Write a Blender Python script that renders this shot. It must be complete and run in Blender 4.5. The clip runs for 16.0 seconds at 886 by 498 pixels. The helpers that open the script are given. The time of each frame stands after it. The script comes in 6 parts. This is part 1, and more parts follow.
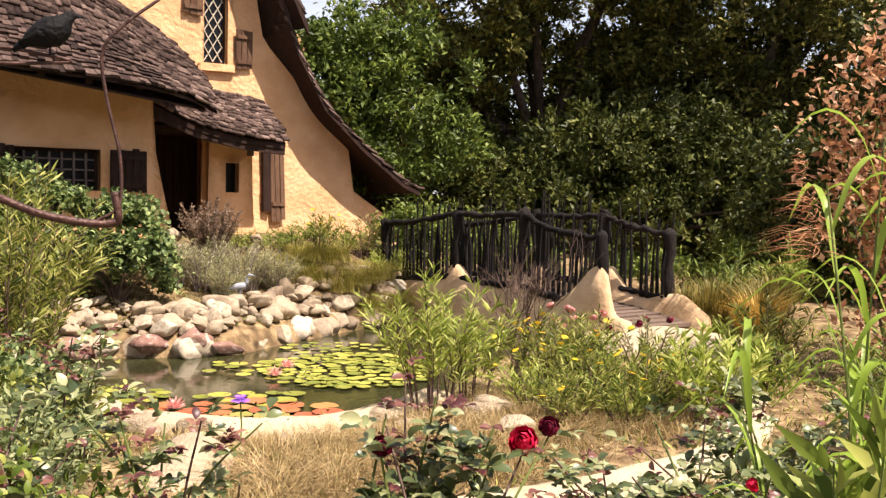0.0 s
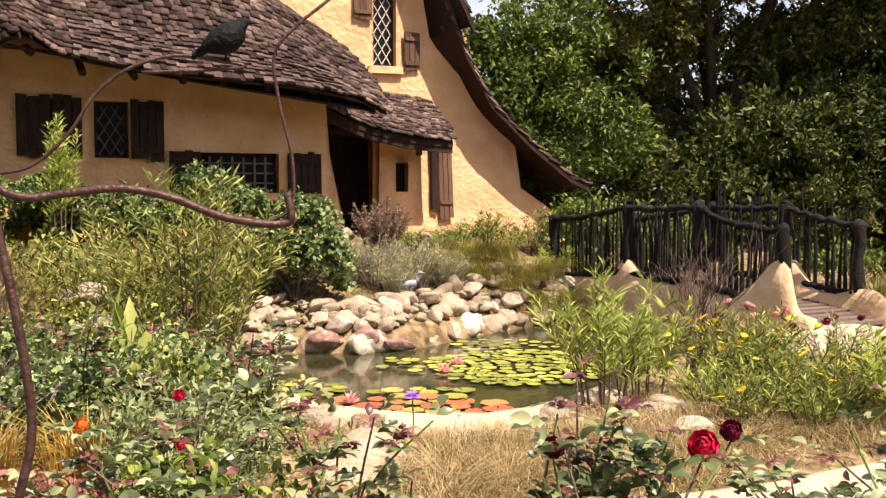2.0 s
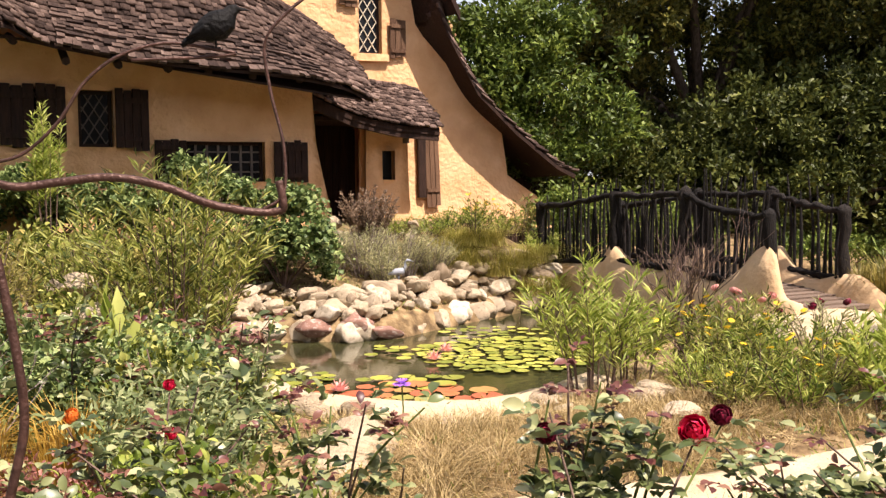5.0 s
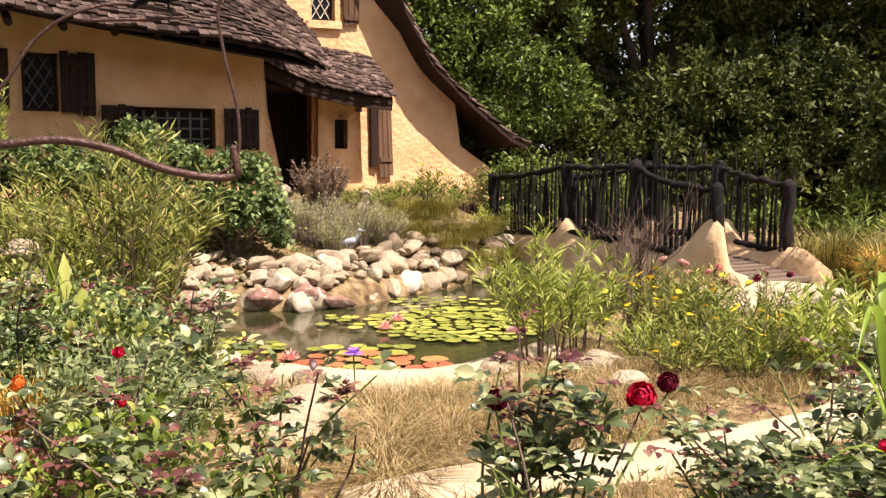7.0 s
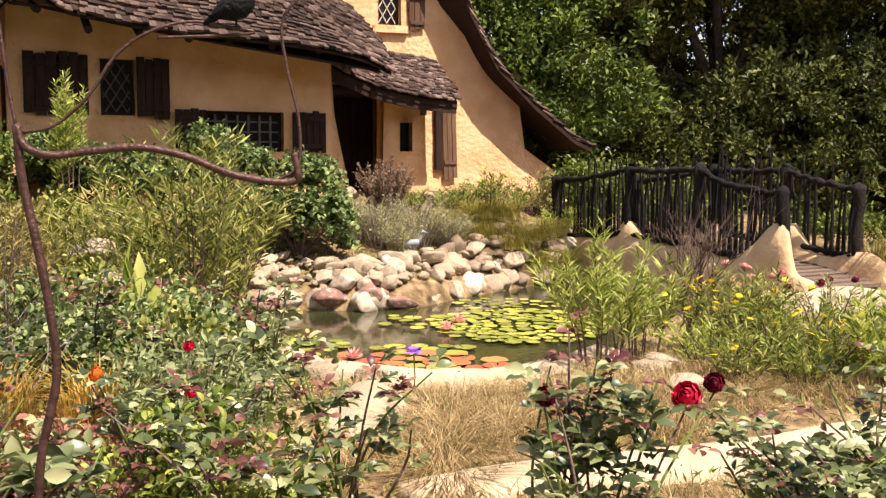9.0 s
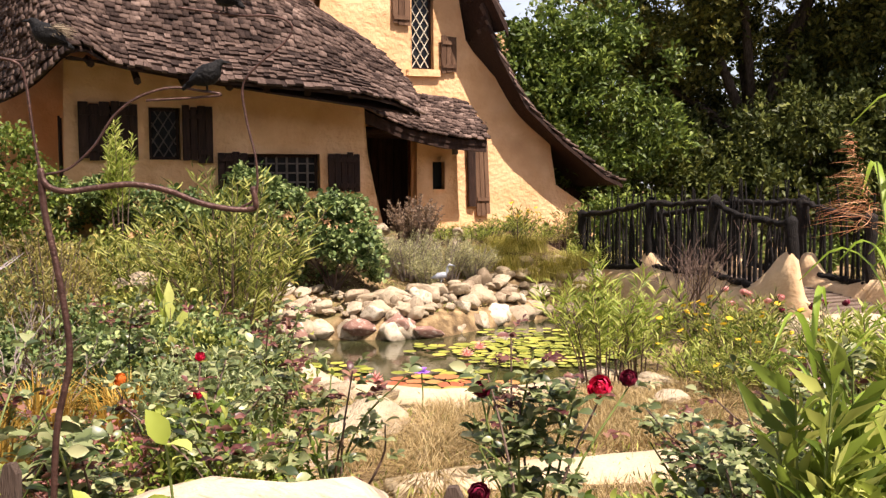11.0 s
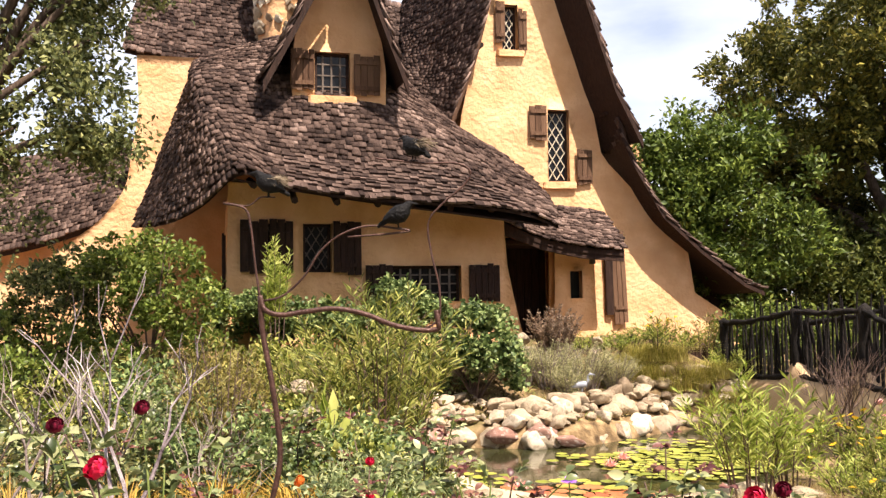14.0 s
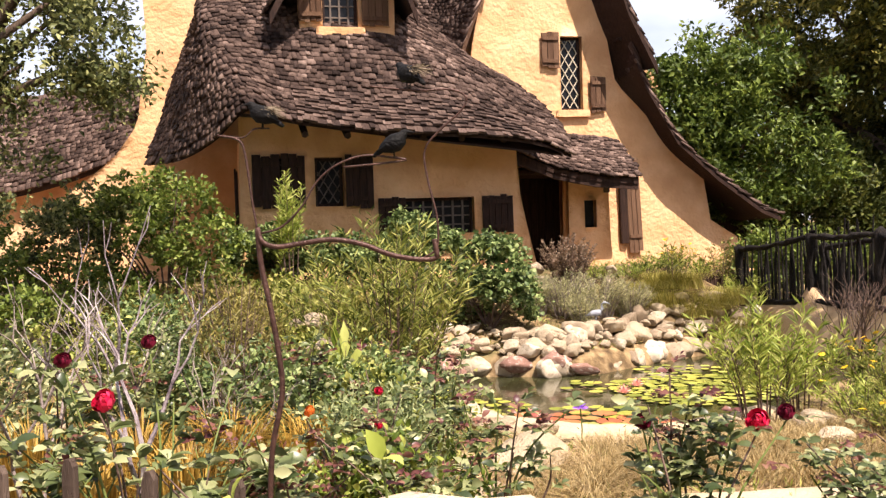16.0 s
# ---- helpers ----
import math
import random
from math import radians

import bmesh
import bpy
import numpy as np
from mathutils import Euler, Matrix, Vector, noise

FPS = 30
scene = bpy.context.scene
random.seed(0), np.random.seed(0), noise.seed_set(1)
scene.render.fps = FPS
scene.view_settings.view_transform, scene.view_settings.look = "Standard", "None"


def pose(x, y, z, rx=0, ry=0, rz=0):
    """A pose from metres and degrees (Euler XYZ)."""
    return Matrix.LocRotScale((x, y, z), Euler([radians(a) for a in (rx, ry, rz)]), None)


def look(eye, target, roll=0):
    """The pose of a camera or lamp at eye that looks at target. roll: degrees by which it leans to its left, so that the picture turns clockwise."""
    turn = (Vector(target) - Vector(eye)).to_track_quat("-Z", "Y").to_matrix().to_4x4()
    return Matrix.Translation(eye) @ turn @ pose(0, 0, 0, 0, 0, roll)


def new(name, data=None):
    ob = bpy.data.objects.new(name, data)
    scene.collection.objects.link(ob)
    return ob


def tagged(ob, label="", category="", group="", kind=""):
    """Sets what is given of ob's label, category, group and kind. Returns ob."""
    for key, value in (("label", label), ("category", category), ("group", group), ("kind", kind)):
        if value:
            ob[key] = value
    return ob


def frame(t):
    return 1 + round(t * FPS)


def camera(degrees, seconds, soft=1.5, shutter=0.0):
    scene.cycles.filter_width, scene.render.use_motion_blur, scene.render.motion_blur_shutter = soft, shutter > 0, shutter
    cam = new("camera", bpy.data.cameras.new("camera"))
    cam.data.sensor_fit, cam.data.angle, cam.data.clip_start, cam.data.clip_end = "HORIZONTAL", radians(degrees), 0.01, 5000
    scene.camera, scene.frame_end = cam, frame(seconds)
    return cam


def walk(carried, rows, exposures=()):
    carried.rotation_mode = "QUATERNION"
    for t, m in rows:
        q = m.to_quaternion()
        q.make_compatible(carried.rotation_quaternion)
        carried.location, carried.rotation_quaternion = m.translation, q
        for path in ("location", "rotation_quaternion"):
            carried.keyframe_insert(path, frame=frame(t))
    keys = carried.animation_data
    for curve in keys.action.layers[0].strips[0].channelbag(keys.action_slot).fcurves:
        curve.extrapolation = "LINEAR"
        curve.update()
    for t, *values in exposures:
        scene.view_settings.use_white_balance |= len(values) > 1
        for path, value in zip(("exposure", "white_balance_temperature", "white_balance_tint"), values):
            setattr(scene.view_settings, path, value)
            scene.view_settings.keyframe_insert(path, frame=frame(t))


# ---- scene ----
EXPOSURE = 1.1
cam = camera(50.82, 16.0, 1.35)
walk(cam, [
    (0.0, pose(0.000, 0.000, 1.646, 86.80, -1.30, -0.00)),
    (0.5, pose(0.022, 0.026, 1.643, 86.98, -0.89, 2.53)),
    (1.0, pose(0.004, 0.039, 1.643, 86.84, -0.54, 5.45)),
    (1.5, pose(-0.006, 0.050, 1.642, 86.74, -0.27, 8.58)),
    (2.0, pose(-0.008, 0.059, 1.643, 86.47, 0.02, 10.23)),
    (2.5, pose(-0.014, 0.069, 1.646, 86.42, 0.31, 10.58)),
    (3.0, pose(-0.019, 0.077, 1.645, 86.72, 0.54, 11.04)),
    (5.5, pose(-0.024, 0.054, 1.638, 85.19, 0.04, 8.62)),
    (6.0, pose(-0.029, 0.055, 1.634, 84.56, -0.27, 7.83)),
    (6.5, pose(-0.033, 0.061, 1.634, 84.02, -0.18, 7.13)),
    (7.0, pose(-0.027, 0.044, 1.635, 83.93, -0.44, 6.47)),
    (7.5, pose(-0.020, 0.036, 1.632, 84.26, -0.96, 5.92)),
    (8.0, pose(-0.029, 0.051, 1.631, 83.93, -0.88, 6.31)),
    (8.5, pose(-0.011, 0.019, 1.639, 83.28, -0.63, 8.80)),
    (8.7, pose(0.004, -0.011, 1.642, 83.57, -0.79, 10.00)),
    (10.8, pose(0.463, -0.571, 1.662, 85.20, 0.17, 11.64)),
    (11.0, pose(0.540, -0.600, 1.625, 86.38, 0.44, 13.77)),
    (11.5, pose(0.647, -0.763, 1.655, 87.42, 0.70, 18.00)),
    (12.0, pose(0.558, -0.891, 1.688, 92.23, 0.22, 20.01)),
    (12.5, pose(0.503, -0.998, 1.709, 96.36, 0.10, 20.75)),
    (13.0, pose(0.536, -1.003, 1.716, 99.39, 0.52, 20.93)),
    (13.5, pose(0.575, -1.010, 1.685, 100.43, 0.34, 21.42)),
    (14.0, pose(0.534, -1.004, 1.685, 92.98, 0.73, 21.84)),
    (14.5, pose(0.545, -0.962, 1.678, 86.93, 0.79, 22.56)),
    (15.0, pose(0.583, -0.958, 1.688, 85.84, 0.81, 23.86)),
    (15.5, pose(0.606, -0.956, 1.664, 87.15, 1.18, 23.82)),
    (16.0, pose(0.591, -0.954, 1.670, 88.86, 1.84, 22.93)),
], [(0.0, EXPOSURE, 6800, 19), (8.0, EXPOSURE, 6800, 19), (11.5, EXPOSURE + 0.05, 6800, 19), (12.5, EXPOSURE + 0.30, 7000, 15), (13.5, EXPOSURE + 0.30, 7000, 15), (14.5, EXPOSURE + 0.08, 6800, 19), (16.0, EXPOSURE + 0.08, 6800, 19)])

# ---- light ----
SUN = Vector((0.49, -0.335, 1.0)).normalized()
world = bpy.data.worlds.new("sky")
scene.world = world
world.use_nodes = True
wn, wl = world.node_tree.nodes, world.node_tree.links
wn.clear()
sky = wn.new("ShaderNodeTexSky")
sky.sky_type, sky.sun_disc = "NISHITA", False
sky.sun_elevation = math.asin(SUN.z)
sky.sun_rotation = math.atan2(SUN.x, SUN.y)
sky.air_density, sky.dust_density = 1.0, 2.0
wtc, wmap, wnoise, wramp, wmix = (wn.new("ShaderNode" + k) for k in ("TexCoord", "Mapping", "TexNoise", "ValToRGB", "MixRGB"))
wmap.inputs["Scale"].default_value = (1.6, 1.6, 4.5)
wnoise.inputs["Scale"].default_value, wnoise.inputs["Detail"].default_value = 1.6, 7
wramp.color_ramp.elements[0].position, wramp.color_ramp.elements[1].position = 0.44, 0.82
wramp.color_ramp.elements[0].color = (0.22, 0.22, 0.22, 1)
wmix.inputs[2].default_value = (9.4, 9.9, 10.6, 1)
bg, wo = wn.new("ShaderNodeBackground"), wn.new("ShaderNodeOutputWorld")
bg.inputs["Strength"].default_value = 0.075
wl.new(wtc.outputs["Generated"], wmap.inputs[0])
wl.new(wmap.outputs[0], wnoise.inputs["Vector"])
wl.new(wnoise.outputs[0], wramp.inputs[0])
wl.new(wramp.outputs[0], wmix.inputs[0])
wl.new(sky.outputs[0], wmix.inputs[1])
wl.new(wmix.outputs[0], bg.inputs[0])
wl.new(bg.outputs[0], wo.inputs[0])
sun = new("sun", bpy.data.lights.new("sun", "SUN"))
sun.data.energy, sun.data.angle, sun.data.color = 5.0, radians(0.53), (1.0, 0.93, 0.82)
sun.matrix_world = look(SUN * 60, (0, 0, 0))

# ---- tools ----
RNG = np.random.default_rng(7)


def material(name, colours, scale=6.0, rough=0.8, bump=0.3, bump_scale=40.0, per=None, spec=0.3, metal=0.0, translucent=0.0, spread=0.5, stain=None, stretch=(1, 1, 1), relief=0.02):
    """Procedural surface: noise between two colours, finer grain, optional variation per piece ('object' or 'island') and stains."""
    m = bpy.data.materials.new(name)
    m.use_nodes = True
    n, l = m.node_tree.nodes, m.node_tree.links
    p = n["Principled BSDF"]
    tc, mp = n.new("ShaderNodeTexCoord"), n.new("ShaderNodeMapping")
    mp.inputs["Scale"].default_value = stretch
    l.new(tc.outputs["Object"], mp.inputs[0])
    big, fine, ramp = n.new("ShaderNodeTexNoise"), n.new("ShaderNodeTexNoise"), n.new("ShaderNodeValToRGB")
    big.inputs["Scale"].default_value, big.inputs["Detail"].default_value = scale, 6
    fine.inputs["Scale"].default_value, fine.inputs["Detail"].default_value = bump_scale, 4
    for t in (big, fine):
        l.new(mp.outputs[0], t.inputs["Vector"])
    value = big.outputs[0]
    if per:
        src = n.new("ShaderNodeObjectInfo" if per == "object" else "ShaderNodeNewGeometry")
        mix = n.new("ShaderNodeMix")
        mix.inputs[0].default_value = spread
        l.new(value, mix.inputs[2])
        l.new(src.outputs["Random" if per == "object" else "Random Per Island"], mix.inputs[3])
        value = mix.outputs[0]
    l.new(value, ramp.inputs[0])
    e = ramp.color_ramp.elements
    lo, hi = (0.3, 0.7) if not per else (0.2, 0.85)
    e[0].position, e[1].position = lo, hi
    e[0].color, e[1].color = (*colours[0], 1), (*colours[-1], 1)
    for i, c in enumerate(colours[1:-1]):
        k = e.new(lo + (hi - lo) * (i + 1) / (len(colours) - 1))
        k.color = (*c, 1)
    colour = ramp.outputs[0]
    if stain:
        sn, sr, sm = n.new("ShaderNodeTexNoise"), n.new("ShaderNodeValToRGB"), n.new("ShaderNodeMixRGB")
        sn.inputs["Scale"].default_value, sn.inputs["Detail"].default_value = stain[1], 8
        sr.color_ramp.elements[0].position, sr.color_ramp.elements[1].position = 0.52, 0.75
        sm.inputs[2].default_value = (*stain[0], 1)
        l.new(tc.outputs["Object"], sn.inputs["Vector"])
        l.new(sn.outputs[0], sr.inputs[0])
        l.new(sr.outputs[0], sm.inputs[0])
        l.new(colour, sm.inputs[1])
        colour = sm.outputs[0]
    l.new(colour, p.inputs["Base Color"])
    p.inputs["Roughness"].default_value, p.inputs["Metallic"].default_value = rough, metal
    p.inputs["Specular IOR Level"].default_value = spec
    if bump:
        b = n.new("ShaderNodeBump")
        b.inputs["Strength"].default_value, b.inputs["Distance"].default_value = bump, relief
        l.new(fine.outputs[0], b.inputs["Height"])
        l.new(b.outputs[0], p.inputs["Normal"])
    if translucent:
        t, x = n.new("ShaderNodeBsdfTranslucent"), n.new("ShaderNodeMixShader")
        x.inputs[0].default_value = translucent
        l.new(colour, t.inputs[0])
        l.new(p.outputs[0], x.inputs[1])
        l.new(t.outputs[0], x.inputs[2])
        l.new(x.outputs[0], n["Material Output"].inputs[0])
    return m


def leafy(name, *colours, translucent=0.3, rough=0.5, spec=0.3, spread=0.7, scale=1.2):
    colours = [(min(0.9, r * 1.08), g, b * 0.96) for r, g, b in colours]
    return material(name, colours, scale, rough, 0.0, per="island", translucent=translucent, spread=spread, spec=spec)


STUCCO = material("ochre_stucco", [(0.59, 0.330, 0.156), (0.68, 0.398, 0.208), (0.75, 0.465, 0.262)], 1.7, 0.9, 1.0, 11, stain=((0.52, 0.29, 0.15), 0.9), spec=0.15, relief=0.035)
STUCCO_PALE = material("pale_plaster", [(0.48, 0.32, 0.18), (0.64, 0.46, 0.28)], 3.0, 0.9, 0.7, 14, stain=((0.40, 0.27, 0.15), 2.2), spec=0.15)
SHINGLE = material("weathered_shingle", [(0.018, 0.010, 0.008), (0.042, 0.025, 0.020), (0.092, 0.059, 0.047), (0.155, 0.103, 0.084), (0.38, 0.275, 0.225)], 1.3, 0.82, 0.8, 60, per="island", spread=0.42, spec=0.2)
SHINGLE_ONE = material("weathered_shingle_piece", [(0.018, 0.010, 0.008), (0.042, 0.025, 0.020), (0.092, 0.059, 0.047), (0.155, 0.103, 0.084), (0.38, 0.275, 0.225)], 1.3, 0.82, 0.8, 60, per="object", spread=0.42, spec=0.2)
# Dark wood, taken darker still to hold the shade under the roof edges.
DARK_WOOD = material("dark_stained_shaded_wood", [(0.016, 0.008, 0.006), (0.044, 0.022, 0.015)], 5, 0.75, 0.6, 30, stretch=(6, 6, 0.7), spec=0.2)
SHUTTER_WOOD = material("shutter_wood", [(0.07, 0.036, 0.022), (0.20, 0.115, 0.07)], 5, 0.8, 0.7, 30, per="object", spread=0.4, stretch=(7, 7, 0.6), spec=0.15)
BLACK_WOOD = material("black_rough_timber", [(0.004, 0.0033, 0.003), (0.011, 0.0085, 0.0075), (0.030, 0.023, 0.019)], 9, 0.8, 1.0, 22, per="object", spread=0.25, stretch=(4, 4, 1), spec=0.2)
GREY_WOOD = material("grey_weathered_wood", [(0.12, 0.085, 0.065), (0.26, 0.19, 0.15)], 5, 0.85, 0.7, 30, per="object", spread=0.4, stretch=(9, 9, 0.8), spec=0.15)
FENCE_WOOD = material("brown_grey_fence_wood", [(0.06, 0.04, 0.03), (0.17, 0.12, 0.092)], 5, 0.85, 0.8, 30, per="object", spread=0.4, stretch=(9, 9, 0.8), spec=0.15)
# Opaque near-black glass: the darkness of the rooms behind is in its colour.
GLASS = material("dark_room_glass", [(0.004, 0.004, 0.005), (0.014, 0.014, 0.015)], 3, 0.18, 0.05, 4, spec=0.2)
LEAD = material("pale_lattice_bar", [(0.42, 0.36, 0.27), (0.6, 0.53, 0.42)], 9, 0.7, 0.2)
IRON = material("dark_window_bar", [(0.07, 0.055, 0.045), (0.14, 0.11, 0.09)], 9, 0.6, 0.2)
RUST = material("rusted_brown_wire", [(0.035, 0.016, 0.012), (0.085, 0.042, 0.032)], 30, 0.45, 0.3, 90, metal=0.35)
FEATHER = material("black_painted_metal", [(0.003, 0.003, 0.003), (0.010, 0.009, 0.009)], 30, 0.65, 0.5, 70, spec=0.12)
STRAW = material("dry_fibre", [(0.16, 0.12, 0.08), (0.36, 0.29, 0.2)], 10, 0.8, 0, per="island")
ROCK = material("pond_rock", [(0.20, 0.145, 0.095), (0.38, 0.30, 0.21), (0.62, 0.54, 0.42)], 2.2, 0.85, 0.7, 16, per="object", spread=0.55, stain=((0.20, 0.15, 0.10), 3.5), spec=0.2)
ROCK_RED = material("reddish_rock", [(0.17, 0.085, 0.065), (0.34, 0.20, 0.15)], 3.2, 0.8, 0.8, 14, per="object", spread=0.3, stain=((0.5, 0.42, 0.36), 4), spec=0.2)
ROCK_PALE = material("pale_stone", [(0.30, 0.23, 0.15), (0.54, 0.445, 0.325)], 2.2, 0.85, 0.8, 10, per="object", spread=0.3, stain=((0.38, 0.28, 0.18), 3), spec=0.2, relief=0.04)
SOIL = material("garden_soil", [(0.055, 0.035, 0.02), (0.18, 0.12, 0.062), (0.36, 0.26, 0.14)], 5.5, 0.95, 1.0, 26, stain=((0.10, 0.10, 0.035), 1.1), spec=0.1)
PATH = material("pale_path", [(0.36, 0.28, 0.18), (0.50, 0.40, 0.27)], 3.2, 0.9, 0.7, 30, stain=((0.40, 0.30, 0.19), 1.5), spec=0.15)
CONCRETE = material("pavement_concrete", [(0.17, 0.155, 0.135), (0.26, 0.24, 0.21)], 1.5, 0.9, 0.4, 60, stain=((0.2, 0.18, 0.15), 0.8), spec=0.2)
BARK = material("bark", [(0.05, 0.035, 0.025), (0.14, 0.10, 0.075)], 8, 0.9, 0.9, 20, stretch=(3, 3, 0.6), spec=0.1)
TWIG = material("bare_pale_twig", [(0.12, 0.09, 0.08), (0.32, 0.265, 0.235)], 9, 0.85, 0.5, 50)
TWIG_DARK = material("brown_twig", [(0.07, 0.045, 0.035), (0.17, 0.11, 0.085)], 9, 0.85, 0.5, 50)
TWIG_MAUVE = material("mauve_grey_twig", [(0.075, 0.055, 0.06), (0.20, 0.16, 0.165), (0.42, 0.38, 0.37)], 7, 0.7, 0.6, 50)
STEM = material("green_stem", [(0.07, 0.10, 0.02), (0.16, 0.19, 0.05)], 9, 0.6, 0.2)
WATER = material("pond_water", [(0.018, 0.020, 0.008), (0.045, 0.045, 0.018)], 0.8, 0.04, 0.10, 9, spec=0.6)


def empty(name, label, category, at=(0, 0, 0), group="", turn=0.0, kind=""):
    ob = new(name)
    ob.empty_display_size = 0.1
    ob.matrix_basis = pose(*at, 0, 0, turn)
    return tagged(ob, label, category, group, kind)


def mesh_of(name, verts, faces, mat, smooth=False):
    me = bpy.data.meshes.new(name)
    me.from_pydata([tuple(v) for v in verts], [], [tuple(f) for f in faces])
    if mat:
        me.materials.append(mat)
    if smooth:
        me.polygons.foreach_set("use_smooth", [True] * len(me.polygons))
    me.update()
    return me


def part(name, bm, mat, parent=None, label="", smooth=False):
    """Links a bmesh, a mesh or (verts, faces) as one mesh object under a thing or part."""
    if isinstance(bm, tuple):
        me = mesh_of(name, bm[0], bm[1], mat, smooth)
    elif isinstance(bm, bmesh.types.BMesh):
        me = bpy.data.meshes.new(name)
        bm.to_mesh(me)
        bm.free()
        me.materials.append(mat)
        me.polygons.foreach_set("use_smooth", [smooth] * len(me.polygons))
    else:
        me = bm
    ob = new(name, me)
    ob.parent = parent
    if label:
        ob["label"] = label
    return ob


def lone(name, shape, mat, label, category, at=(0, 0, 0), group="", kind="", smooth=False, turn=0.0):
    ob = part(name, shape, mat, None, "", smooth)
    ob.matrix_basis = pose(*at, 0, 0, turn)
    return tagged(ob, label, category, group, kind)


def joined(shapes):
    vs, fs, k = [], [], 0
    for v, f in shapes:
        vs.extend(map(tuple, v))
        fs.extend(tuple(i + k for i in q) for q in f)
        k += len(v)
    return vs, fs


def slab(lo, hi, wobble=0.0, bevel=0.0):
    """A box between two corners, with bevelled long edges and slightly uneven corners."""
    (x0, y0, z0), (x1, y1, z1) = lo, hi
    b = min(bevel, (x1 - x0) * 0.4, (z1 - z0) * 0.4, (y1 - y0) * 0.4)
    ring = lambda x, y, z, X, Y: [(x + b, y, z), (X - b, y, z), (X, y + b, z), (X, Y - b, z), (X - b, Y, z), (x + b, Y, z), (x, Y - b, z), (x, y + b, z)]
    v = ring(x0, y0, z0, x1, y1) + ring(x0, y0, z1, x1, y1)
    if not b:
        v = [(x0, y0, z0), (x1, y0, z0), (x1, y1, z0), (x0, y1, z0), (x0, y0, z1), (x1, y0, z1), (x1, y1, z1), (x0, y1, z1)]
    k = len(v) // 2
    f = [tuple(reversed(range(k))), tuple(range(k, 2 * k))] + [(i, (i + 1) % k, k + (i + 1) % k, k + i) for i in range(k)]
    if wobble:
        v = [tuple(c + random.uniform(-wobble, wobble) for c in q) for q in v]
    return v, f


def tube(points, radii, sides=8, closed_ends=True):
    """A round bar along points; radii one number or one per point."""
    pts = [Vector(p) for p in points]
    if isinstance(radii, (int, float)):
        radii = [radii] * len(pts)
    v, f = [], []
    ref = Vector((0.31, 0.17, 0.93))
    for i, p in enumerate(pts):
        d = (pts[min(i + 1, len(pts) - 1)] - pts[max(i - 1, 0)]).normalized()
        a = d.cross(ref)
        a = a.normalized() if a.length > 1e-3 else d.cross(Vector((1, 0, 0))).normalized()
        b = d.cross(a)
        for k in range(sides):
            w = 2 * math.pi * k / sides
            v.append(tuple(p + (a * math.cos(w) + b * math.sin(w)) * radii[i]))
    n = len(pts)
    for i in range(n - 1):
        for k in range(sides):
            j = (k + 1) % sides
            f.append((i * sides + k, i * sides + j, (i + 1) * sides + j, (i + 1) * sides + k))
    if closed_ends:
        f += [tuple(reversed(range(sides))), tuple(range((n - 1) * sides, n * sides))]
    return v, f


def spline(points, n):
    """n points on a Catmull-Rom curve through an array of points (first axis)."""
    p = np.asarray(points, float)
    k = len(p) - 1
    t = np.linspace(0, k, n)
    i = np.minimum(t.astype(int), k - 1)
    s = (t - i).reshape(-1, *([1] * (p.ndim - 1)))
    ext = np.concatenate([[2 * p[0] - p[1]], p, [2 * p[-1] - p[-2]]])
    a, b, c, d = ext[i], ext[i + 1], ext[i + 2], ext[i + 3]
    return 0.5 * (2 * b + (c - a) * s + (2 * a - 5 * b + 4 * c - d) * s**2 + (3 * b - a - 3 * c + d) * s**3)


def loft(rows, na, nb):
    """A smooth grid (nb, na, 3) through rows of points."""
    g = spline(np.asarray(rows, float), nb)
    return np.swapaxes(spline(np.swapaxes(g, 0, 1), na), 0, 1)


def grid_faces(nb, na, flip=False):
    f = [(j * na + i, j * na + i + 1, (j + 1) * na + i + 1, (j + 1) * na + i) for j in range(nb - 1) for i in range(na - 1)]
    return [tuple(reversed(q)) for q in f] if flip else f


def shell(g, thick):
    """A grid with thickness downwards."""
    nb, na = g.shape[:2]
    top = g.reshape(-1, 3)
    n = nb * na
    v = np.concatenate([top, top - np.array([0, 0, thick])])
    f = grid_faces(nb, na) + [tuple(n + i for i in reversed(q)) for q in grid_faces(nb, na)]
    rim = [i for i in range(na)] + [j * na + na - 1 for j in range(1, nb)] + [(nb - 1) * na + i for i in range(na - 2, -1, -1)] + [j * na for j in range(nb - 2, 0, -1)]
    f += [(rim[k], n + rim[k], n + rim[(k + 1) % len(rim)], rim[(k + 1) % len(rim)]) for k in range(len(rim))]
    return v, f


def blades(name, base, tip, width, mat, parent=None, label="", bend=0.0):
    """Thin leaves from base to tip points, each a folded blade of four triangles that droops by bend."""
    base, tip = np.asarray(base, float), np.asarray(tip, float)
    n = len(base)
    ax = tip - base
    ln = np.linalg.norm(ax, axis=1, keepdims=True) + 1e-9
    r = RNG.normal(size=(n, 3))
    side = np.cross(ax, r)
    side /= np.linalg.norm(side, axis=1, keepdims=True) + 1e-9
    up = np.cross(side, ax / ln)
    up *= np.sign(up[:, 2:3] + 1e-9)
    w = np.broadcast_to(np.asarray(width, float).reshape(-1, 1), (n, 1))
    m = base + ax * 0.5 + up * bend * ln
    t = tip.copy()
    v = np.stack([base, m + side * w * 0.5 + up * w * 0.18, m, m - side * w * 0.5 + up * w * 0.18, t], 1).reshape(-1, 3)
    k = np.arange(n)[:, None] * 5
    tri = np.concatenate([k + [0, 2, 1], k + [0, 3, 2], k + [1, 2, 4], k + [2, 3, 4]], 1).reshape(-1, 3)
    return part(name, fast_mesh(name, v, tri, mat), None, parent, label)


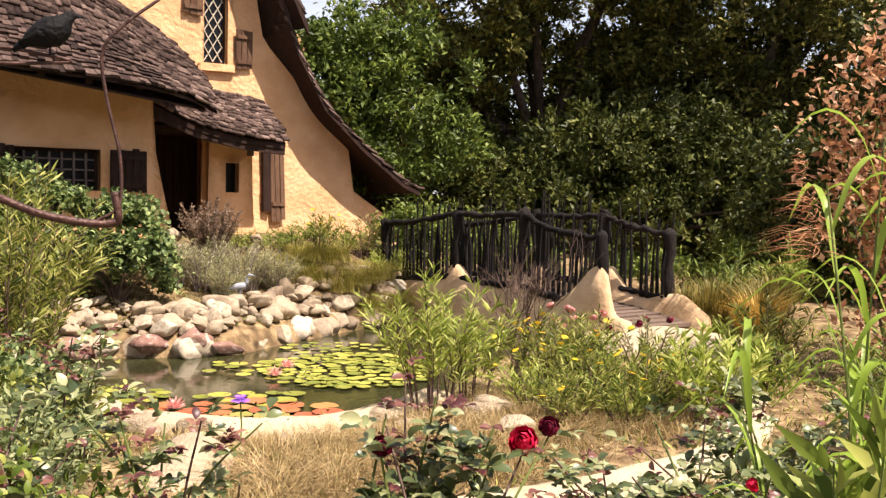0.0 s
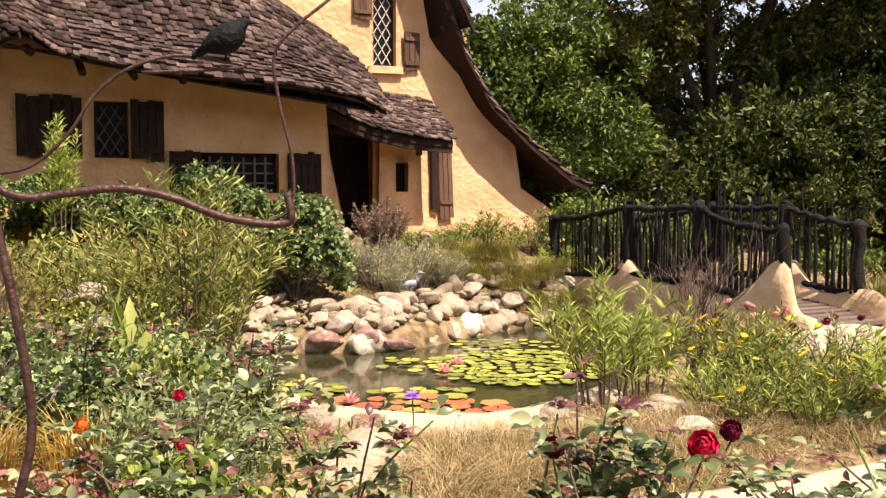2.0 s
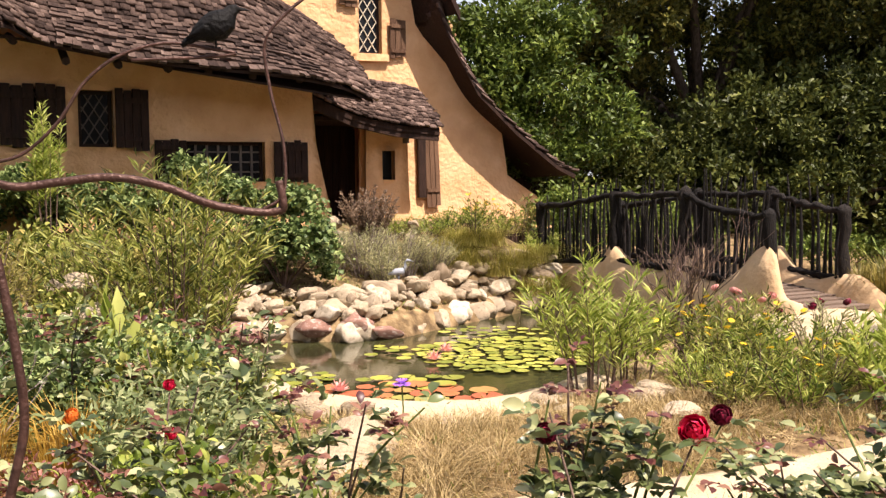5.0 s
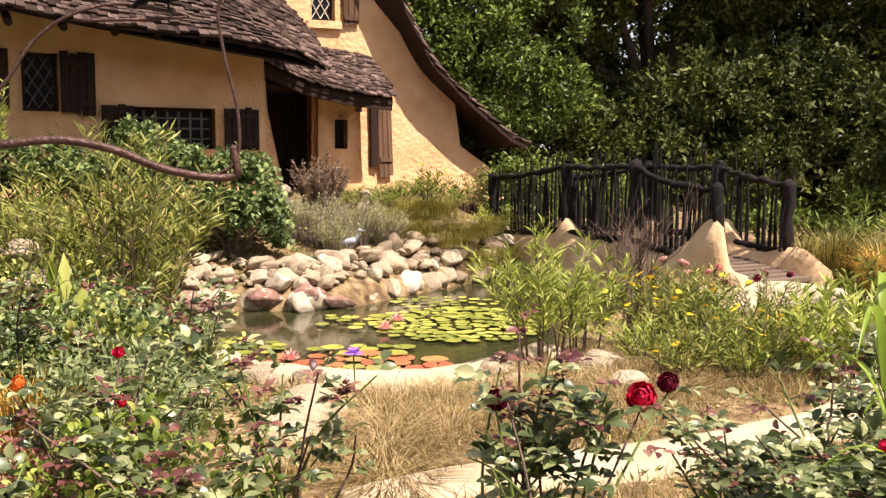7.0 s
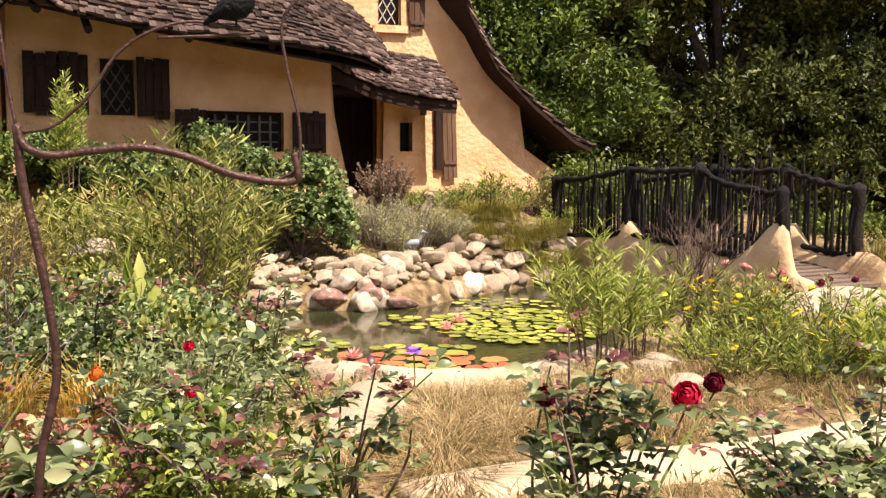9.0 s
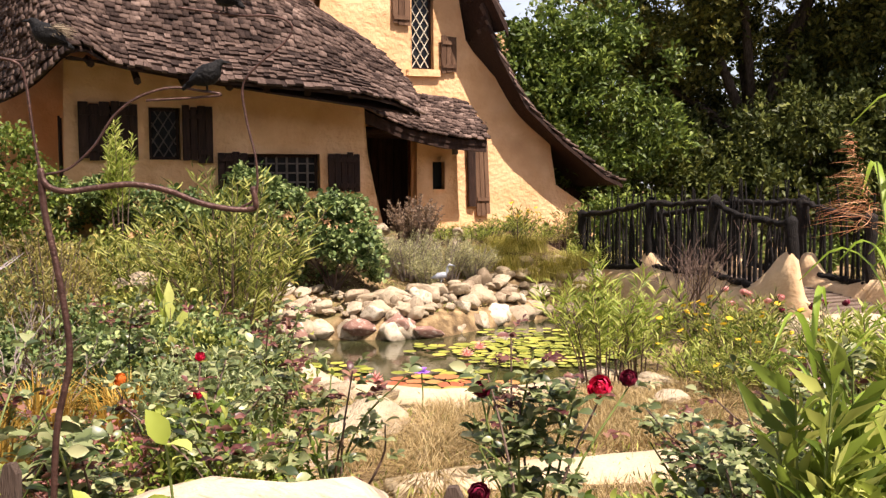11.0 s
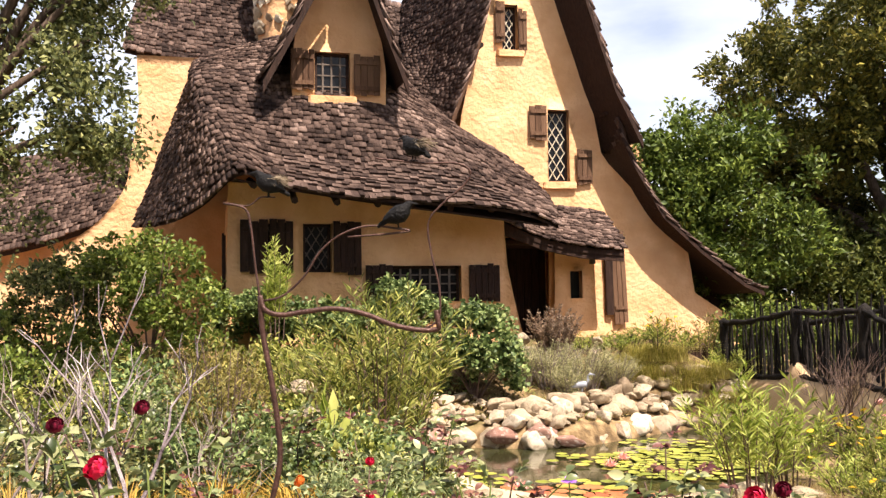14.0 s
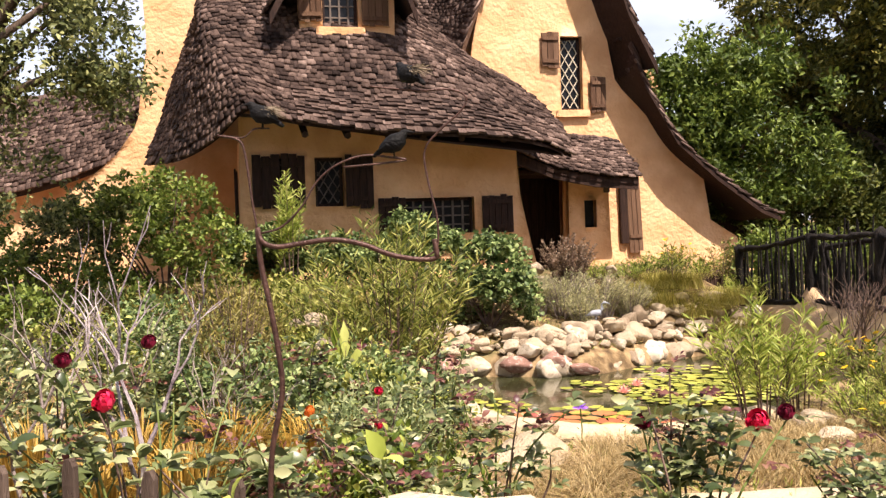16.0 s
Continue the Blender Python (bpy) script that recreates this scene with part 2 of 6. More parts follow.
def fast_mesh(name, v, tri, mat):
    me = bpy.data.meshes.new(name)
    me.vertices.add(len(v))
    me.vertices.foreach_set("co", np.ascontiguousarray(v, np.float32).ravel())
    me.loops.add(tri.size)
    me.loops.foreach_set("vertex_index", np.ascontiguousarray(tri, np.int32).ravel())
    me.polygons.add(len(tri))
    me.polygons.foreach_set("loop_start", np.arange(0, tri.size, 3, dtype=np.int32))
    me.polygons.foreach_set("loop_total", np.full(len(tri), 3, np.int32))
    me.materials.append(mat)
    me.update()
    me.validate()
    return me


def unit(n):
    d = RNG.normal(size=(n, 3))
    return d / np.linalg.norm(d, axis=1, keepdims=True)


def clumps(blobs, count, size, spread, fill=0.35, group=55):
    """Leaf places and directions: clumps near the skin of ellipsoids (centre, radii), thinner inside."""
    vol = np.array([b[1][0] * b[1][2] + b[1][1] * b[1][2] for b in blobs], float)
    base, tip = [], []
    for (c, r), share in zip(blobs, vol / vol.sum()):
        k = max(6, int(count * share))
        m = max(4, k // group)
        d = unit(m)
        rad = np.where(RNG.random(m) < fill, RNG.random(m) ** 0.5, 0.86 + 0.2 * RNG.random(m))
        cc = np.asarray(c) + d * rad[:, None] * np.asarray(r)
        pick = RNG.integers(0, m, k)
        p = cc[pick] + RNG.normal(size=(k, 3)) * spread * (0.5 + RNG.random((m, 1))[pick])
        a = unit(k) + d[pick] * 0.7 + np.array([0, 0, 0.15])
        a /= np.linalg.norm(a, axis=1, keepdims=True)
        base.append(p)
        tip.append(p + a * (size * (0.6 + 0.8 * RNG.random((k, 1)))))
    return np.concatenate(base), np.concatenate(tip)


def smooth01(x, a, b):
    t = np.clip((x - a) / (b - a), 0, 1)
    return t * t * (3 - 2 * t)

# ---- ground, pond and path ----
TURN = radians(36)
UX, UY = math.cos(TURN), math.sin(TURN)


def world_uv(u, v):
    """Plan place from the house's own axes: u along its front, v away from it."""
    return u * UX - v * UY, u * UY + v * UX


POND = np.array([(-2.95, 7.75), (-2.1, 7.2), (-1.2, 7.15), (-0.55, 7.6), (0.0, 8.5), (0.5, 9.8), (1.2, 11.1), (2.6, 13.2), (3.6, 15.5), (1.6, 16.4), (-0.2, 15.0),
                 (-1.0, 14.1), (-1.6, 13.1), (-2.1, 12.2), (-2.5, 11.35), (-3.1, 11.05), (-3.6, 10.98), (-4.2, 10.85), (-4.7, 10.3), (-5.05, 9.5), (-5.0, 8.6), (-4.4, 8.1), (-3.7, 7.95)])
WATER_Z = -0.33


def pond_distance(x, y):
    """Signed distance to the pond's edge, negative inside."""
    x, y = np.asarray(x, float), np.asarray(y, float)
    best, inside = np.full(x.shape, 1e9), np.zeros(x.shape, bool)
    for (ax, ay), (bx, by) in zip(POND, np.roll(POND, -1, 0)):
        ex, ey = bx - ax, by - ay
        t = np.clip(((x - ax) * ex + (y - ay) * ey) / (ex * ex + ey * ey), 0, 1)
        best = np.minimum(best, np.hypot(x - ax - t * ex, y - ay - t * ey))
        hit = ((ay > y) != (by > y)) & (x < (bx - ax) * (y - ay) / (by - ay + 1e-12) + ax)
        inside ^= hit
    return np.where(inside, -best, best)


def height(x, y):
    x, y = np.asarray(x, float), np.asarray(y, float)
    u, v = x * UX + y * UY, -x * UY + y * UX
    z = 0.03 * np.sin(x * 1.3 + 0.4) * np.sin(y * 1.1)
    z = z + 0.92 * smooth01(v, 11.2, 13.7) * (1 - smooth01(u, 7.2, 9.2)) + 0.35 * smooth01(v, 13.0, 16.0) * smooth01(u, 7.2, 9.2)
    z = z + 0.12 * smooth01(-x, 1.0, 4.0) * smooth01(y, 2, 6) * (1 - smooth01(v, 11.2, 13.7))
    d = pond_distance(x, y)
    z = z - 0.17 * (1 - smooth01(np.abs(d), 0.3, 1.7)) * (1 - smooth01(y, 8.0, 9.5))
    low = -0.95 + 0.85 * smooth01(d, -0.40, 0.06)
    z = z - 0.14 * (1 - smooth01(y, 0.6, 1.3))
    return np.where(d < 0.6, low + (z - low) * smooth01(d, -0.1, 0.5), z)


def ground_z(x, y):
    return float(height(np.array([x]), np.array([y]))[0])


def spaced(lo, hi, step, far):
    mid = np.arange(lo, hi + 1e-6, step)
    out = np.array([1.0, 2.5, 5, 10, 25, 60, 150, 400, 900])
    out = out[out <= far]
    return np.concatenate([lo - out[::-1], mid, hi + out])


gx, gy = spaced(-14, 9, 0.14, 900), spaced(-3, 24, 0.14, 900)
GX, GY = np.meshgrid(gx, gy)
GZ = height(GX, GY)
near = (np.abs(GX) < 14) & (GY < 24)
GZ = GZ + np.where(near, np.array([noise.noise((a * 1.7, b * 1.7, 0)) for a, b in zip(GX.ravel(), GY.ravel())]).reshape(GX.shape) * 0.05, 0)
ground = lone("ground", (np.stack([GX, GY, GZ], -1).reshape(-1, 3), grid_faces(*GX.shape)), SOIL, "bare brown garden soil with dry litter", "ground", kind="structure", smooth=True)

water = lone("water", ([(-6.5, 6.3, 0), (5.5, 6.3, 0), (5.5, 18, 0), (-6.5, 18, 0)], [(0, 1, 2, 3)]), WATER, "murky olive-brown pond water with reflections", "pond", (0, 0, WATER_Z), kind="structure")


def ribbon(points, widths, lift, thick, n=40, across=7):
    """A worn paved strip laid along the ground."""
    c = spline(np.asarray(points, float), n)
    w = spline(np.asarray(widths, float)[:, None], n)[:, 0]
    d = np.gradient(c, axis=0)
    d /= np.linalg.norm(d, axis=1, keepdims=True)
    s = np.stack([d[:, 1], -d[:, 0]], 1)
    t = np.linspace(-0.5, 0.5, across)
    wob = RNG.normal(size=(n, across)) * 0.012
    xy = c[:, None] + s[:, None] * (t[None, :, None] * w[:, None, None] + (np.abs(t) > 0.4)[None, :, None] * wob[:, :, None] * 3)
    z = height(xy[..., 0], xy[..., 1]) + lift - (np.abs(t) > 0.45)[None] * lift * 0.8 + wob * 0.3
    return shell(np.concatenate([xy, z[..., None]], -1), thick)


path = lone("path", ribbon([(-0.9, 4.05), (-0.45, 4.4), (0.3, 4.85), (1.1, 5.3), (1.9, 6.0), (2.4, 7.2), (2.7, 8.6), (2.7, 9.6)], [0.2, 0.36, 0.46, 0.46, 0.4, 0.35, 0.6, 0.9], 0.06, 0.12), PATH, "pale trodden garden path", "path", kind="structure", smooth=True)
pavement = lone("pavement", slab((-30, -30, -0.2), (30, 0.9, 0.03), 0, 0.03), CONCRETE, "grey concrete pavement outside the garden fence", "pavement", kind="structure")

# Added out of view: holds low sky light off the cottage front.
wall_street = lone("wall_street", joined([slab((-34, -12.4, -0.1), (34, -12.0, 8.5), 0, 0.05), slab((33.6, -12.0, -0.1), (34, -2.0, 8.5), 0, 0.05), slab((-34, -12.0, -0.1), (-33.6, -2.0, 8.5), 0, 0.05)]), FENCE_WOOD, "plain brown wall added unseen behind the camera to block low sky light", "wall", kind="structure")

# ---- the house ----
HU, HV, HZ = 3.5, 15.0, 0.75
hx, hy = world_uv(HU, HV)
house = empty("cottage", "ochre stucco storybook cottage with steep shingled roofs", "house", (hx, hy, HZ), turn=36)


def hl(p):
    p = np.asarray(p, float)
    return p - np.array([HU, HV, HZ])


def hpart(name, shape, mat, parent=None, label="", smooth=False):
    return part(name, (hl(shape[0]), shape[1]), mat, parent or house, label, smooth)


def wall(left, right, z0, z1, v, thick, holes=(), step=0.22, bulge=0.02, axis="v", base_flare=0.0):
    """An uneven plastered wall with real openings. left, right: (heights, places) of its edges; holes: (a0, z0, a1, z1)."""
    lo, hi = min(left[1]), max(right[1])
    us = set(np.round(np.arange(lo, hi + step, step), 3)) | {round(h[i], 3) for h in holes for i in (0, 2)}
    zs = set(np.round(np.arange(z0, z1, step), 3)) | {round(h[i], 3) for h in holes for i in (1, 3)} | {round(z1, 3)}
    thin = lambda s, keep: [a for i, a in enumerate(sorted(s)) if a in keep or all(abs(a - b) > 0.05 for b in keep)]
    us = thin(us, {round(h[i], 3) for h in holes for i in (0, 2)})
    zs = thin(zs, {round(h[i], 3) for h in holes for i in (1, 3)})
    idx, v_, f = {}, [], []

    def vert(i, j, back):
        z = zs[j]
        a = min(max(us[i], np.interp(z, left[0], left[1])), np.interp(z, right[0], right[1]))
        key = (round(a, 4), j, back)
        if key not in idx:
            w = 0 if back else bulge * (noise.noise((a * 1.3, z * 1.3, v)) + 0.5 * noise.noise((a * 3.5, z * 3.5, v))) - base_flare * math.exp(-max(0, z - z0) / 0.45)
            d = v + w + (thick if back else 0)
            idx[key] = len(v_)
            v_.append((a, d, z) if axis == "v" else (d, a, z))
        return idx[key]

    def solid(i, j):
        if not (0 <= i < len(us) - 1 and 0 <= j < len(zs) - 1):
            return False
        zc, ac = (zs[j] + zs[j + 1]) / 2, (us[i] + us[i + 1]) / 2
        if us[i + 1] <= min(np.interp(zs[j], *left), np.interp(zs[j + 1], *left)) or us[i] >= max(np.interp(zs[j], *right), np.interp(zs[j + 1], *right)):
            return False
        return not any(h[0] < ac < h[2] and h[1] < zc < h[3] for h in holes)

    def face(*q):
        q = list(dict.fromkeys(q))
        if len(q) > 2:
            f.append(tuple(q))

    for i in range(len(us) - 1):
        for j in range(len(zs) - 1):
            if not solid(i, j):
                continue
            face(vert(i, j, 0), vert(i + 1, j, 0), vert(i + 1, j + 1, 0), vert(i, j + 1, 0))
            face(vert(i, j, 1), vert(i, j + 1, 1), vert(i + 1, j + 1, 1), vert(i + 1, j, 1))
            for di, dj, a, b in ((-1, 0, (i, j + 1), (i, j)), (1, 0, (i + 1, j), (i + 1, j + 1)), (0, -1, (i, j), (i + 1, j)), (0, 1, (i + 1, j + 1), (i, j + 1))):
                if not solid(i + di, j + dj):
                    face(vert(*a, 0), vert(*b, 0), vert(*b, 1), vert(*a, 1))
    return v_, f


const = lambda a: ((0, 20), (a, a))
FRONT, TOWER, DORMER = 14.0, 16.3, 14.6
W1, W2, W3, W4, WD, WP = (1.34, 2.12, 1.80, 2.91), (2.80, 1.62, 3.98, 2.22), (6.44, 3.97, 6.90, 5.42), (5.52, 6.58, 5.84, 7.50), (1.61, 5.13, 2.21, 5.90), (6.46, 1.64, 6.70, 2.15)
hpart("front_wall", wall(((0.4, 3.9), (0.1, 0.17)), ((0.4, 1.0, 1.6, 2.2, 2.9, 3.9), (5.2, 5.06, 4.92, 4.80, 4.75, 4.75)), 0.4, 3.55, FRONT, 0.32, [W1, W2, (0.36, 2.15, 1.16, 2.92)], base_flare=0.06), STUCCO, label="shaded ochre stucco front wall with low windows", smooth=True)
hpart("side_wall", wall(const(14.33), const(17.2), 0.4, 3.4, 0.17, 0.3, [(14.55, 1.5, 15.1, 2.75)], axis="u"), STUCCO, smooth=True)
hpart("porch_side_wall", wall(const(14.33), const(16.3), 0.4, 3.4, 4.46, 0.3, axis="u"), STUCCO, smooth=True)
hpart("tower_wall", wall(((0.4, 3.0, 5.2, 6.6, 8.75, 10.4), (4.3, 4.4, 4.65, 4.95, 5.53, 6.02)), ((0.4, 1.2, 1.7, 2.7, 3.71, 4.5, 5.55, 6.74, 9.02, 10.4), (11.0, 10.45, 9.6, 9.45, 8.40, 7.60, 7.42, 7.18, 6.48, 6.06)), 0.4, 10.35, TOWER, 0.35, [W3, W4, (5.0, 0.75, 6.4, 2.85)], base_flare=0.12, bulge=0.03), STUCCO, label="sunlit ochre stucco gable wall of the tower", smooth=True)
hpart("tower_side_wall", wall(const(16.66), const(20.5), 3.0, 5.9, 4.45, 0.3, axis="u"), STUCCO, smooth=True)
hpart("porch_pier", wall(((0.4, 4), (6.12, 6.18)), ((0.4, 1.2, 4), (7.12, 6.98, 6.9)), 0.4, 2.95, 15.3, 0.3, [WP], base_flare=0.1), STUCCO, smooth=True)
hpart("pier_side_wall", wall(const(15.62), const(16.28), 0.4, 2.95, 6.64, 0.26, axis="u"), STUCCO, smooth=True)
hpart("dormer_wall", wall(((4.4, 5.6, 6.3, 7.3, 8.05), (1.24, 1.22, 1.30, 1.74, 2.12)), ((4.4, 5.6, 6.3, 7.3, 8.05), (2.82, 2.84, 2.75, 2.43, 2.20)), 4.5, 7.9, DORMER, 0.25, [WD], 0.16), STUCCO, label="ochre stucco dormer gable", smooth=True)
hpart("buttress_wall", wall(((0.4, 1.8, 2.25, 2.55, 3.17, 3.8, 5.3, 6.3), (-5.2, -4.2, -3.43, -2.89, -2.07, -1.62, -1.40, -1.45)), const(1.0), 0.4, 6.3, 17.0, 0.4, base_flare=0.1), STUCCO, label="sunlit stucco end wall sweeping out to the ground", smooth=True)
hpart("wing_wall", wall(const(-1.5), const(4.4), 3.0, 6.6, 18.4, 0.3), STUCCO, smooth=True)
hpart("left_wing_wall", wall(const(-5.6), const(-1.5), 0.4, 3.0, 17.9, 0.3), STUCCO, smooth=True)
hpart("back_wall", wall(const(-1.4), const(11.0), 0.4, 5.6, 21.0, 0.3, step=1.0), STUCCO)
hpart("floor_slab", slab((-1.2, 14.1, 0.5), (9.5, 21.0, 0.72)), DARK_WOOD)
# Door colour is near-black to paint in the shade of the porch recess.
entrance = hpart("entrance_door", slab((5.0, 16.52, 0.75), (6.4, 16.56, 2.85)), DARK_WOOD, label="plank entrance door deep in the porch, darkened for its shade")
hpart("porch_ceiling", slab((4.8, 14.7, 2.62), (6.15, 16.28, 2.68)), DARK_WOOD)
for i in range(9):
    hpart("plank", slab((5.0 + 0.157 * i, 16.46, 0.75), (5.15 + 0.157 * i, 16.518, 2.85), 0.003, 0.012), DARK_WOOD, entrance)
# Near-black panels stand in for the shade of the opening below the lean-to.
hpart("shed_recess", joined([slab((9.3, 17.6, 0.4), (11.2, 17.8, 2.6)), slab((9.3, 16.7, 0.4), (9.45, 17.7, 2.8))]), DARK_WOOD)


# ---- roofs ----
def shingle_box():
    v = [(-0.5, 0, 0.016), (0.5, 0, 0.016), (0.5, 0, 0.050), (-0.5, 0, 0.050), (-0.5, 1, -0.02), (0.5, 1, -0.02), (0.5, 1, 0.0), (-0.5, 1, 0.0)]
    f = [(0, 1, 2, 3), (5, 4, 7, 6), (3, 2, 6, 7), (1, 0, 4, 5), (0, 3, 7, 4), (2, 1, 5, 6)]
    return np.array(v), f


SHINGLE_MESH = mesh_of("shingle", *shingle_box(), SHINGLE_ONE)


def shingled(name, rows, label, exposure=0.098, width=0.112, singles=None, underside=0.10, lift=0.0, sweep=0.012, uneven=1.0):
    """A roof: sheathing plus courses of uneven wooden shingles. rows run from the eave up to the ridge.
    singles: (u0, u1, v0, v1) of the stretch whose shingles are pieces of their own."""
    g = loft(rows, 48, 40)
    base = hpart(name, shell(g - [0, 0, 0.02], underside), DARK_WOOD, label=label)
    fine = loft(rows, 160, 160)
    up = np.linalg.norm(np.diff(fine, axis=0), axis=2).mean(1)
    cum = np.concatenate([[0], np.cumsum(up)])
    box, bf = shingle_box()
    vs, count, made = [], 0, 0
    for course, s in enumerate(np.arange(0.0, cum[-1] - 0.04, exposure)):
        j = np.interp(s, cum, np.arange(160))
        j0 = min(int(j), 158)
        line = fine[j0] * (1 - (j - j0)) + fine[j0 + 1] * (j - j0)
        jn = min(j0 + 3, 159)
        jb = max(jn - 3, 0)
        seg = np.concatenate([[0], np.cumsum(np.linalg.norm(np.diff(line, axis=0), axis=1))])
        a = -random.uniform(0, width)
        while a < seg[-1] - 0.03:
            w = width * random.uniform(0.6, 1.35)
            m = min(max(a + w / 2, 0), seg[-1])
            k = int(np.clip(np.searchsorted(seg, m) - 1, 0, 157))
            p = np.array([np.interp(m, seg, line[:, q]) for q in range(3)])
            tx = line[k + 2] - line[k] if k + 2 < 160 else line[k + 1] - line[k]
            tx = tx / (np.linalg.norm(tx) + 1e-9)
            ty = fine[jn, k] - fine[jb, k]
            ty = ty / (np.linalg.norm(ty) + 1e-9)
            nn = np.cross(tx, ty)
            nn = nn / (np.linalg.norm(nn) + 1e-9)
            if nn[2] < 0 or (abs(nn[2]) < 0.02 and nn[1] > 0):
                nn = -nn
            r = random.gauss(0, 0.05)
            tx, ty = tx + ty * r, ty - tx * r
            p = p - ty * (random.gauss(0, sweep) + (0.05 + random.uniform(-0.02, 0.05) if course == 0 else 0)) + nn * (random.uniform(0, 0.02) * uneven + lift)
            ln = 0.30
            M = np.stack([tx * w * 0.975, ty * ln, nn * random.uniform(1.1 - 0.3 * uneven, 1.1 + 0.5 * uneven)], 1)
            if singles and made < 300 and singles[0] < p[0] < singles[1] and singles[2] < p[1] < singles[3]:
                ob = new("shingle", SHINGLE_MESH)
                ob.parent = base
                mm = Matrix.Identity(4)
                for q in range(3):
                    for c in range(3):
                        mm[q][c] = M[q, c]
                    mm[q][3] = hl(p)[q]
                ob.matrix_basis = mm
                made += 1
            else:
                vs.append(box @ M.T + p)
                count += 1
            a += w
    v = hl(np.concatenate(vs))
    q = np.array(bf)
    tri = np.concatenate([q[:, [0, 1, 2]], q[:, [0, 2, 3]]])
    tri = (np.arange(count)[:, None, None] * 8 + tri[None]).reshape(-1, 3)
    ob = part("shingles", fast_mesh("shingles", v, tri, SHINGLE), None, base)
    ob["kind"] = "stuff"
    return base


FRONT_ROOF = [
    [(-1.4, 16.3, 3.05), (-0.75, 14.35, 2.98), (-0.22, 13.45, 3.175), (0.33, 12.95, 3.60), (0.89, 12.95, 3.40), (2.0, 12.95, 3.26), (2.9, 12.95, 3.20), (3.83, 12.95, 3.15), (4.77, 12.95, 3.03), (5.35, 13.0, 2.83)],
    [(-1.15, 16.4, 3.7), (-0.7, 14.8, 3.64), (-0.3, 13.95, 3.80), (0.15, 13.6, 4.12), (0.85, 13.6, 3.95), (2.0, 13.6, 3.82), (2.9, 13.6, 3.76), (3.85, 13.6, 3.65), (4.8, 13.6, 3.42), (5.42, 13.6, 3.25)],
    [(-0.92, 16.5, 4.45), (-0.65, 15.2, 4.42), (-0.4, 14.6, 4.55), (-0.1, 14.4, 4.8), (0.8, 14.4, 4.8), (2.0, 14.4, 4.8), (2.9, 14.4, 4.72), (3.85, 14.4, 4.45), (4.75, 14.4, 4.05), (5.4, 14.4, 3.72)],
    [(-0.62, 16.7, 5.3), (-0.55, 16.2, 5.3), (-0.42, 15.7, 5.4), (-0.3, 15.4, 5.6), (0.7, 15.4, 5.75), (2.0, 15.4, 5.85), (2.9, 15.4, 5.6), (3.8, 15.4, 5.1), (4.6, 15.4, 4.6), (5.2, 15.4, 4.28)],
    [(-0.42, 17.4, 6.0), (-0.42, 17.3, 6.0), (-0.36, 17.2, 6.1), (-0.3, 17.1, 6.3), (0.6, 17.1, 6.6), (2.0, 17.1, 7.0), (2.9, 17.1, 6.8), (3.6, 17.0, 6.1), (4.2, 16.6, 5.2), (4.5, 16.3, 4.9)]]
front_roof = shingled("front_roof", FRONT_ROOF, "swept brown shingle roof with a wavy eave", underside=0.04, singles=(1.0, 4.6, 12.7, 13.6))
TOWER_LEFT = [
    [(4.33, 15.9, 5.12), (4.08, 16.3, 5.35), (3.86, 16.7, 5.6)],
    [(4.87, 15.9, 6.5), (4.35, 16.9, 6.4), (3.86, 17.7, 6.5)],
    [(5.42, 15.9, 8.55), (4.78, 17.4, 8.3), (4.15, 19.3, 8.2)],
    [(6.05, 15.9, 10.7), (5.38, 17.7, 10.15), (4.65, 19.5, 9.6)]]
shingled("tower_roof_left", TOWER_LEFT, "steep brown shingle slope of the tower", uneven=0.7)
side = lambda prof, v0, v1, back: [[(u, v0, z), (u + back * 0.5, (v0 + v1) / 2, z - 0.05), (u + back, v1, z - 0.1)] for u, z in prof]
shingled("tower_roof_right", [[(u, 15.5, z), (u - 0.6, 17.6, z - d * 0.5), (u - 1.2, 19.5, z - d)] for u, z, d in ((8.06, 4.79, 0.1), (7.54, 5.86, 0.3), (6.89, 7.81, 0.6), (6.35, 9.42, 0.95), (5.94, 10.5, 1.1))], "steep shingle slope of the tower")
shingled("lean_to_roof", side([(10.85, 1.78), (10.42, 1.96), (9.48, 2.62), (8.62, 3.36), (7.96, 4.47), (7.77, 4.97)], 15.75, 20.0, 0), "low swept shingle roof running to the ground", underside=0.05)
shingled("dormer_roof_left", [[(0.78, 13.85, 5.36), (0.72, 15.2, 5.5), (0.65, 16.4, 5.6)], [(1.19, 13.85, 6.15), (1.18, 15.4, 6.3), (1.12, 16.8, 6.35)], [(1.64, 13.85, 7.17), (1.66, 15.6, 7.3), (1.62, 17.0, 7.3)], [(2.08, 13.85, 7.84), (2.1, 15.8, 8.02), (2.05, 17.2, 8.1)]], "steep shingle slope of the dormer")
shingled("dormer_roof_right", [[(3.01, 13.85, 5.41), (3.1, 15.2, 5.5), (3.12, 16.4, 5.5)], [(2.73, 13.85, 6.19), (2.80, 15.4, 6.3), (2.8, 16.8, 6.3)], [(2.42, 13.85, 7.17), (2.46, 15.6, 7.3), (2.45, 17.0, 7.25)], [(2.1, 13.85, 7.86), (2.12, 15.8, 8.02), (2.07, 17.2, 8.1)]], "steep shingle slope of the dormer")
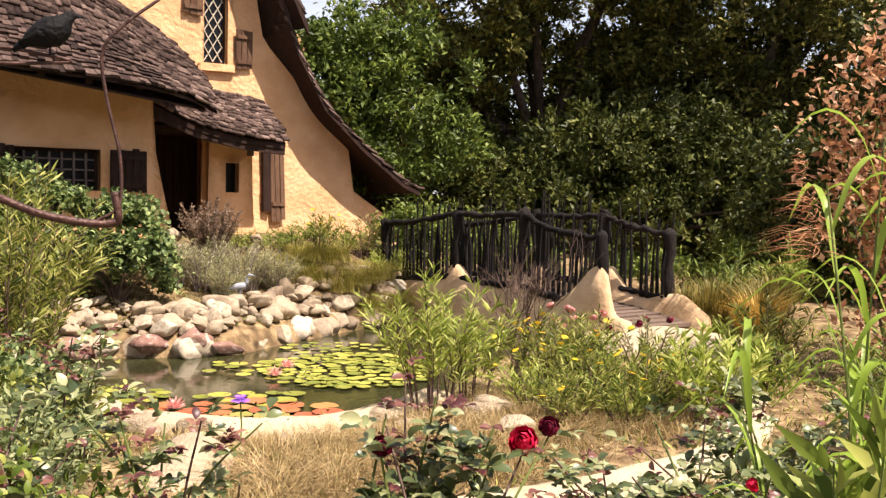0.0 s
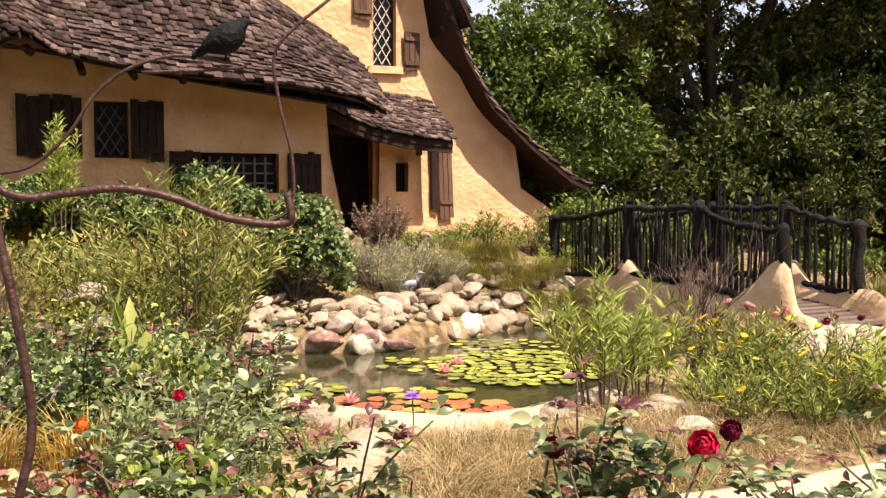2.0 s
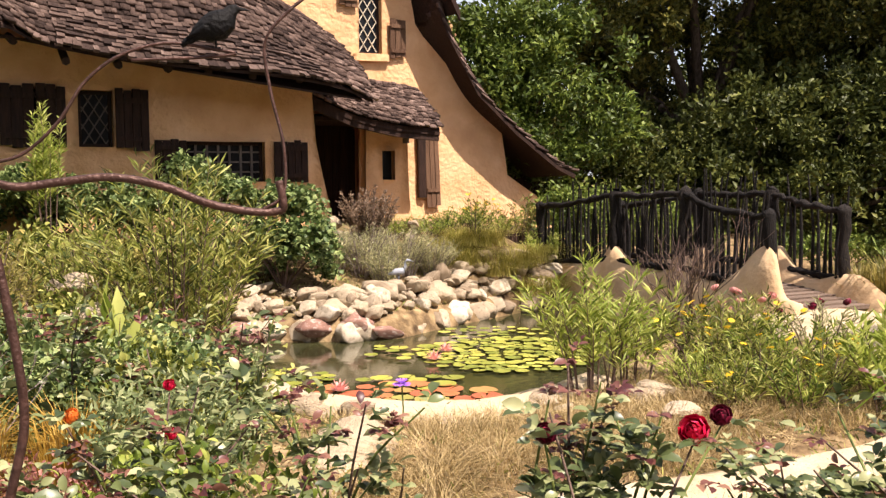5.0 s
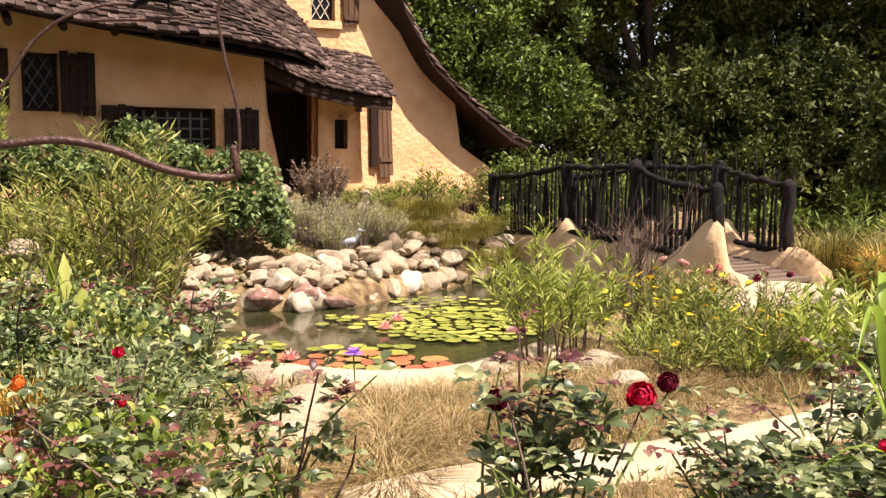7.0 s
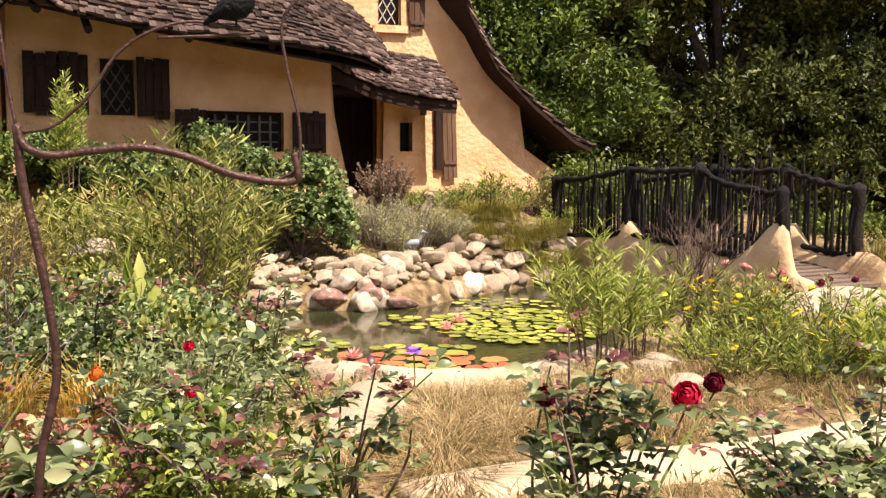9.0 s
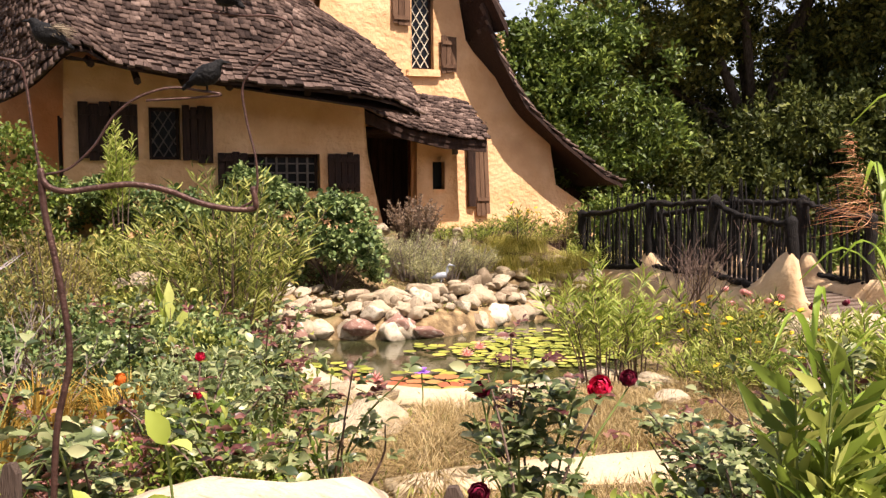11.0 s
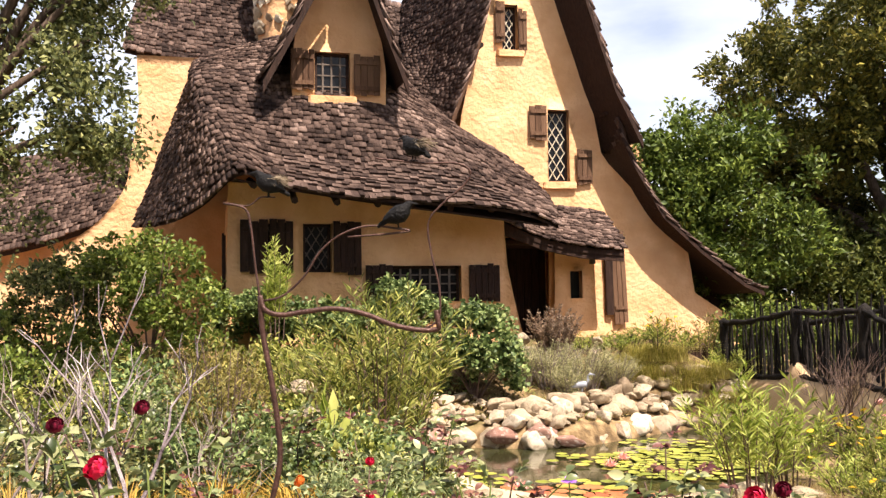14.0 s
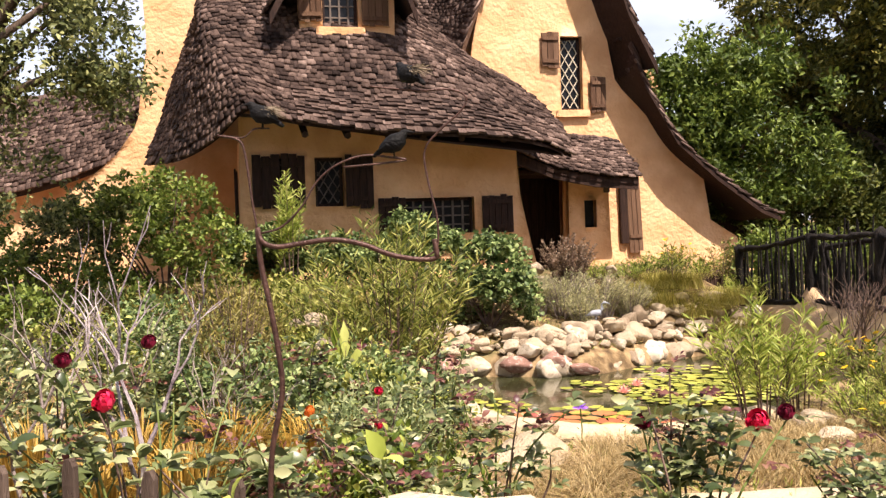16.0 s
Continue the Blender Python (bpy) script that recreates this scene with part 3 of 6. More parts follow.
shingled("wing_roof", [[(u, 18.1, z) for u, z in ((-1.75, 6.72), (-0.4, 6.5), (1.5, 6.4), (4.3, 6.4))], [(u, 18.8, z + 0.95) for u, z in ((-1.6, 6.75), (-0.4, 6.6), (1.5, 6.5), (4.3, 6.45))], [(u, 19.5, z) for u, z in ((-1.5, 8.78), (-0.4, 8.66), (1.5, 8.45), (4.3, 8.3))]], "dark shingle roof of the rear wing")
shingled("left_roof", [[(-5.4, 17.6, 2.5), (-3.6, 17.6, 2.72), (-1.7, 17.6, 3.35)], [(-5.4, 18.4, 3.3), (-3.7, 18.4, 3.6), (-1.7, 18.4, 4.1)], [(-5.4, 19.4, 4.3), (-3.7, 19.4, 4.6), (-1.7, 19.4, 5.0)]], "low shingle roof beside the end wall")
shingled("porch_roof", [
    [(4.85, 14.45, 3.02), (5.6, 14.5, 2.74), (6.4, 14.5, 2.58), (7.22, 14.55, 2.52)],
    [(5.1, 15.2, 3.35), (5.8, 15.2, 3.05), (6.6, 15.2, 2.92), (7.38, 15.2, 2.86)],
    [(5.3, 16.25, 3.75), (6.2, 16.25, 3.5), (7.0, 16.25, 3.42), (7.52, 16.25, 3.35)]], "small shingle roof over the porch")

# boards along the roof edges
def board(points, w, h, name, label=""):
    c = np.asarray(points, float)
    prof = np.array([(0, 0), (w, 0), (w, -h), (0, -h)])
    vs, fs = [], []
    for p in c:
        vs += [(p[0], p[1] + a, p[2] + b) for a, b in prof]
    for i in range(len(c) - 1):
        fs += [(i * 4 + k, i * 4 + (k + 1) % 4, i * 4 + 4 + (k + 1) % 4, i * 4 + 4 + k) for k in range(4)]
    fs += [(3, 2, 1, 0), tuple(range(len(vs) - 4, len(vs)))]
    return hpart(name, (vs, fs), SHUTTER_WOOD if label else DARK_WOOD, label=label)


board([(4.26, 15.86, 4.86), (4.85, 15.86, 6.42), (5.40, 15.86, 8.47), (6.04, 15.86, 10.6)], 0.06, 0.20, "bargeboard", "pale brown weathered bargeboard")
board([(8.11, 15.46, 4.71), (7.54, 15.46, 5.81), (6.89, 15.46, 7.76), (6.35, 15.46, 9.37), (5.92, 15.46, 10.42)], 0.06, 0.16, "bargeboard")
board([(0.7, 13.81, 5.17), (1.19, 13.81, 6.1), (1.64, 13.81, 6.98), (2.07, 13.81, 7.66)], 0.06, 0.2, "bargeboard")
board([(3.08, 13.81, 5.22), (2.73, 13.81, 6.14), (2.42, 13.81, 6.98), (2.12, 13.81, 7.66)], 0.06, 0.2, "bargeboard")
board([(10.85, 15.71, 1.72), (10.42, 15.71, 1.90), (9.48, 15.71, 2.56), (8.62, 15.71, 3.30), (7.96, 15.71, 4.41)], 0.06, 0.08, "bargeboard")
board([(4.85, 14.47, 2.94), (5.6, 14.52, 2.66), (6.4, 14.52, 2.50), (7.22, 14.57, 2.44)], 0.10, 0.14, "porch_beam")
for u, z in ((4.97, 6.55), (5.42, 7.95), (6.85, 7.6), (7.25, 6.4), (7.55, 5.3)):
    hpart("bracket", tube([(u, 16.4, z), (u + 0.01, 15.93, z + 0.01)], 0.045, 7), DARK_WOOD)
for k in range(7):
    u = 5.83 + 0.075 * k
    hpart("gable_board", slab((u, 16.2, 8.92 + 0.12 * abs(k - 3) + random.uniform(-0.05, 0.05)), (u + 0.07, 16.24, 10.35 - 0.12 * abs(k - 3.2)), 0.004, 0.01), SHUTTER_WOOD)
hpart("ridge_cap", tube([(6.05, 15.84, 10.74), (5.4, 17.7, 10.2), (4.65, 19.5, 9.66)], 0.075, 8), SHINGLE)
hpart("ridge_cap", tube([(2.09, 13.78, 7.9), (2.12, 15.8, 8.07), (2.06, 17.2, 8.14)], 0.065, 8), SHINGLE)
for u in np.arange(0.5, 4.9, 0.62):
    hpart("rafter_end", tube([(u, 14.2, 3.62), (u + random.uniform(-0.05, 0.05), 13.06, 3.22 - 0.035 * u + 0.2 * (u < 1))], 0.055, 6), DARK_WOOD)
soffit = loft([[(0.25, 13.06, 3.50), (2, 13.06, 3.22), (5.2, 13.06, 2.84)], [(0.2, 14.02, 3.6), (2, 14.02, 3.52), (5.2, 14.02, 3.4)]], 12, 3)
hpart("soffit", shell(soffit, 0.03), DARK_WOOD)


# ---- windows and shutters ----
def window(hole, v, kind, bars=(4, 3), depth=0.14):
    a0, z0, a1, z1 = hole
    t = 0.05
    frame_ = hpart("window", joined([slab((a0, v + depth, z0), (a0 + t, v + depth + 0.06, z1), 0, 0.008), slab((a1 - t, v + depth, z0), (a1, v + depth + 0.06, z1), 0, 0.008),
                                     slab((a0 + t, v + depth, z0), (a1 - t, v + depth + 0.06, z0 + t), 0, 0.008), slab((a0 + t, v + depth, z1 - t), (a1 - t, v + depth + 0.06, z1), 0, 0.008)]), DARK_WOOD, label="%s window in a dark wooden frame" % kind)
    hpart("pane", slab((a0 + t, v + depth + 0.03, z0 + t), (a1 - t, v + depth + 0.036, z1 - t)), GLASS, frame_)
    if kind == "barred":
        for k in range(1, bars[0] + 1):
            a = a0 + (a1 - a0) * k / (bars[0] + 1)
            hpart("bar", slab((a - 0.018, v + depth - 0.004, z0 + t), (a + 0.014, v + depth + 0.022, z1 - t)), IRON, frame_)
        for k in range(1, bars[1] + 1):
            z = z0 + (z1 - z0) * k / (bars[1] + 1)
            hpart("bar", slab((a0 + t, v + depth + 0.002, z - 0.012), (a1 - t, v + depth + 0.028, z + 0.012)), IRON, frame_)
    else:
        w, h, pitch = a1 - a0 - 2 * t, z1 - z0 - 2 * t, bars[0]
        for sgn in (1, -1):
            c = -h * 0.62
            while c < w + h * 0.62:
                # a slanted bar x = c + sgn * 0.62 * (z - z0), clipped to the opening
                ys = sorted(((0 - c) / (0.62 * sgn), (w - c) / (0.62 * sgn))) if sgn > 0 else sorted(((w - (c)) / (-0.62), (0 - c) / (-0.62)))
                lo, hi = max(0, ys[0]), min(h, ys[1])
                if hi - lo > 0.06:
                    x = lambda q: a0 + t + c + sgn * 0.62 * q
                    hpart("lattice_bar", tube([(x(lo), v + depth + 0.012 + sgn * 0.006, z0 + t + lo), (x(hi), v + depth + 0.012 + sgn * 0.006, z0 + t + hi)], 0.011, 5), LEAD if v > 15 else IRON, frame_)
                c += pitch
    return frame_


window(W1, FRONT, "leaded diamond-pane", (0.15, 0))
window(W2, FRONT, "barred", (6, 3))
window(W3, TOWER, "leaded diamond-pane", (0.17, 0))
window(W4, TOWER, "leaded diamond-pane", (0.13, 0))
window(WD, DORMER, "barred", (3, 3), 0.1)
window((0.36, 2.15, 1.16, 2.92), FRONT, "leaded diamond-pane", (0.2, 0), 0.2)
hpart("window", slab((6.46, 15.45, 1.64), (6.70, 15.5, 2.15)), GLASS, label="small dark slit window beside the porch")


def shutter(a0, z0, a1, z1, v, planks=4, swing=0.0, lean=0.0, label="dark plank shutter with two battens", mat=None):
    """A plank shutter of separate boards on two battens; swing turns it out from the wall about its wall edge."""
    n = planks
    w = (a1 - a0) / n
    mat = mat or SHUTTER_WOOD
    put = lambda shape: ([((a0 + (x - a0) * math.cos(swing) + lean * (z - z0)), y - abs((x - a0) * math.sin(swing)), z) for x, y, z in shape[0]], shape[1])
    body = hpart("shutter", put(slab((a0 + 0.03, v - 0.018, z0 + 0.04), (a1 - 0.03, v - 0.006, z1 - 0.04))), mat, label=label)
    for q in (0.17, 0.82):
        hpart("batten", put(slab((a0 + 0.02, v - 0.078, z0 + (z1 - z0) * q - 0.035), (a1 - 0.02, v - 0.052, z0 + (z1 - z0) * q + 0.035), 0.002, 0.006)), mat, body)
    for k in range(n):
        lo, hi = random.uniform(-0.025, 0.02), random.uniform(-0.02, 0.03)
        hpart("plank", put(slab((a0 + w * k + 0.004, v - 0.05, z0 + lo), (a0 + w * (k + 1) - 0.004, v - 0.02, z1 + hi), 0.003, 0.006)), mat, body)
    return body


# Front shutters use the darker wood: eave shade is in their colour.
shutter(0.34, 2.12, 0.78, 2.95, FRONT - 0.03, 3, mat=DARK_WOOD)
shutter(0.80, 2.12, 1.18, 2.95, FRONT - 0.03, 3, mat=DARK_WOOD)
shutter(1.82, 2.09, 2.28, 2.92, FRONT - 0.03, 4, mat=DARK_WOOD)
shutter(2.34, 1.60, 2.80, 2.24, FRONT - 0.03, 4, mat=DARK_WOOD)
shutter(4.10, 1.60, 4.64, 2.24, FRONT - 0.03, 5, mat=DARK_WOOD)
shutter(1.20, 5.22, 1.60, 5.90, DORMER - 0.03, 4)
shutter(2.27, 5.16, 2.73, 5.84, DORMER - 0.03, 4)
shutter(6.03, 4.80, 6.40, 5.48, TOWER - 0.03, 3)
shutter(7.03, 3.92, 7.36, 4.62, TOWER - 0.03, 3)
shutter(5.36, 6.72, 5.56, 7.52, TOWER - 0.03, 2)
shutter(5.84, 6.58, 6.02, 7.38, TOWER - 0.03, 2)
shutter(7.76, 1.12, 8.06, 2.98, TOWER - 0.06, 3, lean=-0.04, label="tall leaning brown plank shutter")
# Corner shutter likewise carries the eave shade in its wood colour.
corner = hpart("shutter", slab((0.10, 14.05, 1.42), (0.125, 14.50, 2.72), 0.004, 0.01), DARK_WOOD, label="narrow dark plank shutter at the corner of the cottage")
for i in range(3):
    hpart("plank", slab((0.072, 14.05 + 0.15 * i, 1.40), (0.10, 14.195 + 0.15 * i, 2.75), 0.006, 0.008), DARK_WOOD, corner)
# Dark sheet standing in for the shade inside the side opening.
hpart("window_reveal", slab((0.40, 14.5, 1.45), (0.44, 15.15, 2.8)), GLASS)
hpart("shutter_jamb", slab((7.58, 16.17, 1.3), (7.74, 16.28, 2.75), 0.01, 0.02), DARK_WOOD)
hpart("wall_lantern", joined([slab((6.80, 15.10, 2.28), (6.90, 15.20, 2.46), 0, 0.02), slab((6.83, 15.13, 2.46), (6.87, 15.3, 2.50))]), IRON)
for (a0, z0, a1, z1), v in ((W3, TOWER), (WD, DORMER), (W4, TOWER)):
    hpart("window_sill", slab((a0 - 0.12, v - 0.10, z0 - 0.14), (a1 + 0.12, v + 0.12, z0 - 0.01), 0.012, 0.03), STUCCO)


# ---- chimney ----
def lathe(profile, at, sides=22, rough=0.05):
    v, f = [], []
    for k, (r, z) in enumerate(profile):
        for i in range(sides):
            w = 2 * math.pi * i / sides
            q = r * (1 + rough * noise.noise((math.cos(w) * 1.4, math.sin(w) * 1.4, z * 1.3)) * 2)
            v.append((at[0] + q * math.cos(w), at[1] + q * math.sin(w), z + rough * (0.9 * noise.noise((math.cos(w) * 2.2, math.sin(w) * 2.2, round(z * 1.5))) if 0 < k < len(profile) - 1 else 0)))
    n = len(profile)
    for k in range(n - 1):
        f += [(k * sides + i, k * sides + (i + 1) % sides, (k + 1) * sides + (i + 1) % sides, (k + 1) * sides + i) for i in range(sides)]
    f += [tuple(reversed(range(sides))), tuple(range((n - 1) * sides, n * sides))]
    return v, f


CH = (1.3, 18.3)
chimney = hpart("chimney", lathe([(0.40, 5.8), (0.42, 7.2), (0.45, 7.6), (0.48, 8.0), (0.62, 8.02), (0.645, 8.08), (0.63, 8.18), (0.60, 8.34), (0.57, 8.52), (0.56, 8.62), (0.67, 8.64), (0.68, 8.72), (0.65, 8.86), (0.58, 9.04), (0.46, 9.22), (0.28, 9.35), (0.1, 9.41)], CH, 40, 0.12), STUCCO, label="bulbous stucco chimney with stepped bands", smooth=True)
for i in range(34):
    w, z = random.uniform(2.6, 6.2), random.choice((6.9, 7.1, 7.3, 7.5, 7.7, 7.85, 8.4, 8.9)) + random.uniform(-0.1, 0.1)
    r = np.interp(z, (6, 8, 8.5, 9.0), (0.42, 0.48, 0.60, 0.60))
    hpart("stone", lathe([(0.01, z - 0.06), (0.08, z - 0.03), (0.09, z + 0.02), (0.02, z + 0.06)], (CH[0] + r * math.cos(w), CH[1] + r * math.sin(w)), 8, 0.2), ROCK, chimney)
for du, h in ((-0.10, 10.05), (0.20, 10.1)):
    hpart("flue", lathe([(0.085, 9.3), (0.08, h - 0.3), (0.08, h - 0.2), (0.15, h - 0.2), (0.10, h - 0.14), (0.04, h - 0.04), (0.01, h + 0.08)], (CH[0] + du, CH[1]), 10, 0), RUST, chimney, "rusty metal flue with a conical cap")

# ---- footbridge ----
bx, by = world_uv(8.9, 10.4)
bridge = empty("footbridge", "small arched footbridge with black rustic timber rails on plaster curbs", "bridge", (bx, by, 0), turn=36)
BU, BV = 8.9, 10.4
deck_z = lambda v: 0.30 - 0.028 * (v - 10.4) ** 2


def bl(shape):
    return [(p[0] - BU, p[1] - BV, p[2]) for p in shape[0]], shape[1]


def curb(u, v0, v1, humps, name="curb"):
    """A low plaster wall with soft humps round the posts."""
    n = 130
    vs, fs = [], []
    for v in np.linspace(v0, v1, n):
        top = deck_z(v) + 0.10 + sum(h * math.exp(-((v - c) / (w if v > c or w < 0.4 else 0.12)) ** 2) for c, h, w in humps) + 0.02 * noise.noise((u, v * 3, 0))
        w = 0.13 + 0.05 * noise.noise((u * 2, v * 1.5, 4))
        uu = u + 0.04 * noise.noise((v * 0.8, u, 2))
        low = deck_z(v) + 0.04
        ring = [(uu - w - 0.14, -0.8), (uu - w - 0.02, low - 0.1), (uu - w * 0.62, low * 0.5 + top * 0.5 - 0.02), (uu - w * 0.3, top), (uu + w * 0.3, top), (uu + w * 0.62, low * 0.5 + top * 0.5 - 0.02), (uu + w, low - 0.1), (uu + w + 0.05, -0.8)]
        vs += [(a, v, z) for a, z in ring]
    for i in range(n - 1):
        fs += [(i * 8 + k, (i + 1) * 8 + k, (i + 1) * 8 + k + 1, i * 8 + k + 1) for k in range(7)]
    fs += [tuple(range(8)), tuple(reversed(range((n - 1) * 8, n * 8)))]
    return part(name, bl((vs, fs)), STUCCO_PALE, bridge, "tan plaster curb with soft humps at the posts", True)


curb(8.25, 7.55, 13.3, [(12.95, 0.12, 0.2), (10.96, 0.30, 0.24), (9.5, 0.27, 0.24), (7.98, 0.60, 0.5), (7.7, 0.05, 0.3)])
curb(9.75, 7.6, 13.3, [(12.7, 0.1, 0.2), (10.8, 0.2, 0.2), (9.3, 0.35, 0.25), (8.1, 0.18, 0.35)])
for k, v in enumerate(np.arange(7.75, 13.2, 0.165)):
    part("plank", bl(slab((8.36, v, deck_z(v) - 0.05), (9.64, v + 0.155, deck_z(v)), 0.004, 0.008)), GREY_WOOD, bridge)
lone("landing", ribbon([(2.6, 9.6), (2.75, 10.4), (2.3, 11.6)], [1.9, 1.9, 1.4], 0.1, 0.2, 16), PATH, "pale trodden landing in front of the bridge", "path", kind="structure", smooth=True)


def rail_side(u, posts, tops, dip=None):
    random.seed(int(u * 100))
    for v, z in zip(posts, tops):
        b = deck_z(v) - 0.1
        pts = [(u + random.uniform(-0.02, 0.02), v + random.uniform(-0.02, 0.02), b + (z - b) * q) for q in (0, 0.14, 0.3, 0.45, 0.6, 0.75, 0.88, 0.97, 1.0)]
        part("post", bl(tube(pts, [q * random.uniform(0.88, 1.12) for q in (0.10, 0.084, 0.066, 0.078, 0.062, 0.076, 0.085, 0.090, 0.045)], 9)), BLACK_WOOD, bridge, smooth=True)
    for lower, name in ((0, "top_rail"), (1, "bottom_rail")):
        for (va, za), (vb, zb) in zip(zip(posts, tops), list(zip(posts, tops))[1:]):
            qa, qb = (za - 0.07, zb - 0.07) if not lower else (deck_z(va) + 0.2, deck_z(vb) + 0.2)
            sag = dip if dip and not lower and vb == posts[-1] else 0
            pts = []
            for q in np.linspace(0, 1, 20):
                pts.append((u - 0.02 + random.uniform(-0.02, 0.02), va + (vb - va) * q, qa + (qb - qa) * q - 0.03 * math.sin(q * math.pi) - sag * math.sin(q * math.pi) + random.uniform(-0.018, 0.018)))
            part(name, bl(tube(pts, [0.043 + random.uniform(-0.013, 0.014) for _ in pts], 8)), BLACK_WOOD, bridge, smooth=True)
    for v in np.arange(posts[0], posts[-1], -0.098):
        if random.random() < 0.12:
            continue
        top = np.interp(-v, [-p for p in posts], tops) + random.choice((-0.06, -0.02, 0.05, 0.1, 0.17, 0.24, 0.3))
        b = deck_z(v) + random.uniform(0.02, 0.14)
        l0, l1 = random.uniform(-0.055, 0.055), random.uniform(-0.10, 0.10)
        part("baluster", bl(tube([(u + 0.05, v, b), (u + 0.05 + l0 * 0.5, v + l0, (b + top) / 2), (u + 0.05 + random.uniform(-0.02, 0.02), v + l1, top)], [random.uniform(0.022, 0.034), random.uniform(0.017, 0.027), 0.011], 6)), BLACK_WOOD, bridge)


rail_side(8.25, (12.95, 10.96, 9.5, 8.02), (1.26, 1.48, 1.52, 1.26), 0.05)
rail_side(9.75, (12.8, 10.9, 9.45, 8.25), (1.25, 1.48, 1.50, 1.28))

# ---- trees ----
LEAF_DARK = leafy("dark_tree_leaf", (0.022, 0.030, 0.007), (0.095, 0.110, 0.023), (0.37, 0.34, 0.08), translucent=0.25, rough=0.5, spec=0.2, spread=0.5, scale=0.9)
# Darker copy of the tree leaf: shade of low boughs put into the colour.
LEAF_SHADED = leafy("shaded_tree_leaf", (0.022, 0.032, 0.009), (0.058, 0.078, 0.018), (0.17, 0.19, 0.045), translucent=0.2, rough=0.5, spec=0.2, spread=0.5, scale=0.9)
LEAF_MID = leafy("green_tree_leaf", (0.04, 0.07, 0.013), (0.12, 0.18, 0.03), (0.30, 0.36, 0.09), translucent=0.3, rough=0.5, spec=0.25, spread=0.55)
LEAF_SIDE = leafy("mottled_tree_leaf", (0.024, 0.045, 0.009), (0.080, 0.130, 0.022), (0.25, 0.33, 0.065), translucent=0.3, rough=0.5, spec=0.25, spread=0.5, scale=0.8)
LEAF_GREY = leafy("grey_green_leaf", (0.04, 0.055, 0.02), (0.115, 0.145, 0.048), (0.34, 0.37, 0.15), translucent=0.3)
LEAF_RED = leafy("rusty_leaf", (0.20, 0.085, 0.04), (0.48, 0.26, 0.13), (0.72, 0.50, 0.32), translucent=0.45)


def lumps(blobs, size, per):
    """Breaks each big mass into many smaller lumps over its skin, for an uneven outline."""
    out = []
    for c, r in blobs:
        n = max(5, int(per * (r[0] * r[2] + r[1] * r[2] + r[0] * r[1])))
        d = unit(n)
        d[:, 2] = d[:, 2] * 0.9 + 0.1
        q = RNG.uniform(0.62, 1.0, n)
        for k in range(n):
            s = size * RNG.uniform(0.55, 1.25)
            out.append((tuple(np.array(c) + d[k] * q[k] * np.array(r)), (s, s, s * 0.72)))
    return out


def tree(at, blobs, count, size, mat, label, spread=0.12, trunk=0.16, fill=0.2, width=0.42, lump=0.66, per=3.2):
    z0 = ground_z(at[0], at[1]) if abs(at[0]) < 20 and at[1] < 24 else 0.0
    th = empty("tree", label, "tree", (at[0], at[1], z0))
    blobs = [((c[0] - at[0], c[1] - at[1], c[2] - z0), r) for c, r in blobs]
    low = min(c[2] - r[2] * 0.3 for c, r in blobs)
    part("trunk", tube([(0, 0, -0.3), (0.05, 0.02, low * 0.4), (-0.04, 0.05, low * 0.8), (0, 0, low + 0.3)], [trunk * 1.4, trunk, trunk * 0.85, trunk * 0.7], 10), BARK, th, smooth=True)
    for c, r in blobs:
        c = Vector(c)
        top = c + Vector((0, 0, r[2] * 0.5))
        s = Vector((0, 0, low * 0.9))
        mid = s.lerp(top, 0.5) + Vector((random.uniform(-0.2, 0.2), random.uniform(-0.2, 0.2), 0.2))
        part("limb", tube([s, mid, top], [trunk * 0.55, trunk * 0.35, trunk * 0.12], 7), BARK, th, smooth=True)
    b, t = clumps(lumps(blobs, lump, per), count, size, spread, fill)
    blades("crown", b, t, np.linalg.norm(t - b, axis=1) * width, mat, th, bend=0.08)
    return th


tree((-1.6, 21.0), [((-1.9, 20.8, 4.3), (1.5, 1.3, 1.4)), ((-0.9, 20.8, 3.2), (1.7, 1.4, 1.9)), ((-2.6, 20.9, 2.8), (1.1, 1.1, 1.3)), ((-1.3, 20.6, 5.2), (0.9, 0.9, 0.7))], 30000, 0.15, LEAF_SIDE, "leafy green tree with a rounded crown beside the cottage")
tree((2.6, 25.0), [((1.9, 23.4, 7.7), (3.0, 2.9, 2.3)), ((0.2, 23.6, 6.3), (2.3, 2.3, 1.9)), ((4.6, 24.6, 6.9), (3.0, 2.4, 2.4)), ((2.2, 26.0, 4.4), (3.4, 1.8, 2.8)), ((-0.2, 25.6, 3.6), (2.0, 1.6, 2.2)), ((5.0, 23.8, 8.5), (2.7, 2.4, 2.1)), ((5.0, 26.0, 3.8), (2.6, 1.6, 2.6))], 128000, 0.16, LEAF_DARK, "tall dark-leaved tree behind the footbridge", trunk=0.3)
tree((7.6, 23.6), [((7.4, 24.2, 6.9), (3.2, 2.4, 2.3)), ((9.8, 23.8, 5.6), (2.6, 2.2, 2.2)), ((6.6, 24.8, 4.0), (2.6, 1.8, 2.8)), ((8.6, 23.0, 8.8), (2.8, 2.4, 2.0)), ((9.4, 25.0, 3.6), (2.4, 1.6, 2.6))], 92000, 0.16, LEAF_DARK, "tall dark-leaved tree behind the garden", trunk=0.28)
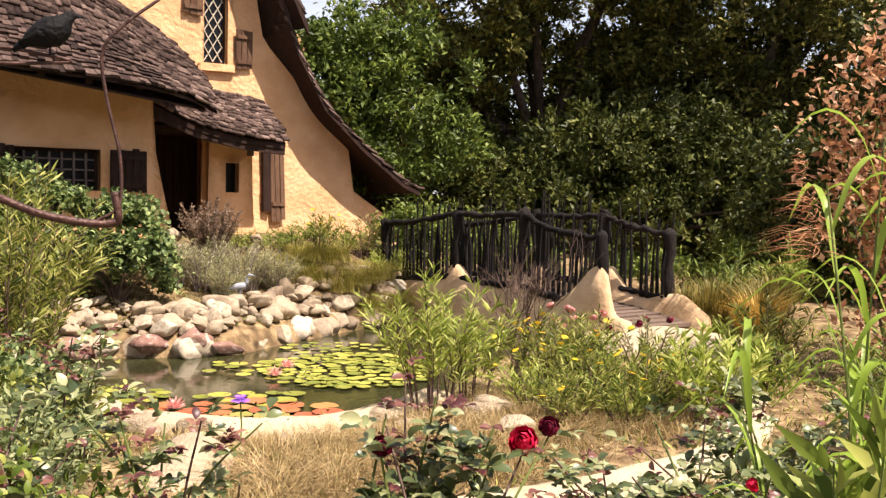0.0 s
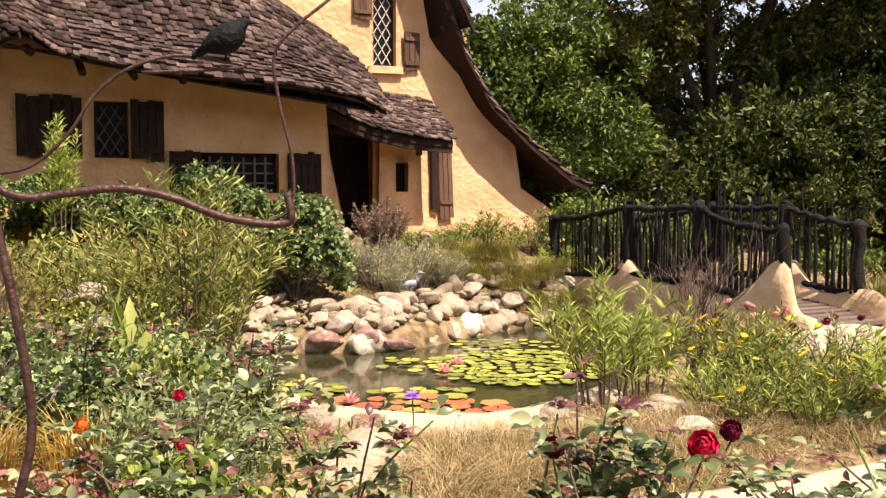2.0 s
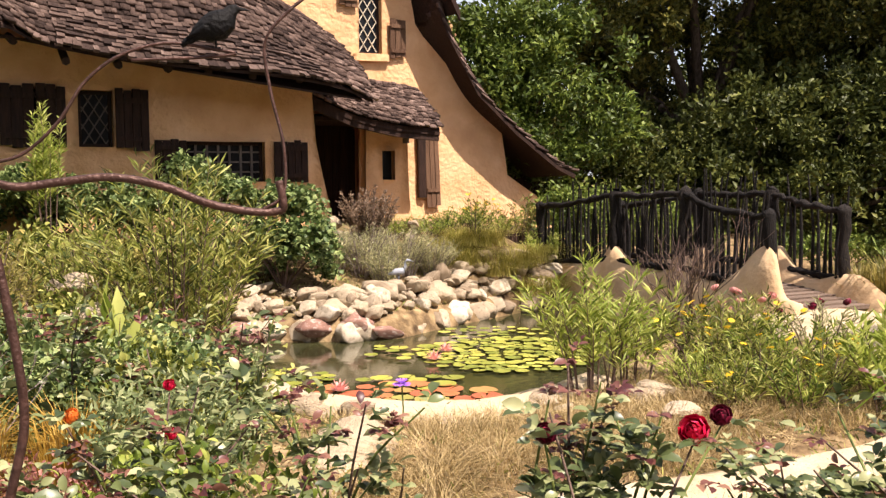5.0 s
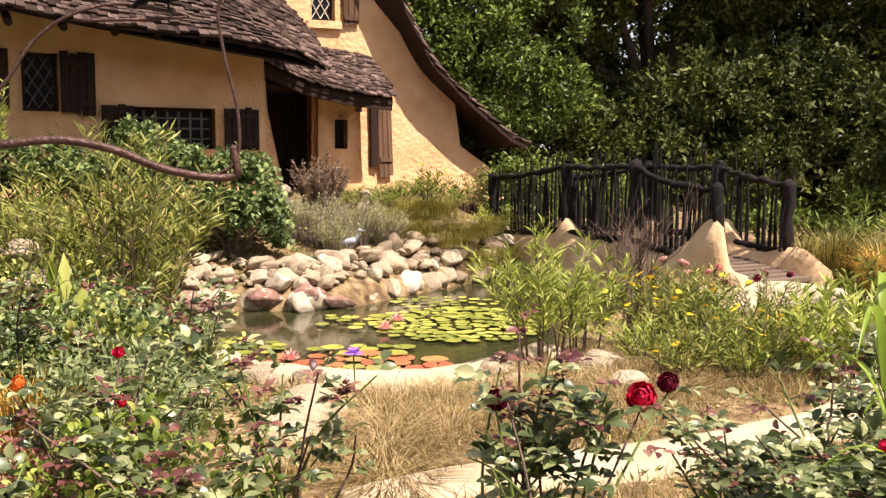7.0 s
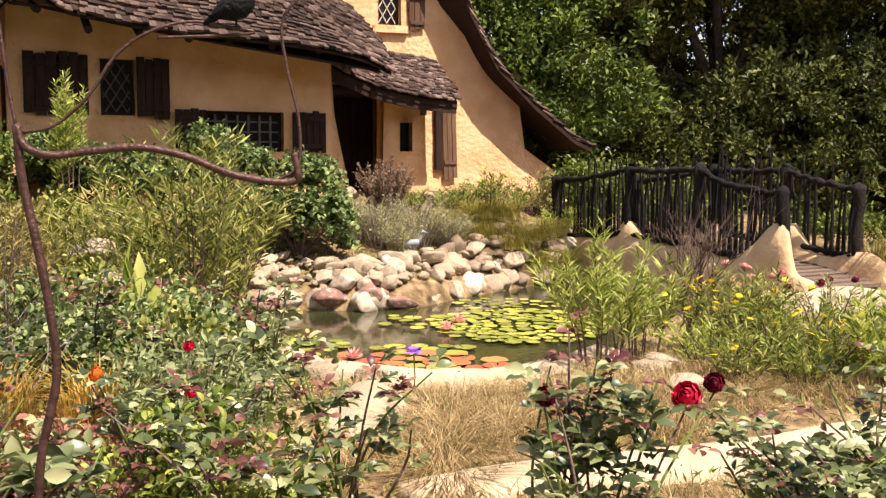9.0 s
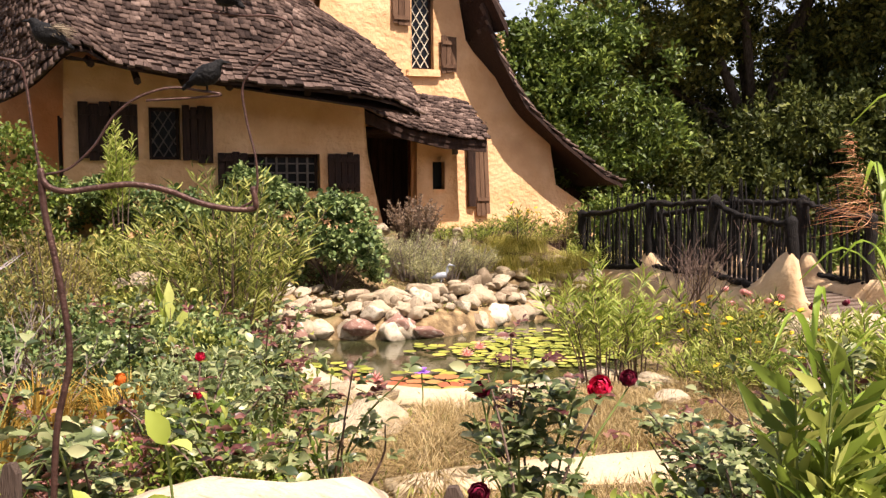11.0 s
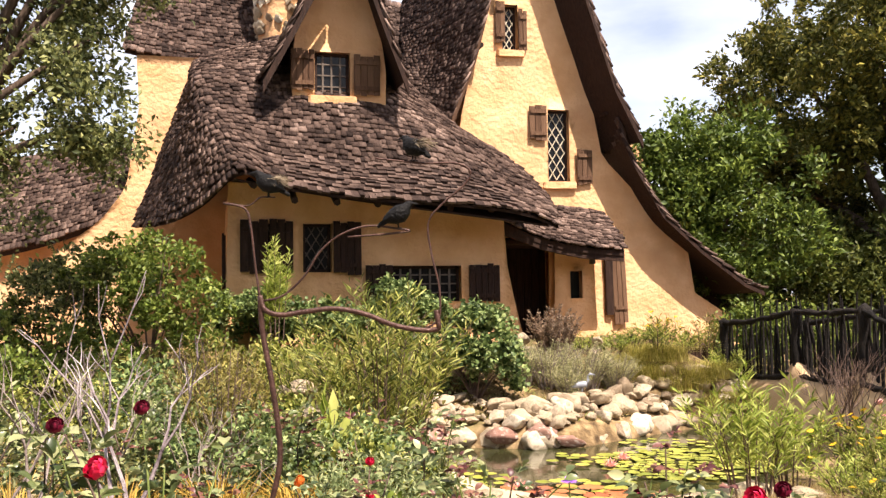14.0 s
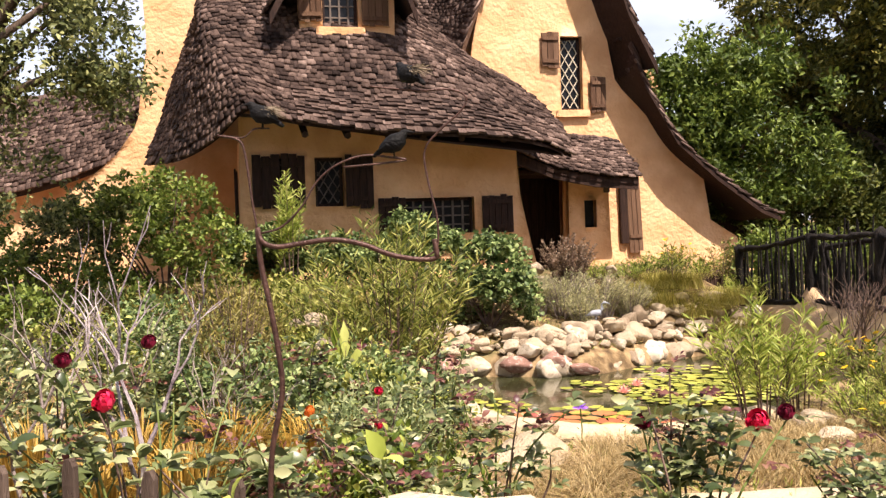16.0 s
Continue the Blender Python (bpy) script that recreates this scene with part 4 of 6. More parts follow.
# Unseen tree, added to close the right side and for reflections.
tree((12.5, 20.6), [((12.2, 20.4, 6.0), (3.2, 2.8, 3.6)), ((14.6, 20, 4.8), (3.0, 2.8, 3.0)), ((11.6, 20, 3.0), (2.2, 2.0, 2.0))], 12000, 0.24, LEAF_DARK, "added dark-leaved tree out of view at the garden's edge", trunk=0.26)
tree((4.0, 22.2), [((-0.45, 22.2, 1.21), (1.6, 1.0, 1.3)), ((2.46, 22.0, 1.0), (1.8, 1.0, 1.2)), ((5.15, 21.8, 1.0), (1.8, 1.0, 1.2)), ((7.84, 21.4, 1.0), (1.8, 1.0, 1.3)), ((10.3, 20.8, 1.1), (1.8, 1.0, 1.4)), ((1.34, 22.8, 2.04), (1.6, 1.2, 1.5)), ((3.58, 23.0, 2.36), (1.8, 1.2, 1.7)), ((6.05, 22.8, 2.46), (1.9, 1.3, 1.9)), ((8.74, 22.6, 2.36), (2.0, 1.3, 1.9)), ((11.2, 21.8, 2.36), (2, 1.4, 2.0))], 80000, 0.16, LEAF_SHADED, "dense hedge tree with low limbs and shade in its leaf colour", trunk=0.14, per=4.5)
tree((9.0, 16.2), [((8.6, 16.2, 2.6), (1.5, 1.3, 1.7)), ((8.2, 16.0, 1.0), (1.5, 1.2, 1.1)), ((10.2, 15.6, 2.0), (1.6, 1.4, 1.8)), ((9.0, 16.2, 4.2), (1.3, 1.2, 1.2)), ((6.6, 16.6, 1.0), (1.2, 1.0, 1.1)), ((6.8, 16.8, 2.2), (1.0, 0.9, 1.0))], 42000, 0.15, LEAF_SHADED, "dense tree beyond the bridge with shade in its leaf colour", trunk=0.16, per=4)
tree((-9.0, 6.6), [((-7.9, 7.0, 5.2), (1.3, 1.1, 1.2)), ((-8.6, 6.8, 6.6), (1.7, 1.4, 1.3)), ((-7.2, 7.3, 6.5), (0.9, 0.8, 0.8)), ((-8.8, 6.4, 4.0), (0.9, 0.9, 0.9)), ((-7.5, 7.2, 3.9), (0.55, 0.5, 0.8)), ((-6.7, 7.4, 6.9), (0.6, 0.5, 0.4)), ((-9.8, 6.2, 5.2), (1.2, 1.0, 1.4)), ((-8.4, 7.0, 3.2), (0.8, 0.6, 0.7)), ((-9.6, 6.4, 7.2), (1.4, 1.2, 1.0)), ((-7.6, 7.2, 5.9), (0.9, 0.8, 0.6)), ((-7.9, 7.0, 3.5), (0.8, 0.6, 0.4)), ((-5.9, 7.2, 6.3), (0.55, 0.5, 0.4)), ((-6.4, 7.1, 5.4), (0.5, 0.5, 0.5)), ((-6.7, 7.0, 4.4), (0.4, 0.4, 0.5)), ((-6.5, 7.1, 7.4), (0.7, 0.5, 0.5)), ((-6.8, 7.0, 3.5), (0.35, 0.35, 0.4))], 58000, 0.078, LEAF_GREY, "small-leaved grey-green oak overhanging the garden", spread=0.1, trunk=0.15, fill=0.4, width=0.5, lump=0.34, per=5)
tree((4.0, 28.6), [((-2 + 1.8 * i, 28.6 + (i % 2) * 0.6, z), (1.7, 1.0, 1.6)) for i in range(9) for z in (1.5, 4.0)], 26000, 0.3, LEAF_SHADED, "dense tree closing the back of the garden, shade in its leaf colour", trunk=0.2, per=2.6)

# ---- pond edge: rocks, coping, pads ----
def rock_mesh(name, seed, mat, flat=0.75, sub=3):
    bm = bmesh.new()
    bmesh.ops.create_icosphere(bm, subdivisions=sub, radius=1.0)
    off = Vector((seed * 7.3, seed * 3.1, seed * 1.7))
    for v in bm.verts:
        n = v.co.normalized()
        k = 1 + 0.40 * noise.noise(n * 1.2 + off) + 0.10 * noise.noise(n * 3.1 + off)
        v.co = n * k
        v.co.z *= flat
        rs = random.Random(seed)
        for _ in range(9):
            a = Vector((rs.gauss(0, 1), rs.gauss(0, 1), rs.gauss(0.1, 0.8))).normalized()
            d = v.co.dot(a) - rs.uniform(0.48, 0.78)
            if d > 0:
                v.co -= a * d * 0.92
        v.co += n * 0.03 * noise.noise(n * 6 + off)
    me = bpy.data.meshes.new(name)
    bm.to_mesh(me)
    bm.free()
    me.materials.append(mat)
    me.polygons.foreach_set("use_smooth", [True] * len(me.polygons))
    return me


ROCKS = [rock_mesh("rock", i, ROCK, 0.7 + 0.1 * (i % 4)) for i in range(10)]
REDS = [rock_mesh("rock", 20 + i, ROCK_RED, 0.8) for i in range(3)]
PALES = [rock_mesh("rock", 40 + i, ROCK_PALE, 0.62) for i in range(4)]


def rock(x, y, z, r, kind="tan", stretch=(1, 1, 1), turn=None, label=None):
    pool = {"tan": ROCKS, "red": REDS, "pale": PALES}[kind]
    ob = new("rock", random.choice(pool))
    s = Matrix.Diagonal((r * stretch[0], r * stretch[1], r * stretch[2], 1))
    ob.matrix_basis = pose(x, y, z, random.uniform(-12, 12), random.uniform(-12, 12), random.uniform(0, 360) if turn is None else turn) @ s
    words = {"tan": "weathered tan boulder stacked at the pond edge", "red": "rough reddish boulder at the waterline", "pale": "smooth pale stone beside the pond"}
    return tagged(ob, label or words[kind], "rock", "rocks round the pond")


random.seed(11)
EDGE = spline(np.array([(-5.0, 9.5), (-4.7, 10.3), (-4.15, 10.88), (-3.4, 11.0), (-2.75, 11.2), (-2.3, 12.0), (-1.85, 12.75), (-1.35, 13.5), (-0.8, 14.3), (-0.2, 15.0)]), 200)
EDN = np.gradient(EDGE, axis=0)
EDN /= np.linalg.norm(EDN, axis=1, keepdims=True)
EDN = np.stack([-EDN[:, 1], EDN[:, 0]], 1)


def on_edge(f, out):
    i = int(np.clip(f, 0, 0.999) * 200)
    return EDGE[i] + EDN[i] * out


for k in range(44):
    f = (k + random.uniform(0.1, 0.9)) / 44
    x, y = on_edge(f, 0.02 + random.uniform(-0.06, 0.05))
    r = 0.07 + 0.19 * random.random() ** 1.6
    rock(x, y, -0.30 + r * 0.35, r, "red" if random.random() < 0.15 else "tan", (random.uniform(0.9, 1.3), 1, random.uniform(0.75, 1.0)))
for layer, (n, out, lo, hi) in enumerate(((54, 0.12, 0.05, 0.13), (58, 0.24, 0.05, 0.14), (56, 0.36, 0.045, 0.13), (54, 0.50, 0.045, 0.12))):
    for k in range(n):
        f = 0.12 + 0.84 * (k + random.uniform(0.1, 0.9)) / n
        x, y = on_edge(f, out + random.uniform(-0.10, 0.10))
        r = lo + (hi * 1.55 - lo) * random.random() ** 2.2
        tall = 0.12 * (1 - abs(f - 0.5) * 2) if layer > 1 else 0.05
        rock(x, y, max(ground_z(x, y), -0.20 + 0.06 * layer) + tall * 0.7 + r * 0.2, r, random.choice(("tan", "tan", "pale", "pale")), (random.uniform(0.9, 1.5), 1, random.uniform(0.7, 1.05)))
rock(-3.0, 11.10, -0.16, 0.24, "red", (1.05, 1, 0.95), 20)
rock(-3.42, 11.02, -0.20, 0.24, "red", (1.15, 1, 0.75), 70)
rock(-2.62, 11.25, -0.24, 0.20, "red", (1.5, 1, 0.55), 50)
rock(-2.28, 12.75, -0.02, 0.40, "pale", (1, 0.9, 0.95), 10, "large white-crusted boulder leaning at the pond edge")
rock(-2.75, 12.3, -0.05, 0.42, "tan", (0.9, 0.8, 1.0), 40)
rock(-4.28, 10.62, -0.20, 0.24, "red", (0.9, 1, 1.1), 0)
rock(-4.3, 7.3, 0.45, 0.30, "pale", (1.2, 1, 0.9), 0)
rock(-4.55, 7.5, 0.72, 0.22, "pale", (1.1, 1, 0.9), 0)
rock(-2.95, 7.05, 0.02, 0.24, "red", (1.2, 0.8, 0.8), 0)
for x, y, r in ((-1.84, 6.82, 0.15), (-2.05, 6.75, 0.12), (-0.42, 7.3, 0.14), (-0.25, 7.05, 0.11), (0.35, 7.0, 0.17), (0.55, 6.4, 0.15), (-2.45, 6.95, 0.2), (-2.75, 7.2, 0.2), (-2.2, 6.85, 0.14), (-3.1, 6.7, 0.15), (-1.05, 6.55, 0.12), (0.40, 7.15, 0.2)):
    rock(x, y, ground_z(x, y) + r * 0.35, r, "pale", (1.25, 1, 0.8))
rock(-1.48, 5.35, ground_z(-1.48, 5.35) + 0.0, 0.44, "pale", (0.70, 1.3, 0.5), 8, "broad low sand-coloured boulder in dry grass")
rock(-1.5, 4.5, 0.0, 0.2, "tan", (1.2, 1, 0.5), 30, "broad low sand-coloured boulder in dry grass")
rock(-3.86, 13.25, 1.02, 0.17, "pale", (1, 1, 0.9), 0, "rounded whitish stone stacked by the porch")
rock(-3.80, 13.2, 0.78, 0.25, "pale", (1.2, 1, 0.8), 0, "rounded whitish stone stacked by the porch")
rock(-3.62, 13.25, 0.72, 0.2, "pale", (1.2, 1, 0.8), 0, "rounded whitish stone stacked by the porch")
rock(-2.78, 13.6, 0.66, 0.17, "pale", (0.85, 0.8, 1.9), 0, "upright tan stone by the path to the porch")
rock(-2.72, 13.62, 0.98, 0.11, "pale", (1, 1, 0.9), 0, "upright tan stone by the path to the porch")
rock(-2.45, 13.5, 0.55, 0.16, "tan", (1, 1, 0.9), 0)
for k in range(16):
    x, y = -4.2 + random.uniform(-1.4, 0.7), 6.4 + random.uniform(-1.6, 1.8)
    r = random.uniform(0.06, 0.14)
    rock(x, y, ground_z(x, y) + r * 0.3, r, "pale")
lone("coping", ribbon([(-2.3, 7.05), (-1.6, 6.93), (-0.95, 7.02), (-0.4, 7.5), (0.0, 8.2)], [0.3, 0.34, 0.36, 0.34, 0.3], 0.06, 0.25, 30), PATH, "pale plastered coping along the pond", "coping", kind="structure", smooth=True)

PAD_GREEN = material("yellow_green_pad", [(0.15, 0.17, 0.025), (0.27, 0.27, 0.045), (0.40, 0.37, 0.07)], 3, 0.4, 0.1, per="object", spread=0.7, spec=0.5)
PAD_RED = material("reddish_pad", [(0.36, 0.09, 0.04), (0.40, 0.17, 0.06), (0.26, 0.24, 0.06)], 3, 0.45, 0.1, per="object", spread=0.8, spec=0.5)


def pad_mesh(name, mat, seed):
    n = 18
    rs = random.Random(seed)
    v, f = [(0.05, 0, 0.004)], []
    for ring, (r, z) in enumerate(((0.55, 0.006), (1.0, 0.015))):
        for i in range(n):
            w = 0.09 + (2 * math.pi - 0.18) * i / (n - 1)
            q = r * (1 + 0.05 * rs.uniform(-1, 1) * ring)
            v.append((q * math.cos(w), q * math.sin(w), z + ring * 0.004 * rs.uniform(-1, 1)))
    f += [(0, 1 + i, 2 + i) for i in range(n - 1)]
    f += [(1 + i, 1 + n + i, 2 + n + i, 2 + i) for i in range(n - 1)]
    return mesh_of(name, v, f, mat, True)


PADS = {"green": [pad_mesh("lily_pad", PAD_GREEN, i) for i in range(3)], "red": [pad_mesh("lily_pad", PAD_RED, 9 + i) for i in range(3)]}


def pads(cx, cy, rx, ry, n, kind, size):
    placed = []
    tries = 0
    while len(placed) < n and tries < n * 30:
        tries += 1
        a, q = random.uniform(0, 6.283), math.sqrt(random.random())
        x, y = cx + rx * q * math.cos(a), cy + ry * q * math.sin(a)
        r = random.uniform(0.7, 1.25) * size
        if pond_distance(np.array([x]), np.array([y]))[0] > -0.12 or any((x - a_) ** 2 + (y - b_) ** 2 < (0.84 * (r + c_)) ** 2 for a_, b_, c_ in placed):
            continue
        placed.append((x, y, r))
        ob = new("lily_pad", random.choice(PADS[kind]))
        ob.matrix_basis = pose(x, y, WATER_Z + 0.006 + 0.010 * random.random(), random.uniform(-0.4, 0.4), random.uniform(-0.4, 0.4), random.uniform(0, 360)) @ Matrix.Diagonal((r, r, 1, 1))
        tagged(ob, "yellow-green water lily pad floating on the pond" if kind == "green" else "rusty red water lily pad floating on the pond", "lily pad", "lily pads on the pond")


random.seed(5)
pads(-1.0, 10.4, 0.98, 1.05, 150, "green", 0.076)
pads(-1.3, 11.8, 0.7, 0.5, 26, "green", 0.07)
pads(-2.2, 10.4, 0.45, 0.5, 11, "green", 0.09)
pads(-1.6, 8.35, 0.66, 0.42, 22, "red", 0.13)
pads(-1.75, 8.8, 0.6, 0.35, 9, "green", 0.11)
pads(-3.4, 8.8, 0.8, 0.45, 30, "green", 0.09)
pads(-2.5, 8.1, 0.5, 0.35, 12, "red", 0.11)

# ---- planting tools ----
def petals(r, rows, mat, parent=None, name="bloom", cup=0.9):
    """A double flower head of cupped petals round the origin."""
    vs, fs = [], []
    for lev, (n, open_, size) in enumerate(rows):
        for i in range(n):
            w0 = 2 * math.pi * (i + 0.37 * lev) / n + random.uniform(-0.15, 0.15)
            k = len(vs)
            for a in range(4):
                t = a / 3
                for b in (-1, 0, 1):
                    w = w0 + b * 0.62 * math.sin(math.pi * min(0.95, 0.25 + t * 0.55)) * (2.6 / n + 0.45)
                    rr = r * (0.16 + open_ * t ** 1.2 * size)
                    z = r * (-0.35 + t * size * cup * (1.25 - open_) - 0.22 * open_ * t * t + (0.1 if b else 0) * t)
                    vs.append((rr * math.cos(w), rr * math.sin(w), z + random.uniform(-0.03, 0.03) * r))
            fs += [(k + a * 3 + b, k + a * 3 + b + 1, k + a * 3 + b + 4, k + a * 3 + b + 3) for a in range(3) for b in range(2)]
    return mesh_of(name, vs, fs, mat, True)


ROSE_ROWS = [(3, 0.25, 1.0), (4, 0.45, 1.05), (5, 0.65, 1.1), (6, 0.85, 1.1), (6, 1.05, 1.0)]
DAISY_ROWS = [(9, 1.25, 0.9)]


def broad(name, base, tip, width, mat, parent=None, droop=0.12, label=""):
    """Broad leaves with a folded midrib and a pointed tip, thirteen points each."""
    base, tip = np.asarray(base, float), np.asarray(tip, float)
    n = len(base)
    ax = tip - base
    ln = np.linalg.norm(ax, axis=1, keepdims=True) + 1e-9
    d = ax / ln
    side = np.cross(d, np.array([0, 0, 1.0]) + RNG.normal(size=(n, 3)) * 0.45)
    side /= np.linalg.norm(side, axis=1, keepdims=True) + 1e-9
    up = np.cross(side, d)
    up *= np.sign(up[:, 2:3] + 1e-9)
    w = np.broadcast_to(np.asarray(width, float).reshape(-1, 1), (n, 1))
    pts = [base]
    for t, q in ((0.22, 0.36), (0.5, 0.5), (0.78, 0.33)):
        m = base + ax * t + up * ln * droop * math.sin(t * math.pi)
        pts += [m + side * w * q + up * w * 0.14, m, m - side * w * q + up * w * 0.14]
    pts.append(tip)
    v = np.stack(pts, 1).reshape(-1, 3)
    k = np.arange(n)[:, None] * 11
    t = [[0, 2, 1], [0, 3, 2]]
    for r in (1, 4):
        t += [[r, r + 1, r + 4], [r, r + 4, r + 3], [r + 1, r + 2, r + 5], [r + 1, r + 5, r + 4]]
    t += [[7, 8, 10], [8, 9, 10]]
    tri = (k[:, :, None] + np.array(t)[None]).reshape(-1, 3)
    me = fast_mesh(name, v, tri, mat)
    me.polygons.foreach_set("use_smooth", np.ones(len(me.polygons), bool))
    return part(name, me, None, parent, label)


def base_at(x, y):
    return (x, y, ground_z(x, y))


def bush(x, y, blobs, count, size, mat, label, width=0.5, spread=0.08, category="bush", broadleaf=False, fill=0.4, stem=TWIG_DARK, name="bush", lump=0.0, per=14):
    """A shrub: stems from its foot to each mass of leaves. blobs: centre and radii from its foot."""
    th = empty(name, label, category, base_at(x, y))
    for c, r in blobs:
        for _ in range(3):
            e = [c[i] + random.uniform(-0.5, 0.5) * r[i] for i in range(3)]
            part("stem", tube([(0, 0, -0.08), (e[0] * 0.45, e[1] * 0.45, e[2] * 0.5), e], [0.018, 0.013, 0.005], 6), stem, th)
    b, t = clumps(lumps(blobs, lump, per) if lump else blobs, count, size, spread, fill, 20)
    keep = b[:, 2] > 0.0
    b, t = b[keep], t[keep]
    ln = np.linalg.norm(t - b, axis=1)
    (broad if broadleaf else blades)("foliage", b, t, ln * width, mat, th)
    return th


def shoots(x, y, n, h, radius, leaf, width, per, mat, label, category="bush", stem=TWIG_DARK, name="bush", lean=0.5, start=0.25, flowers=None, rise=0.55):
    """A shrub of many upright shoots with narrow leaves along them."""
    th = empty(name, label, category, base_at(x, y))
    B, T = [], []
    tips = []
    for i in range(n):
        a, q = random.uniform(0, 6.283), math.sqrt(random.random())
        hh = h * random.uniform(0.65, 1.08) * (1 - 0.25 * q)
        p0 = np.array([math.cos(a) * radius * q * 0.35, math.sin(a) * radius * q * 0.35, -0.05])
        p2 = np.array([math.cos(a) * radius * q, math.sin(a) * radius * q, hh])
        p1 = (p0 + p2) / 2 + np.array([0, 0, hh * 0.08]) - np.array([math.cos(a), math.sin(a), 0]) * radius * q * 0.2 * lean
        c = spline([p0, p1, p2], 7)
        if i % 2 == 0:
            part("stem", tube(c[::2], [0.009, 0.007, 0.005, 0.002], 5), stem, th)
        tips.append(p2)
        t = RNG.uniform(start, 1.0, per)
        k = np.minimum((t * 6).astype(int), 5)
        s = (t * 6 - k)[:, None]
        pt = c[k] * (1 - s) + c[k + 1] * s
        d = c[k + 1] - c[k]
        d /= np.linalg.norm(d, axis=1, keepdims=True)
        o = unit(per)
        o[:, 2] *= 0.4
        v = d * rise + o * (1 - rise * 0.5)
        v /= np.linalg.norm(v, axis=1, keepdims=True)
        B.append(pt)
        T.append(pt + v * leaf * RNG.uniform(0.6, 1.2, (per, 1)))
    blades("foliage", np.concatenate(B), np.concatenate(T), width, mat, th, bend=0.06)
    if flowers:
        me, k = flowers
        for p in random.sample(tips, min(k, len(tips))):
            ob = new("flower", me)
            ob.parent = th
            ob.matrix_basis = pose(p[0], p[1], p[2] + 0.03, random.uniform(-35, 35), random.uniform(-35, 35), random.uniform(0, 360))
    return th


def grass(x, y, n, h, radius, mat, label, width=0.008, category="grass", arch=0.5, name="grass_tuft", foot=0.45):
    """A tuft of arching blades."""
    th = empty(name, label, category, base_at(x, y))
    a, q = RNG.uniform(0, 6.283, n), np.sqrt(RNG.random(n))
    dirn = np.stack([np.cos(a), np.sin(a), np.zeros(n)], 1)
    hh = h * RNG.uniform(0.55, 1.1, n)
    p0 = dirn * (q * radius * foot)[:, None] + RNG.normal(size=(n, 3)) * np.array([1, 1, 0]) * (foot - 0.45) * radius * 0.5 - np.array([0, 0, 0.03])
    p1 = dirn * (q * radius * 0.75)[:, None] + np.array([0, 0, 1.0]) * (hh * 0.72)[:, None]
    p2 = dirn * (q * radius * (1 + arch * RNG.uniform(0.2, 1.2, n)))[:, None] + np.array([0, 0, 1.0]) * (hh * RNG.uniform(0.75, 1.0, n))[:, None]
    s = np.stack([-np.sin(a), np.cos(a), np.zeros(n)], 1) * width
    v = np.stack([p0 - s, p0 + s, p1 + s * 0.8, p1 - s * 0.8, p2], 1).reshape(-1, 3)
    k = np.arange(n)[:, None] * 5
    tri = np.concatenate([k + [0, 1, 2], k + [0, 2, 3], k + [3, 2, 4]], 1).reshape(-1, 3)
    part("foliage", fast_mesh("foliage", v, tri, mat), None, th)
    return th


def branching(x, y, h, spread, mat, label, depth=4, name="bare_shrub", r0=0.02, n0=5):
    """A leafless, forking shrub; each main branch is a part."""
    th = empty(name, label, "shrub", base_at(x, y))

    def grow(p, d, ln, r, level, acc):
        q = p + d * ln * 0.5 + Vector((random.uniform(-1, 1), random.uniform(-1, 1), 0)) * ln * 0.08
        e = p + d * ln
        acc.append(tube([p, q, e], [r, r * 0.85, r * 0.65], 6 if level < 2 else 4, level == 0))
        if level < depth:
            for _ in range(random.choice((2, 2, 3))):
                nd = (d + Vector((random.uniform(-1, 1), random.uniform(-1, 1), random.uniform(-0.25, 0.6))) * 0.62).normalized()
                grow(e, nd, ln * random.uniform(0.55, 0.85), r * 0.62, level + 1, acc)

    for _ in range(n0):
        acc = []
        d = Vector((random.uniform(-1, 1) * spread, random.uniform(-1, 1) * spread, 1)).normalized()
        grow(Vector((random.uniform(-0.05, 0.05), random.uniform(-0.05, 0.05), -0.05)), d, h * random.uniform(0.32, 0.42), r0, 0, acc)
        part("branch", joined(acc), mat, th)
    return th


LEAF_ROSE = leafy("rose_leaf", (0.038, 0.062, 0.022), (0.145, 0.190, 0.072), (0.40, 0.43, 0.23), rough=0.38, spec=0.5)
LEAF_ROSE_RED = leafy("young_rose_leaf", (0.07, 0.020, 0.022), (0.15, 0.060, 0.050), (0.27, 0.15, 0.10), rough=0.4, spec=0.4)
LEAF_BRIGHT = leafy("bright_leaf", (0.06, 0.105, 0.014), (0.19, 0.27, 0.04), (0.42, 0.46, 0.12), translucent=0.4)
LEAF_FRESH = leafy("fresh_leaf", (0.12, 0.18, 0.024), (0.33, 0.42, 0.075), (0.62, 0.68, 0.23), translucent=0.5)
LEAF_OLEANDER = leafy("narrow_olive_leaf", (0.045, 0.070, 0.012), (0.20, 0.24, 0.042), (0.48, 0.50, 0.16), translucent=0.4)
LEAF_GERANIUM = leafy("geranium_leaf", (0.040, 0.075, 0.025), (0.13, 0.20, 0.065), (0.33, 0.42, 0.17), translucent=0.3)
LEAF_SILVER = leafy("silvery_leaf", (0.22, 0.24, 0.115), (0.36, 0.37, 0.195), (0.54, 0.54, 0.31), translucent=0.4)
LEAF_PURPLE = leafy("purple_shrub_leaf", (0.10, 0.075, 0.045), (0.20, 0.14, 0.10), (0.32, 0.24, 0.16))
LEAF_GOLD = leafy("golden_blade", (0.240, 0.150, 0.025), (0.420, 0.280, 0.050), (0.520, 0.380, 0.100), translucent=0.4)
